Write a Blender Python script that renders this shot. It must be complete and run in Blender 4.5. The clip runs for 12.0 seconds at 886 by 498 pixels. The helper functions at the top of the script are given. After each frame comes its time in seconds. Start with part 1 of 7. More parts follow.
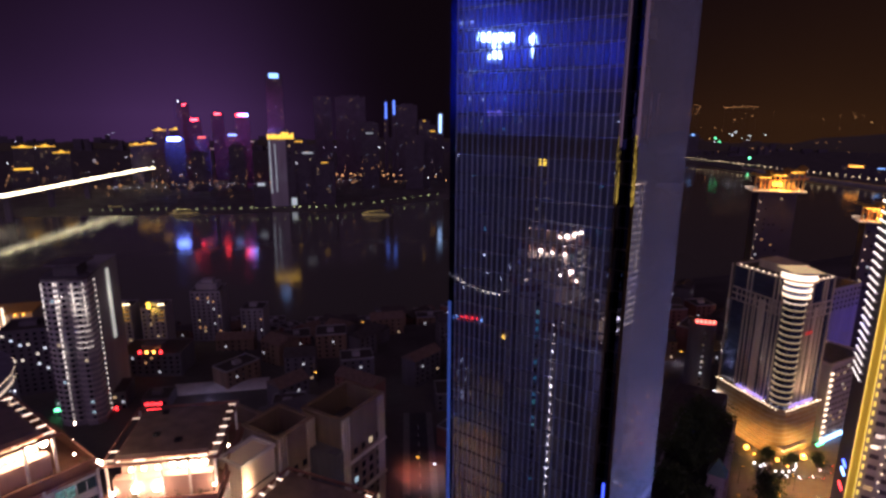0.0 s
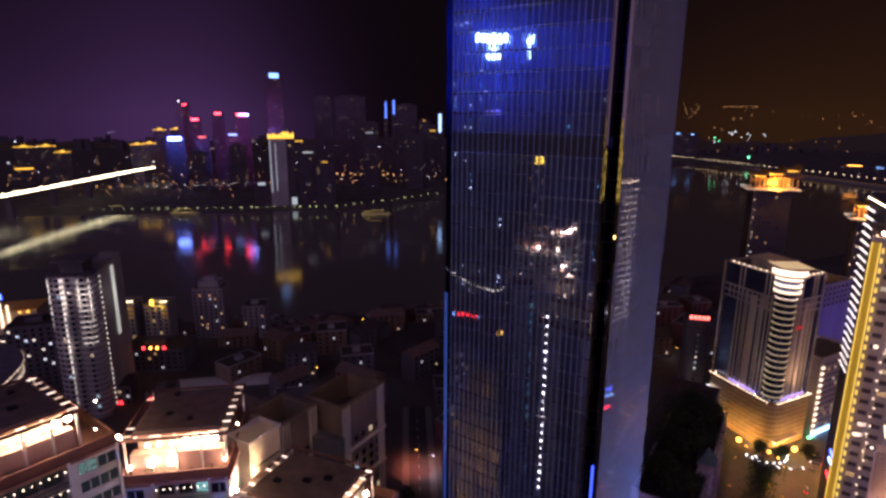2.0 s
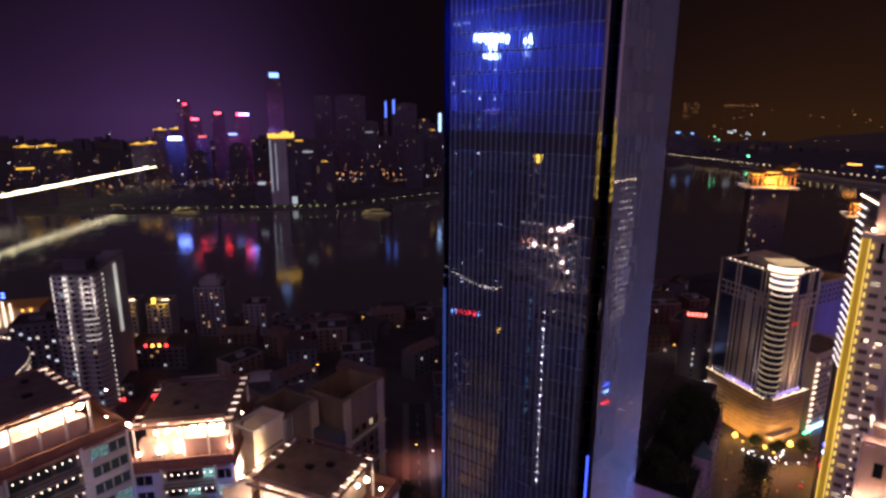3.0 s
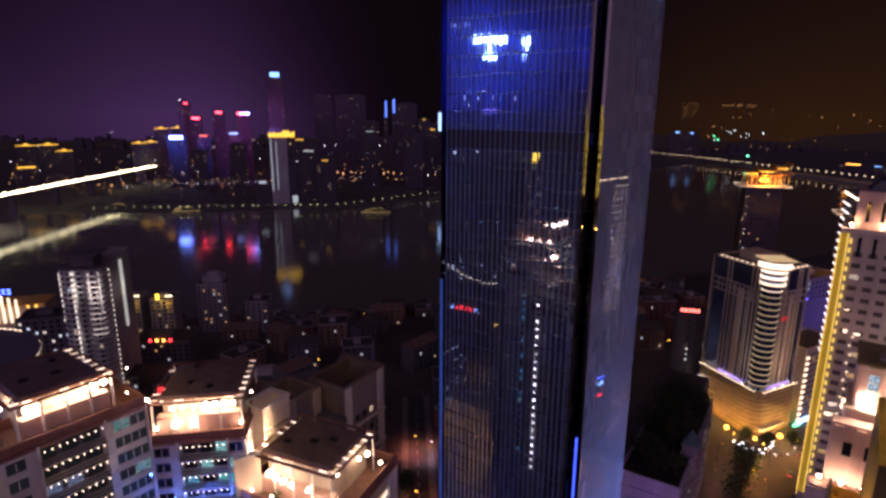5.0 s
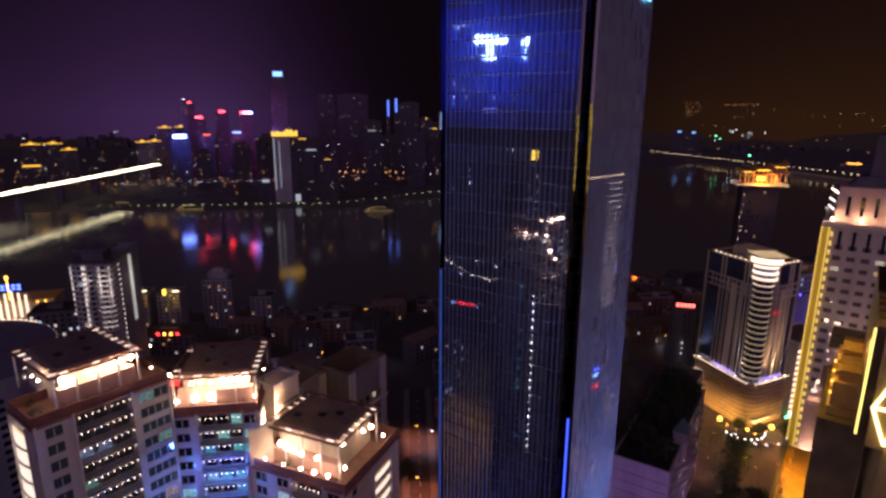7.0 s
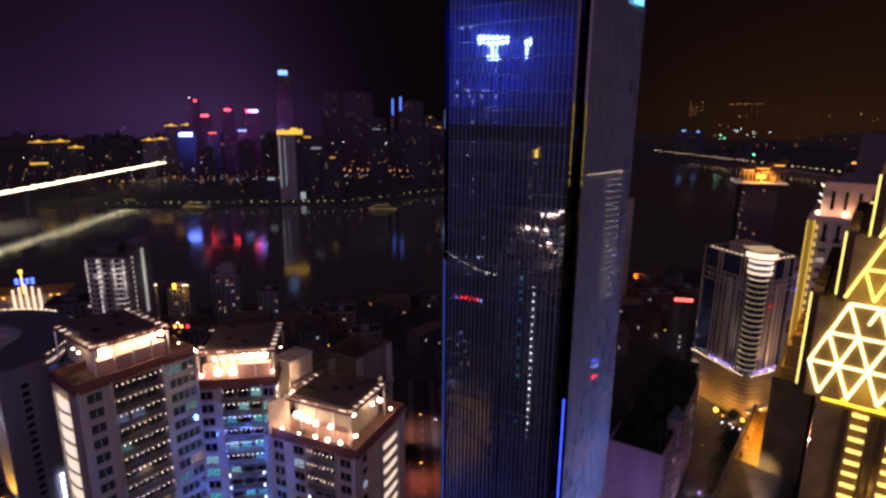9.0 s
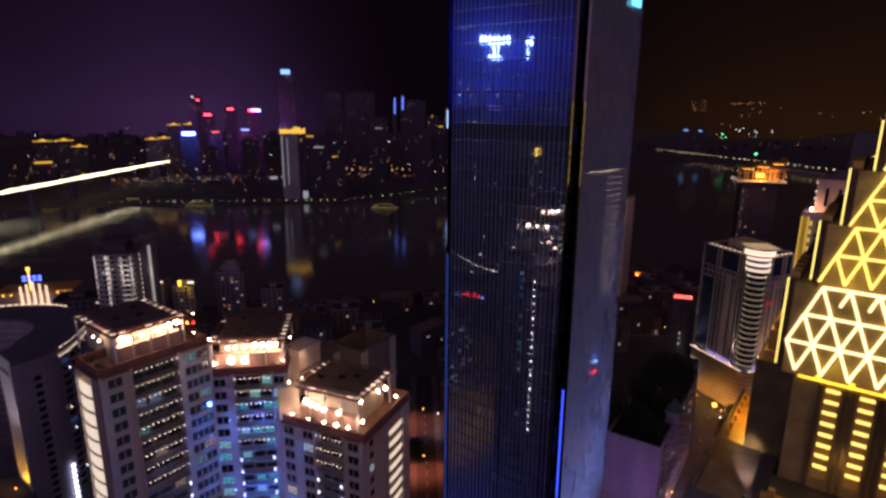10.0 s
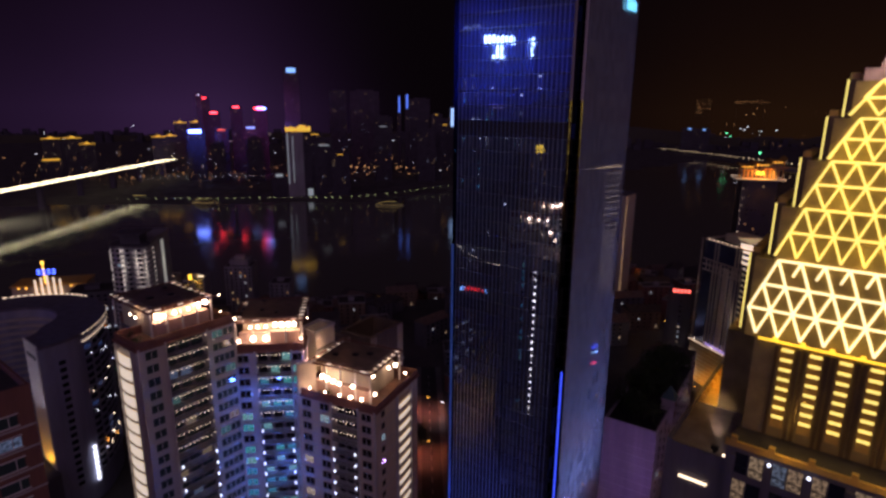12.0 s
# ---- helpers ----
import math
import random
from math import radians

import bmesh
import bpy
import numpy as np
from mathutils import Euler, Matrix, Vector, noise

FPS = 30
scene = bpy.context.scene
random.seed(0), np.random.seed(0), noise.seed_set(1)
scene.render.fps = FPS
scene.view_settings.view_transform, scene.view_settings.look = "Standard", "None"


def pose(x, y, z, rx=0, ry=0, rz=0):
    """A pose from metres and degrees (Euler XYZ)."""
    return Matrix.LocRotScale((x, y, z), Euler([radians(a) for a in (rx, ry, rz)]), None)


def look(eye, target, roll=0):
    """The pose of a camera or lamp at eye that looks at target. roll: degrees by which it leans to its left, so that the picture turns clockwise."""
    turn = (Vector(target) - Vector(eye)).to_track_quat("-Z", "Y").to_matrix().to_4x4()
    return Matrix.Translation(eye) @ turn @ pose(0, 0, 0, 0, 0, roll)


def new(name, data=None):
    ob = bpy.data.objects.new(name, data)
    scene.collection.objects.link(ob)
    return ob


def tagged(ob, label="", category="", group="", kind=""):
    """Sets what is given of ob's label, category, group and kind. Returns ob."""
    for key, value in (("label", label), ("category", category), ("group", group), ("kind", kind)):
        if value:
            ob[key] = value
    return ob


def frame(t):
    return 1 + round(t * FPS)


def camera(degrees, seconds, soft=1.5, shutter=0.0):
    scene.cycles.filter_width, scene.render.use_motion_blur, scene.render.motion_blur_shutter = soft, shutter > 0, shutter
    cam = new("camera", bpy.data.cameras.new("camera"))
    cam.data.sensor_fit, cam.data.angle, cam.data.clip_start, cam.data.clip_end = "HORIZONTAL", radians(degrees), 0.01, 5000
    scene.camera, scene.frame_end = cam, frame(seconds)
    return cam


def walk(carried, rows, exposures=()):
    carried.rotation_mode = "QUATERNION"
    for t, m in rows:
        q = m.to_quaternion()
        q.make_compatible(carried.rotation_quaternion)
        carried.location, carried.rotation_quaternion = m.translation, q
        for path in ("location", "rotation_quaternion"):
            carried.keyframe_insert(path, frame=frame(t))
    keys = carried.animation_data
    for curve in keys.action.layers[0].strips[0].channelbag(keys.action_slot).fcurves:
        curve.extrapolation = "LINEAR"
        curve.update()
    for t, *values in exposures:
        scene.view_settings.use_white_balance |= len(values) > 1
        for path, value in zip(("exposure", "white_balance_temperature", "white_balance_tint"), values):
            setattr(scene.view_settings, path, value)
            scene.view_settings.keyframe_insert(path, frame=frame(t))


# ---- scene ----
cam = camera(76.0, 12.0, 2.8)
PATH = [
    (0, (-1.641, -10.383, 199.466), (-2.784, 86.917, 176.432), 0.37),
    (0.5, (-1.421, -11.890, 199.492), (-2.559, 85.408, 176.423), 0.37),
    (1, (-1.196, -13.471, 199.490), (-2.320, 83.816, 176.412), 0.37),
    (1.5, (-0.949, -15.117, 199.456), (-2.082, 82.159, 176.377), 0.37),
    (2, (-0.687, -16.804, 199.399), (-1.839, 80.468, 176.307), 0.34),
    (2.5, (-0.439, -18.519, 199.342), (-1.602, 78.757, 176.202), 0.30),
    (3, (-0.211, -20.292, 199.309), (-1.386, 76.993, 176.100), 0.26),
    (5, (0.751, -28.085, 199.345), (-0.434, 69.170, 176.060), 0.33),
    (5.5, (1.015, -30.274, 199.320), (-0.249, 66.961, 175.986), 0.32),
    (6, (1.258, -32.488, 199.279), (-0.105, 64.723, 175.896), 0.34),
    (6.5, (1.473, -34.737, 199.235), (0.021, 62.462, 175.833), 0.36),
    (7, (1.653, -37.074, 199.193), (0.107, 60.122, 175.794), 0.37),
    (9, (1.929, -47.005, 198.970), (-0.277, 50.137, 175.365), 0.46),
    (9.5, (1.819, -49.599, 198.938), (-0.550, 47.527, 175.268), 0.47),
    (10, (1.690, -52.217, 198.919), (-0.835, 44.894, 175.180), 0.46),
    (10.5, (1.601, -54.865, 198.898), (-1.086, 42.227, 175.100), 0.46),
    (11, (1.528, -57.543, 198.871), (-1.321, 39.532, 175.024), 0.46),
    (11.5, (1.441, -60.257, 198.826), (-1.562, 36.793, 174.921), 0.49),
    (12, (1.330, -63.038, 198.734), (-1.822, 33.962, 174.747), 0.56),
]
walk(cam, [(t, look(e, g, r)) for t, e, g, r in PATH], [(0, 0.74, 6350, 26), (3, 0.68, 6350, 26), (6, 0.58, 6350, 26), (9, 0.25, 6350, 26), (12, -0.22, 6400, 26)])

# ---- world, large lights ----
world = bpy.data.worlds.new("night_sky")
scene.world = world
world.use_nodes = True
wn, wl = world.node_tree.nodes, world.node_tree.links
bg = wn["Background"]


def wmath(op, a, b):
    n = wn.new("ShaderNodeMath")
    n.operation = op
    for i, v in enumerate((a, b)):
        if isinstance(v, (int, float)):
            n.inputs[i].default_value = v
        else:
            wl.new(v, n.inputs[i])
    return n.outputs[0]


# city glow: brightest just over the horizon, violet over the lit west bank, brown over the east
coord = wn.new("ShaderNodeTexCoord")
sep = wn.new("ShaderNodeSeparateXYZ")
wl.new(coord.outputs["Generated"], sep.inputs[0])
height = wmath("MAXIMUM", sep.outputs["Z"], 0.0)
fall = wmath("POWER", 2.718, wmath("MULTIPLY", height, -7.5))
cloud = wn.new("ShaderNodeTexNoise")
cloud.inputs["Scale"].default_value = 2.2
cloud.inputs["Detail"].default_value = 4.0
wl.new(coord.outputs["Generated"], cloud.inputs["Vector"])
fall = wmath("MULTIPLY", fall, wmath("ADD", 0.65, wmath("MULTIPLY", cloud.outputs["Fac"], 0.7)))


def glow_over(base, amount, colour):
    """Adds a glow of that colour to the sky colour so far."""
    n = wn.new("ShaderNodeMix")
    n.data_type, n.blend_type = "RGBA", "ADD"
    n.clamp_factor = False
    n.inputs["B"].default_value = (*colour, 1)
    wl.new(amount, n.inputs["Factor"])
    if isinstance(base, tuple):
        n.inputs["A"].default_value = (*base, 1)
    else:
        wl.new(base, n.inputs["A"])
    return n.outputs["Result"]


west = wn.new("ShaderNodeMapRange")
west.interpolation_type = "SMOOTHSTEP"
west.inputs["From Min"].default_value, west.inputs["From Max"].default_value = -0.10, -0.62
wl.new(sep.outputs["X"], west.inputs["Value"])
west = west.outputs[0]
# the signs on the far bank light the haze over them most
core = wmath("ADD", sep.outputs["X"], 0.40)
core = wmath("POWER", 2.718, wmath("MULTIPLY", wmath("MULTIPLY", core, core), -40.0))
west = wmath("ADD", wmath("MULTIPLY", west, 0.30), wmath("MULTIPLY", core, 0.62))
east = wn.new("ShaderNodeMapRange")
east.interpolation_type = "SMOOTHSTEP"
east.inputs["From Min"].default_value, east.inputs["From Max"].default_value = 0.05, 0.62
wl.new(sep.outputs["X"], east.inputs["Value"])
sky = glow_over((0.0024, 0.0012, 0.0019), wmath("MULTIPLY", west, fall), (0.0375, 0.0160, 0.0580))
sky = glow_over(sky, wmath("MULTIPLY", east.outputs[0], fall), (0.0160, 0.0066, 0.0010))
# the city centre lies to the south, behind the camera: the hazy sky over it is far brighter
south = wn.new("ShaderNodeMapRange")
south.interpolation_type = "SMOOTHSTEP"
south.inputs["From Min"].default_value, south.inputs["From Max"].default_value = 0.2, -0.9
wl.new(sep.outputs["Y"], south.inputs["Value"])
haze = wmath("POWER", 2.718, wmath("MULTIPLY", height, -1.6))
sky = glow_over(sky, wmath("MULTIPLY", south.outputs[0], haze), (0.335, 0.225, 0.390))
wl.new(sky, bg.inputs["Color"])
bg.inputs["Strength"].default_value = 1.0


def lamp(name, place, colour, watts, radius=0.4, target=None, cone=100, blend=0.6):
    """A point lamp, or a spot lamp where a target is given."""
    data = bpy.data.lights.new(name, "SPOT" if target else "POINT")
    data.color, data.energy, data.shadow_soft_size = colour, watts, radius
    ob = new(name, data)
    ob.matrix_world = look(place, target) if target else pose(*place)
    if target:
        data.spot_size, data.spot_blend = radians(cone), blend
    return ob


WARM, COOL, GOLD = (1.0, 0.64, 0.37), (0.62, 0.72, 1.0), (1.0, 0.66, 0.12)
BLUE, AMBER = (0.10, 0.16, 1.0), (1.0, 0.42, 0.08)

# ---- materials ----
def nodes_of(name):
    m = bpy.data.materials.new(name)
    m.use_nodes = True
    return m, m.node_tree.nodes, m.node_tree.links, m.node_tree.nodes["Principled BSDF"]


def surface(name, colour, rough=0.7, scale=0.25, vary=0.25, bump=0.15, metal=0.0, streak=False, per_piece=0.0):
    """Paint, stone, metal: a base colour with broad stains, fine grain and a little relief."""
    m, n, l, b = nodes_of(name)
    co = n.new("ShaderNodeTexCoord")
    mp = n.new("ShaderNodeMapping")
    mp.inputs["Scale"].default_value = (1, 1, 0.12) if streak else (1, 1, 1)
    l.new(co.outputs["Object"], mp.inputs["Vector"])
    big, fine = n.new("ShaderNodeTexNoise"), n.new("ShaderNodeTexNoise")
    big.inputs["Scale"].default_value, big.inputs["Detail"].default_value = scale, 5
    fine.inputs["Scale"].default_value, fine.inputs["Detail"].default_value = scale * 14, 3
    for x in (big, fine):
        l.new(mp.outputs[0], x.inputs["Vector"])
    mul = n.new("ShaderNodeMath")
    mul.operation = "MULTIPLY_ADD"
    mul.inputs[1].default_value = 0.35
    l.new(fine.outputs["Fac"], mul.inputs[0])
    l.new(big.outputs["Fac"], mul.inputs[2])
    fac = mul.outputs[0]
    if per_piece:
        info = n.new("ShaderNodeObjectInfo")
        add = n.new("ShaderNodeMath")
        add.operation = "MULTIPLY_ADD"
        add.inputs[1].default_value = per_piece
        l.new(info.outputs["Random"], add.inputs[0])
        l.new(fac, add.inputs[2])
        fac = add.outputs[0]
    ramp = n.new("ShaderNodeValToRGB")
    ramp.color_ramp.elements[0].position, ramp.color_ramp.elements[1].position = 0.35, 0.95
    ramp.color_ramp.elements[0].color = (*[c * (1 - vary) for c in colour], 1)
    ramp.color_ramp.elements[1].color = (*[min(1, c * (1 + vary)) for c in colour], 1)
    l.new(fac, ramp.inputs[0])
    l.new(ramp.outputs[0], b.inputs["Base Color"])
    b.inputs["Roughness"].default_value, b.inputs["Metallic"].default_value = rough, metal
    bp = n.new("ShaderNodeBump")
    bp.inputs["Strength"].default_value, bp.inputs["Distance"].default_value = bump, 0.05
    l.new(fine.outputs["Fac"], bp.inputs["Height"])
    l.new(bp.outputs[0], b.inputs["Normal"])
    return m


def light(name, colour, strength):
    m, n, l, b = nodes_of(name)
    b.inputs["Base Color"].default_value = (*colour, 1)
    b.inputs["Emission Color"].default_value = (*colour, 1)
    b.inputs["Emission Strength"].default_value = strength
    return m


def coated_glass(name, colour, rough=0.02, wave=0.003, island=False, metal=1.0):
    """Mirror-coated curtain-wall glass, each pane slightly out of true."""
    m, n, l, b = nodes_of(name)
    b.inputs["Metallic"].default_value, b.inputs["Roughness"].default_value = metal, rough
    ramp = n.new("ShaderNodeValToRGB")
    ramp.color_ramp.elements[0].color = (*[c * 0.8 for c in colour], 1)
    ramp.color_ramp.elements[1].color = (*[c * 1.2 for c in colour], 1)
    rnd = n.new("ShaderNodeNewGeometry").outputs["Random Per Island"] if island else n.new("ShaderNodeObjectInfo").outputs["Random"]
    l.new(rnd, ramp.inputs[0])
    l.new(ramp.outputs[0], b.inputs["Base Color"])
    co, noise_n, bp = n.new("ShaderNodeTexCoord"), n.new("ShaderNodeTexNoise"), n.new("ShaderNodeBump")
    noise_n.inputs["Scale"].default_value, noise_n.inputs["Detail"].default_value = 0.9, 1
    l.new(co.outputs["Object"], noise_n.inputs["Vector"])
    l.new(noise_n.outputs["Fac"], bp.inputs["Height"])
    bp.inputs["Strength"].default_value, bp.inputs["Distance"].default_value = 1.0, wave
    l.new(bp.outputs[0], b.inputs["Normal"])
    return m


def window_glass(name, lit, colours, strength, dark=(0.015, 0.02, 0.03), island=False):
    """Window panes: most are dark and glossy, a share of the rooms is lit."""
    m, n, l, b = nodes_of(name)
    b.inputs["Base Color"].default_value = (*dark, 1)
    b.inputs["Roughness"].default_value = 0.08
    b.inputs["Specular IOR Level"].default_value = 0.8
    rnd = n.new("ShaderNodeNewGeometry").outputs["Random Per Island"] if island else n.new("ShaderNodeObjectInfo").outputs["Random"]
    ramp = n.new("ShaderNodeValToRGB")
    ramp.color_ramp.interpolation = "CONSTANT"
    e = ramp.color_ramp.elements
    e[0].color = (0, 0, 0, 1)
    e[1].position, e[1].color = 1 - lit, (*colours[0], 1)
    for i, c in enumerate(colours[1:], 1):
        x = e.new(1 - lit + lit * i / len(colours))
        x.color = (*c, 1)
    l.new(rnd, ramp.inputs[0])
    # furniture and curtains break the light up
    co, noise_n = n.new("ShaderNodeTexCoord"), n.new("ShaderNodeTexNoise")
    noise_n.inputs["Scale"].default_value, noise_n.inputs["Detail"].default_value = 2.2, 3
    l.new(co.outputs["Object"], noise_n.inputs["Vector"])
    r2 = n.new("ShaderNodeMapRange")
    r2.inputs["From Min"].default_value, r2.inputs["From Max"].default_value = 0.38, 0.62
    r2.inputs["To Min"].default_value, r2.inputs["To Max"].default_value = strength * 0.1, strength
    l.new(noise_n.outputs["Fac"], r2.inputs["Value"])
    l.new(ramp.outputs[0], b.inputs["Emission Color"])
    l.new(r2.outputs[0], b.inputs["Emission Strength"])
    return m


M = {
    "paint": surface("pale_paint", (0.50, 0.47, 0.44), 0.75, 0.15, 0.22, streak=True),
    "cream": surface("cream_paint", (0.62, 0.52, 0.40), 0.7, 0.15, 0.2, streak=True),
    "red_paint": surface("red_brown_paint", (0.22, 0.10, 0.075), 0.75, 0.2, 0.3, streak=True),
    "deck": surface("terrace_tiles", (0.20, 0.10, 0.07), 0.6, 0.6, 0.35),
    "roof": surface("dark_roofing", (0.065, 0.055, 0.052), 0.8, 0.4, 0.4, 0.3),
    "tile_roof": surface("brown_roof_tiles", (0.17, 0.115, 0.09), 0.65, 0.5, 0.4, 0.4),
    "white": surface("white_frame", (0.78, 0.75, 0.70), 0.5, 0.5, 0.1),
    "dark_metal": surface("dark_metal", (0.03, 0.03, 0.035), 0.35, 0.5, 0.3, metal=0.6),
    "fin": surface("aluminium_fin", (0.21, 0.27, 0.42), 0.45, 0.3, 0.2, 0.05, metal=0.3, per_piece=0.12),
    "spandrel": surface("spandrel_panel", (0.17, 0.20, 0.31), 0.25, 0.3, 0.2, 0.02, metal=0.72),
    # paler spandrel for the right face: that side's light is put into the colour
    "spandrel_lit_side": surface("lit_side_spandrel_panel", (0.37, 0.34, 0.34), 0.1, 0.3, 0.15, 0.01, metal=0.58),
    "louvre": surface("plant_louvre", (0.035, 0.03, 0.035), 0.6, 0.6, 0.3),
    "stone": surface("cream_stone", (0.52, 0.45, 0.34), 0.6, 0.2, 0.25, streak=True),
    "violet_wall": surface("mauve_render", (0.42, 0.36, 0.42), 0.75, 0.2, 0.25, streak=True),
    "pink_wall": surface("pink_stone", (0.60, 0.40, 0.32), 0.65, 0.2, 0.25, streak=True),
    "grey_wall": surface("grey_render", (0.30, 0.29, 0.30), 0.8, 0.1, 0.3, streak=True),
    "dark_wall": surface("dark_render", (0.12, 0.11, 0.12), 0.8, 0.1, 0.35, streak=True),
    "bronze": surface("bronze_panel", (0.16, 0.11, 0.05), 0.35, 0.4, 0.3, 0.1, metal=0.5),
    "gold_roof": surface("yellow_glazed_tiles", (0.60, 0.36, 0.08), 0.35, 0.6, 0.25, 0.3),
    "ground": surface("city_ground", (0.085, 0.075, 0.07), 0.9, 0.02, 0.5, 0.3),
    "asphalt": surface("asphalt", (0.05, 0.05, 0.052), 0.75, 0.2, 0.35, 0.3),
    "roof_concrete": surface("stained_roof_concrete", (0.24, 0.20, 0.18), 0.8, 0.35, 0.4),
    "kerb": surface("pavement_slabs", (0.17, 0.16, 0.155), 0.8, 0.4, 0.3),
    "bark": surface("bark", (0.08, 0.055, 0.04), 0.9, 2.0, 0.4, 0.5),
    "leaf": surface("leaves", (0.05, 0.075, 0.03), 0.7, 1.5, 0.5, 0.3),
    "car": surface("car_paint", (0.25, 0.25, 0.27), 0.25, 1.0, 0.1, 0.02, metal=0.3, per_piece=0.5),
    "tyre": surface("rubber", (0.02, 0.02, 0.02), 0.9, 3, 0.2),
    "orange_steel": surface("orange_steel", (0.60, 0.20, 0.05), 0.5, 0.5, 0.3),
    "tower_glass": coated_glass("mirror_glass", (0.30, 0.35, 0.49), metal=0.88),
    "tower_glass_far": coated_glass("mirror_glass_rest", (0.30, 0.35, 0.49), island=True, metal=0.88),
    # the same for its glass: a lighter, less mirroring copy for the brighter side
    "tower_glass_lit_side": coated_glass("mirror_glass_lit_side", (0.38, 0.35, 0.35), island=True, metal=0.58),
    "edge_glass": coated_glass("polished_corner_strip", (0.20, 0.18, 0.17), 0.03, 0.002),
    "corner_glass": coated_glass("dark_corner_glass", (0.045, 0.06, 0.13), island=True),
    "hotel_glass": coated_glass("blue_glass", (0.17, 0.21, 0.38), 0.1, 0.03, metal=0.85),
    "pane": window_glass("window_pane", 0.16, ((1.0, 0.75, 0.45), (0.35, 0.75, 0.65), (0.25, 0.65, 0.60), (0.4, 0.55, 0.9)), 0.22, dark=(0.05, 0.08, 0.075)),
    "pane_far": window_glass("far_window_pane", 0.16, ((1.0, 0.7, 0.35), (0.9, 0.95, 1.0), (1.0, 0.5, 0.2)), 0.5),
    "pane_cool": window_glass("cool_window_pane", 0.62, ((0.08, 0.42, 0.62), (0.10, 0.60, 0.58), (0.3, 0.75, 0.7)), 0.62),
    "pane_dark": window_glass("dark_window_pane", 0.05, ((1.0, 0.8, 0.5), (0.6, 0.9, 1.0)), 0.5),
    "bulb": light("warm_bulb", (1.0, 0.80, 0.52), 4.5),
    "flood": light("floodlight_lens", (1.0, 0.76, 0.50), 22),
    "loggia_light": light("loggia_wall_light", (1.0, 0.88, 0.64), 0.75),
    "pergola_glow": light("pergola_gap_glow", (1.0, 0.80, 0.60), 1.3),
    "strip": light("warm_strip", (1.0, 0.80, 0.50), 2.6),
    "strip_soft": light("soft_strip", (1.0, 0.78, 0.52), 1.8),
    "neon": light("yellow_white_tube", (1.0, 0.84, 0.18), 1.3),
    "neon_white": light("white_tube", (1.0, 0.87, 0.44), 1.6),
    "yellow": light("yellow_tube", (1.0, 0.68, 0.04), 1.6),
    "gold_light": light("gold_lamp", (1.0, 0.52, 0.06), 3.5),
    "orange": light("orange_lamp", (1.0, 0.38, 0.05), 5),
    "cool_white": light("cool_white_lamp", (0.75, 0.85, 1.0), 4),
    "blue": light("blue_led", (0.06, 0.12, 1.0), 5),
    "sky_blue": light("light_blue_led", (0.25, 0.55, 1.0), 4),
    "cyan": light("cyan_led", (0.15, 0.65, 0.9), 1.6),
    "violet": light("violet_led", (0.55, 0.40, 1.0), 0.9),
    "blue_tube": light("blue_corner_tube", (0.05, 0.10, 1.0), 1.6),
    "edge_blue": light("blue_edge_gleam", (0.05, 0.12, 0.45), 0.20),
    "red": light("red_led", (1.0, 0.03, 0.03), 5),
    "green": light("green_led", (0.1, 1.0, 0.4), 4),
    "white_led": light("white_led", (0.85, 0.92, 1.0), 3.5),
}

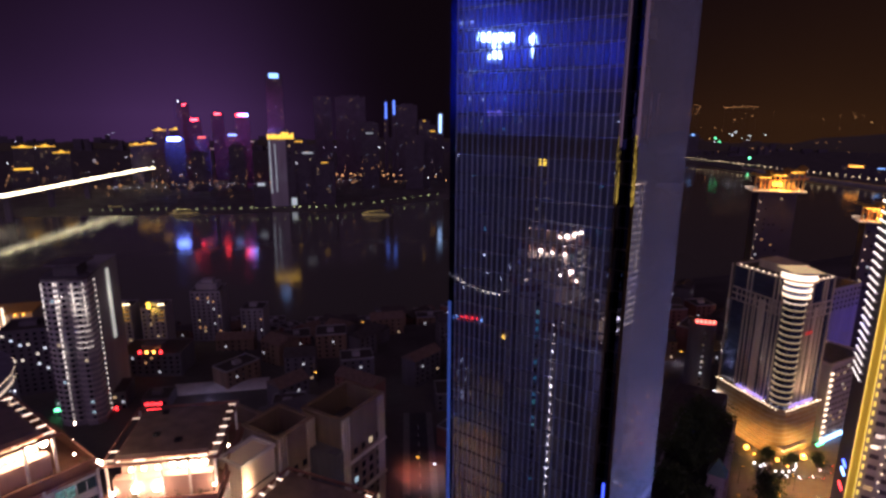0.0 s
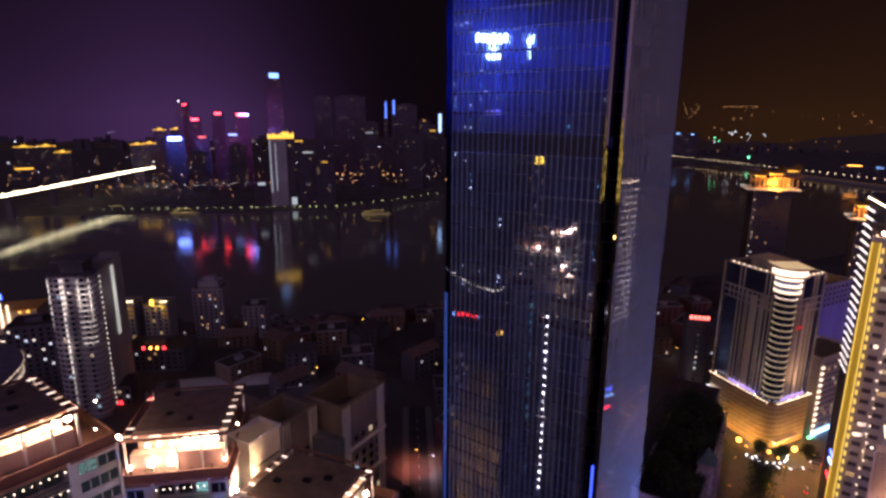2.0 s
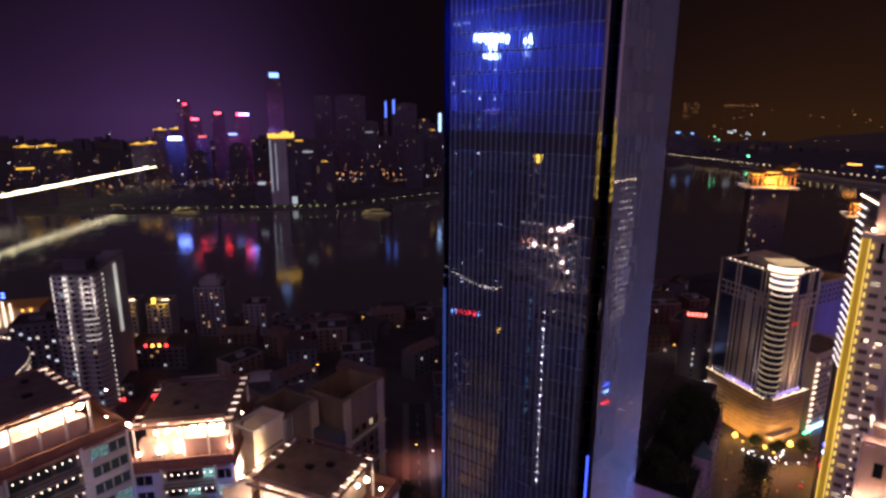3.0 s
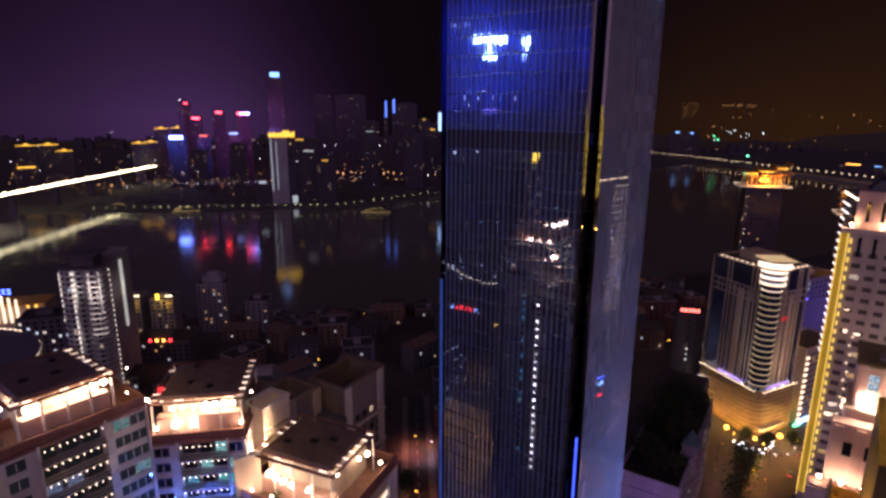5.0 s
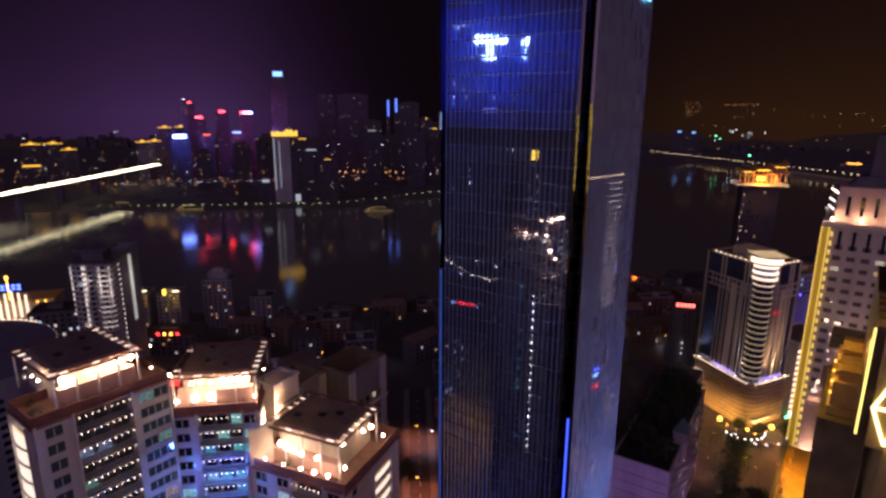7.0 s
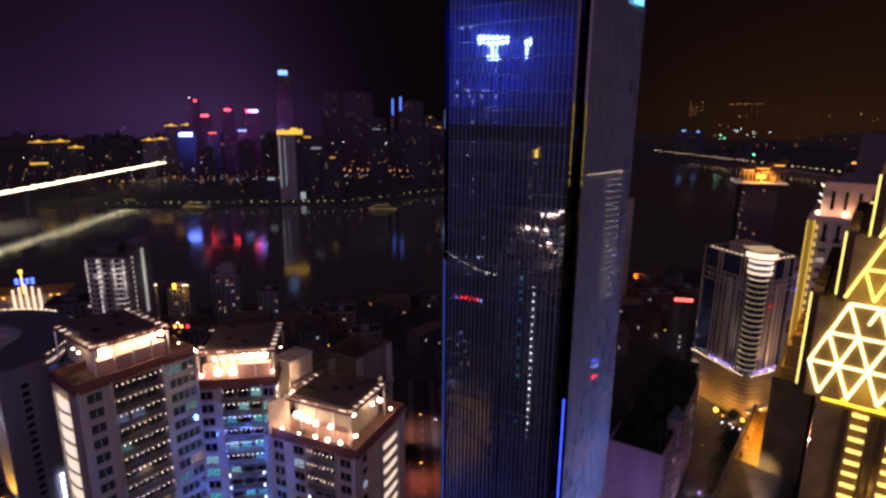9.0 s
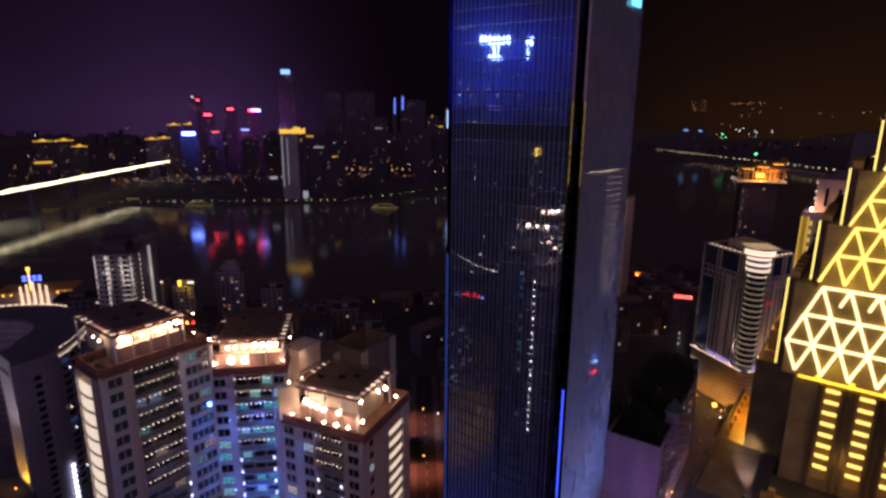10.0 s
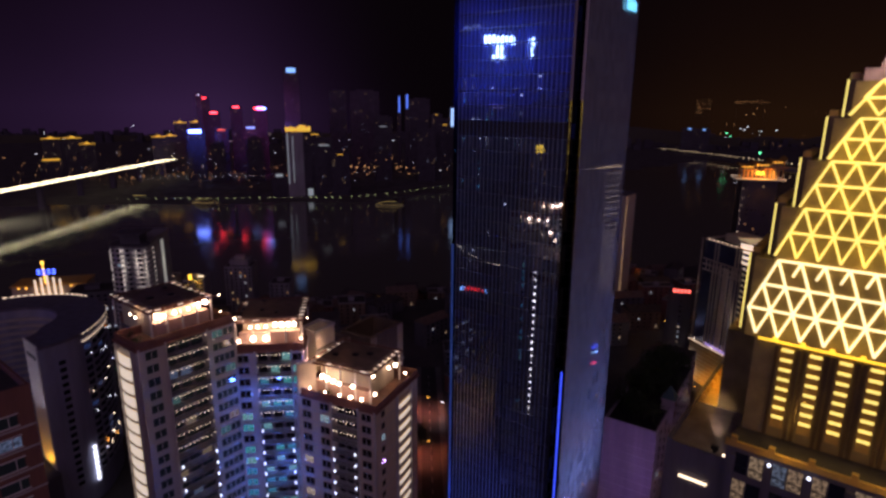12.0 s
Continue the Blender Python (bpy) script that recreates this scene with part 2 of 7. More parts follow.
# ---- building blocks ----
class Geo:
    """Collects corners and faces of one mesh."""

    def __init__(self):
        self.v, self.f = [], []

    def add(self, verts, faces):
        k = len(self.v)
        self.v += [tuple(p) for p in verts]
        self.f += [tuple(k + i for i in f) for f in faces]
        return self

    def box(self, x0, x1, y0, y1, z0, z1):
        return self.add([(x, y, z) for z in (z0, z1) for x, y in ((x0, y0), (x1, y0), (x1, y1), (x0, y1))],
                        [(3, 2, 1, 0), (4, 5, 6, 7), (0, 1, 5, 4), (1, 2, 6, 5), (2, 3, 7, 6), (3, 0, 4, 7)])

    def prism(self, outline, z0, z1, top=1.0, centre=None):
        """A straight or tapering prism over an outline that runs counter-clockwise."""
        n = len(outline)
        cx, cy = centre or (sum(p[0] for p in outline) / n, sum(p[1] for p in outline) / n)
        up = [(cx + (x - cx) * top, cy + (y - cy) * top, z1) for x, y in outline]
        return self.add([(x, y, z0) for x, y in outline] + up,
                        [tuple(range(n - 1, -1, -1)), tuple(range(n, 2 * n))] + [(i, (i + 1) % n, n + (i + 1) % n, n + i) for i in range(n)])

    def ring(self, outline, z0, z1, thick):
        """An upright wall of that thickness along a closed outline (counter-clockwise), inside it."""
        n = len(outline)
        inner = []
        for i in range(n):
            a, b, c = (Vector(outline[j % n]) for j in (i - 1, i, i + 1))
            u, w = (b - a).normalized(), (c - b).normalized()
            nu, nw = Vector((-u.y, u.x)), Vector((-w.y, w.x))
            k = nu + nw
            inner.append(b + k * (thick / max(0.3, k.dot(nu))))
        for i in range(n):
            j = (i + 1) % n
            q = (outline[i], outline[j], inner[j], inner[i])
            self.add([(p[0], p[1], z) for z in (z0, z1) for p in q], [(4, 5, 6, 7), (0, 1, 5, 4), (2, 3, 7, 6)])
        return self

    def rod(self, a, b, r, sides=6, r2=None):
        a, b = Vector(a), Vector(b)
        q = (b - a).to_track_quat("Z", "Y").to_matrix()
        ends = []
        for c, rr in ((a, r), (b, r if r2 is None else r2)):
            ends += [c + q @ Vector((rr * math.cos(2 * math.pi * i / sides), rr * math.sin(2 * math.pi * i / sides), 0)) for i in range(sides)]
        return self.add(ends, [tuple(range(sides - 1, -1, -1)), tuple(range(sides, 2 * sides))]
                        + [(i, (i + 1) % sides, sides + (i + 1) % sides, sides + i) for i in range(sides)])

    def ball(self, c, r, sides=8, rings=5):
        v, f = [(c[0], c[1], c[2] + r)], []
        for j in range(1, rings):
            a = math.pi * j / rings
            v += [(c[0] + r * math.sin(a) * math.cos(2 * math.pi * i / sides), c[1] + r * math.sin(a) * math.sin(2 * math.pi * i / sides),
                   c[2] + r * math.cos(a)) for i in range(sides)]
        v.append((c[0], c[1], c[2] - r))
        for i in range(sides):
            f.append((0, 1 + i, 1 + (i + 1) % sides))
            for j in range(rings - 2):
                p = 1 + j * sides
                f.append((p + i, p + sides + i, p + sides + (i + 1) % sides, p + (i + 1) % sides))
            p = 1 + (rings - 2) * sides
            f.append((p + i, len(v) - 1, p + (i + 1) % sides))
        return self.add(v, f)

    def mesh(self, name):
        # corners in one place become one
        seen, at = {}, []
        for p in self.v:
            at.append(seen.setdefault((round(p[0], 3), round(p[1], 3), round(p[2], 3)), len(seen)))
        faces = [tuple(at[i] for i in f) for f in self.f]
        me = bpy.data.meshes.new(name)
        me.from_pydata([*seen], [], [f for f in faces if len(set(f)) == len(f)])
        me.update()
        return me


def thing(name, place=(0, 0, 0), turn=0.0, label="", category="", group="", kind=""):
    """An Empty at the base of a thing."""
    ob = new(name)
    ob.matrix_world = pose(*place, 0, 0, turn)
    ob.empty_display_size = 0.5
    return tagged(ob, label, category, group, kind)


def part(name, geo, material, parent=None, label="", m=None):
    """One mesh object under a thing or a part, in the thing's own axes."""
    me = geo.mesh(name) if isinstance(geo, Geo) else geo
    if not me.materials:
        me.materials.append(M[material])
    ob = new(name, me)
    if parent is not None:
        ob.parent = parent
    if m is not None:
        ob.matrix_basis = m
    return tagged(ob, label)


def solo(name, geo, material, label, category, group="", kind=""):
    """A thing that is one mesh."""
    return tagged(part(name, geo, material), label, category, group, kind)


MESHES = {}


def unit(w, h, d):
    """A shared box: w wide along x, d deep along y, h high, its front middle bottom at the origin."""
    key = (round(w, 3), round(h, 3), round(d, 3))
    return Geo().box(-w / 2, w / 2, 0, d, 0, h), key


def piece(name, w, h, d, material, parent, m):
    g, key = unit(w, h, d)
    key = (*key, material)
    if key not in MESHES:
        me = g.mesh(name)
        me.materials.append(M[material])
        MESHES[key] = me
    return part(name, MESHES[key], material, parent, m=m)


def bars(geo, x0, x1, z0, z1, y, count, seed=1, depth=0.12):
    """Strokes of unreadable lettering as plain bars on a board."""
    rnd = random.Random(seed)
    w = (x1 - x0) / count
    for i in range(count):
        a = x0 + i * w + w * 0.12
        b = a + w * 0.72
        h = z1 - z0
        geo.box(a, b, y - depth, y, z0 + h * rnd.uniform(0.0, 0.15), z0 + h * rnd.uniform(0.25, 0.4))
        geo.box(a, b, y - depth, y, z0 + h * rnd.uniform(0.55, 0.65), z0 + h * rnd.uniform(0.8, 1.0))
        c = rnd.uniform(a, b - w * 0.2)
        geo.box(c, c + w * 0.18, y - depth * 0.8, y, z0, z1)
    return geo


def sign_bars(parent, x0, x1, z0, z1, y, count, material, seed=1, name="lettering"):
    return part(name, bars(Geo(), x0, x1, z0, z1, y, count, seed), material, parent, "glowing sign lettering drawn as bars")


GROUND = 24.0
WATER = -55.0


def shore_near(x):
    return 680 + max(0.0, x + 144) * 0.45


def shore_far(x):
    return 1487 + (x + 298) * (1.0 if x > -298 else 0.15)


def shore_east(y):
    return 1610 - (y - 2080) * 0.19


def smooth(t):
    t = min(1.0, max(0.0, t))
    return t * t * (3 - 2 * t)


def ground_z(x, y):
    """Height of the land: a plateau, the slope to the river, the bed, the far bank and the hills behind."""
    near = GROUND - (GROUND - WATER + 6) * smooth((y - (shore_near(x) - 330)) / 330)
    f = shore_far(x)
    e = shore_east(y)
    rough = 0.6 + 0.4 * noise.noise((x * 0.0011, y * 0.0011, 3.1))
    hills = rough * (12 + 48 * smooth((x + 200) / 900)) * max(smooth((y - f - 500) / 2600), smooth((x - e - 200) / 1500))
    bank = WATER - 6 + 16 * max(smooth((y - f + 20) / 60), smooth((x - e + 20) / 60))
    if y < (shore_near(x) + min(f, 2500)) / 2 and x < e - 300:
        return near
    return max(near, bank) + hills

# ---- the setting: land, river, streets ----
def build_ground():
    xs = sorted({*range(-4600, -600, 200), *range(-600, 700, 25), *range(700, 4601, 200)})
    ys = sorted({*range(-3000, -100, 290), *range(-100, 760, 20), *range(760, 4701, 70)})
    g = Geo()
    g.v = [(x, y, ground_z(x, y)) for y in ys for x in xs]
    n = len(xs)
    g.f = [(j * n + i, j * n + i + 1, (j + 1) * n + i + 1, (j + 1) * n + i) for j in range(len(ys) - 1) for i in range(n - 1)]
    ob = solo("ground", g, "ground", "dark hilly city ground sloping down to the river", "ground", kind="structure")
    ob.data.polygons.foreach_set("use_smooth", [True] * len(ob.data.polygons))


build_ground()

wm, wnn, wll, wb = nodes_of("river_water")
wb.inputs["Base Color"].default_value = (0.155, 0.155, 0.125, 1)
wb.inputs["Roughness"].default_value = 0.095
wb.inputs["IOR"].default_value = 1.33
wb.inputs["Specular IOR Level"].default_value = 0.9
wco, wmap, wno, wbp = (wnn.new(k) for k in ("ShaderNodeTexCoord", "ShaderNodeMapping", "ShaderNodeTexNoise", "ShaderNodeBump"))
wmap.inputs["Scale"].default_value = (0.10, 0.22, 1)
wno.inputs["Scale"].default_value, wno.inputs["Detail"].default_value = 1.0, 4
wll.new(wco.outputs["Object"], wmap.inputs["Vector"])
wll.new(wmap.outputs[0], wno.inputs["Vector"])
wll.new(wno.outputs["Fac"], wbp.inputs["Height"])
wbp.inputs["Strength"].default_value, wbp.inputs["Distance"].default_value = 0.4, 0.10
wll.new(wbp.outputs[0], wb.inputs["Normal"])
M["water"] = wm
solo("water", Geo().add([(-4500, 500, WATER), (4500, 500, WATER), (4500, 4500, WATER), (-4500, 4500, WATER)], [(0, 1, 2, 3)]),
     "water", "dark rippled river water mirroring city lights", "river", kind="structure")


# haze before the hills is painted as a faint brown emission
M["haze_glow"] = light("hills_haze_glow", (0.80, 0.45, 0.25), 0.004)
M["haze_glow"].node_tree.nodes["Principled BSDF"].inputs["Base Color"].default_value = (0.01, 0.008, 0.007, 1)


def hazy_hills():
    g = Geo()
    pts = []
    for i in range(61):
        a = radians(20 + i * 140 / 60)
        h = 60 + 120 * noise.fractal((i * 0.17, 1.3, 0.2), 1.0, 2.0, 4) + 60 * smooth((20 - i) / 20)
        h *= 1.0 - 0.8 * smooth((i - 24) / 12)
        pts.append((4500 * math.cos(a), 4500 * math.sin(a), h))
    for p, q in zip(pts, pts[1:]):
        g.add([(p[0], p[1], -80), (q[0], q[1], -80), q, p], [(0, 1, 2, 3)])
    solo("backdrop", g, "haze_glow", "dark hills beyond the city with haze put in as faint glow", "hills", kind="structure")


hazy_hills()


def street(name, a, b, width, label):
    """An asphalt street between raised pavements, on the plateau."""
    a, b = Vector((*a, 0)), Vector((*b, 0))
    length = (b - a).length
    turn = math.degrees(math.atan2(b.y - a.y, b.x - a.x))
    road = thing(name, (a.x, a.y, GROUND), turn, label, "road", kind="structure")
    part("carriageway", Geo().box(0, length, -width / 2, width / 2, -0.3, 0.06), "asphalt", road)
    for s in (-1, 1):
        y0, y1 = sorted((s * width / 2, s * (width / 2 + 3.5)))
        part("pavement", Geo().box(0, length, y0, y1, -0.3, 0.20), "kerb", road)
    marks = Geo()
    for i in range(int(length / 9)):
        marks.box(i * 9, i * 9 + 4, -0.08, 0.08, 0.064, 0.07)
    part("lane_marks", marks, "white", road)
    return road


street("road", (60, 60), (215, 250), 16, "wide asphalt street running towards the hotel crossing")
street("road", (150, 190), (330, 120), 12, "asphalt side street beside the tall gold-edged tower")
street("road", (0, 40), (-20, 300), 10, "asphalt lane between the glass tower and the flats")
street("road", (-170, 95), (-10, 20), 12, "orange-lit asphalt street between blocks of flats")

# ---- street lamps ----
def street_lamp(x, y, turn, colour="gold_light", tone=AMBER, watts=0, z=None, tall=9.0, head=1.0):
    z = ground_z(x, y) if z is None else z
    ob = thing("street_lamp", (x, y, z), turn, "tall grey street lamp with a glowing amber head on the pavement", "street lamp", "street lamps")
    part("pole", Geo().rod((0, 0, 0), (0, 0, tall), 0.11, 6, 0.07).rod((0, 0, tall), (1.8, 0, tall + 0.4), 0.06, 5), "dark_metal", ob)
    part("lamp_head", Geo().box(1.8 - 0.5 * head, 1.8 + 0.5 * head, -0.25 * head, 0.25 * head, tall + 0.25, tall + 0.25 + 0.25 * head), colour, ob, "glowing lamp head")
    if watts:
        t = radians(turn)
        lx, ly = x + 1.8 * math.cos(t), y + 1.8 * math.sin(t)
        lamp("street_light", (lx, ly, z + tall - 0.2), tone, watts * 1.5, 0.3, (lx, ly + 0.01, z), 158, 1.0)


for i in range(7):
    k = 0.12 + i * 0.14
    street_lamp(60 + 155 * k - 9, 60 + 190 * k + 7.3, -39, watts=6500 if i % 2 else 0)
for i in range(6):
    street_lamp(-158 + i * 27, 99 - i * 13, -115, "orange", watts=5200 if i % 2 else 0)
for i in range(5):
    street_lamp(-2 - i * 3.2, 60 + i * 45, 175, "gold_light", (1.0, 0.22, 0.12), 5200 if i > 1 else 500)
for i in range(4):
    street_lamp(172 + i * 30, 170 - i * 12, 70, "gold_light", watts=6000 if i == 1 else 0)
street_lamp(-9.7, 235, 0, "cool_white", COOL, 900)
for x, y, turn in ((141, 236, 20), (165, 231, 200), (151, 206, 150), (184, 238, 90), (128, 214, 20), (135, 180, 150)):
    street_lamp(x, y, turn, "gold_light", (1.0, 0.44, 0.28), 1000, head=0.5)

# ---- the glass tower ----
TOWER = (34.5, 99.5)
TTURN = -35.4
FLOOR_H, TOP_Z = 4.5, 300.0


def build_tower():
    t = thing("glass_tower", (*TOWER, GROUND), TTURN, "tall dark mirror-glass office tower with thin vertical metal fins", "skyscraper")
    H = TOP_Z - GROUND
    W, D, N = 44.5, 38.0, 4.2            # front width, depth, notch at each corner
    floors = int(H / FLOOR_H)
    # dark core behind the skin, cut away at the corners
    core = [(-W + N, 0.5), (-N, 0.5), (-N, N - 0.5), (-1.2, N - 0.5), (-1.2, D - N), (-N, D - N), (-N, D - 0.5), (-W + N, D - 0.5),
            (-W + N, D - N), (-W + 0.5, D - N), (-W + 0.5, N), (-W + N, N)]
    part("core", Geo().prism(core, 0, H), "louvre", t, "dark structure behind the glass")
    # each face: start of its left end, run, number of bays
    bays_f, bays_r = 26, 24
    faces = (("front", (-W + 2.0, 0), 0, W - N - 2.0, bays_f), ("right", (-0.5, 0.9), 90, D - 1.2, bays_r),
             ("back", (-N, D), 180, W - 2 * N, bays_f), ("left", (-W, D - N), 270, D - 2 * N, bays_r))
    rnd = random.Random(7)
    band_lo = int((191.0 - GROUND) / FLOOR_H)
    for side, (x, y), turn, run, bays in faces:
        face = pose(x, y, 0, 0, 0, turn)
        bay = run / bays
        rest = Geo()
        for k in range(floors):
            z = k * FLOOR_H
            part("spandrel", MESHES.setdefault(("spandrel", side), Geo().box(0, run, 0.05, 0.3, 0, 0.42).mesh("spandrel")), "spandrel_lit_side" if side == "right" else "spandrel", t, m=face @ pose(0, 0, z))
            if k == band_lo and side == "front":
                for j in range(11):
                    part("louvre", MESHES.setdefault(("louvre", side), Geo().box(0, run, 0.05, 0.3, 0, 0.2).mesh("louvre")), "louvre", t, m=face @ pose(0, 0, z + 0.45 + j * 0.36))
                continue
            for i in range(bays):
                cx = (i + 0.5) * bay
                tilt = pose(cx, 0.06, z + 0.44, rnd.gauss(0, 0.025), 0, rnd.gauss(0, 0.03))
                near = side == "front" and 150 < z + GROUND < 204
                if near:
                    piece("glass_pane", bay - 0.06, FLOOR_H - 0.46, 0.05, "tower_glass", t, face @ tilt)
                else:
                    q = [tilt @ Vector(p) for p in ((-bay / 2 + 0.03, 0, 0), (bay / 2 - 0.03, 0, 0), (bay / 2 - 0.03, 0, FLOOR_H - 0.46), (-bay / 2 + 0.03, 0, FLOOR_H - 0.46))]
                    rest.add(q, [(0, 1, 2, 3)])
        tagged(part("glass_panes", rest, "tower_glass_lit_side" if side == "right" else "tower_glass_far", t, m=face), kind="stuff")
        deep, wide = (0.20, 0.16) if side == "front" else (0.05, 0.10)
        for i in range(bays + 1):
            piece("fin", wide, H, deep, "fin", t, face @ pose(i * bay, -deep, 0))
    # recessed corner of the near side, with its own glass and dark edges
    corner = Geo()
    for k in range(floors):
        z = k * FLOOR_H
        for a, b in (((-N, 0.3), (-N, N - 1.2)), ((-N, N - 1.2), (-1.1, N - 1.2))):
            for s0, s1 in ((0.02, 0.5), (0.5, 0.98)):
                p, q = (Vector(a).lerp(Vector(b), s) for s in (s0, s1))
                j = rnd.gauss(0, 0.004)
                corner.add([(p.x, p.y, z + 0.3), (q.x + j, q.y - j, z + 0.3), (q.x + j, q.y - j, z + FLOOR_H), (p.x, p.y, z + FLOOR_H)], [(0, 1, 2, 3)])
    tagged(part("corner_glass", corner, "corner_glass", t), kind="stuff")
    part("corner_edge", Geo().box(-N - 0.05, -N + 0.25, -0.3, 0.3, 0, H), "dark_metal", t)
    part("corner_edge", Geo().box(-1.2, -0.6, 0.95, N - 1.2, 0, H), "dark_metal", t)
    # canted strips of polished glass on both edges of the recess
    for u, v, turn in ((-N - 0.02, -0.36, 40.1), (-N + 0.26, -0.12, 40.9), (-1.18, 0.48, 38.6), (-0.90, 0.71, 39.4)):
        part("canted_strip", Geo().box(0, 0.35, 0, 0.16, 0, H), "edge_glass", t, "narrow canted strip of polished glass", pose(u, v, 0, 0, 0, turn))
    part("left_edge", Geo().box(-W, -W + 2.0, 0.1, 0.9, 0, H), "corner_glass", t)
    # blue gleam on the tower's left edge, painted as a faintly emissive strip
    part("edge_gleam", Geo().box(-W - 0.05, -W + 0.75, -0.12, 0.1, 10, 130), "edge_blue", t, "blue gleam of the edge put in as dim glow")
    part("blue_tube", Geo().box(-2.9, -2.5, N - 1.55, N - 1.25, 0, 94), "blue_tube", t, "blue light tube in the recessed corner")
    part("roof", Geo().box(-W + 3, -3, 3, D - 3, H - 1, H + 4), "spandrel", t)
    part("podium", Geo().box(-W - 8, 6, -6, D + 8, -2, 14), "grey_wall", t, "stone podium")
    # lit sign near the top of the right face
    logo = Geo()
    for i in range(9):
        logo.box(0.0 + i * 0.85, 0.6 + i * 0.85, -0.75, -0.5, 0, 3.4 - 0.5 * (i % 3))
    part("sign", logo, "cyan", t, "cyan sign on the tower face", m=pose(-0.5, 26.6, 228.4 - GROUND, 0, 0, 90))


build_tower()
# added fill floodlights at the foot of the tower, to brighten its faces
fx, fy = math.cos(radians(TTURN)), math.sin(radians(TTURN))


def tower_point(u, v, z):
    return (TOWER[0] + u * fx - v * fy, TOWER[1] + u * fy + v * fx, z)


def floodlight(place, turn=0, label="small black floodlight on a bracket", size=0.5, material="flood"):
    ob = thing("floodlight", place, turn, label, "floodlight", "floodlights")
    part("bracket", Geo().box(-0.05 * size, 0.05 * size, -0.05, 0.05, -0.5 * size, 0), "dark_metal", ob)
    part("lens", Geo().ball((0, 0, 0.25 * size), 0.36 * size, 10, 7), material, ob, "glaring lens")
    return ob


for v in (6, 20, 34):
    floodlight(tower_point(26, v, GROUND + 0.3), label="added blue-white fill floodlight on the street beside the tower", size=0.2, material="cool_white")
    lamp("tower_flood", tower_point(26, v, GROUND + 4), (0.28, 0.40, 1.0), 260000, 0.8, tower_point(0, v, 165), 64)
for u in (-10, -24, -38):
    floodlight(tower_point(u, -5, GROUND + 14.4), label="added blue-white fill floodlight on the tower podium", size=0.2, material="cool_white")
    lamp("tower_flood", tower_point(u, -5, GROUND + 16), (0.20, 0.25, 1.0), 26000, 0.8, tower_point(u, 0, 90), 80)

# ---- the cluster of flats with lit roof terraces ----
M["pergola_dim"] = light("pergola_gap_glow_dim", (1.0, 0.72, 0.50), 0.6)
M["rear_white"] = light("rear_stair_lamp", (1.0, 0.93, 0.82), 9)
STOREY = 3.1


def storeys(z_top, z_low=GROUND):
    return int((z_top - z_low) / STOREY)


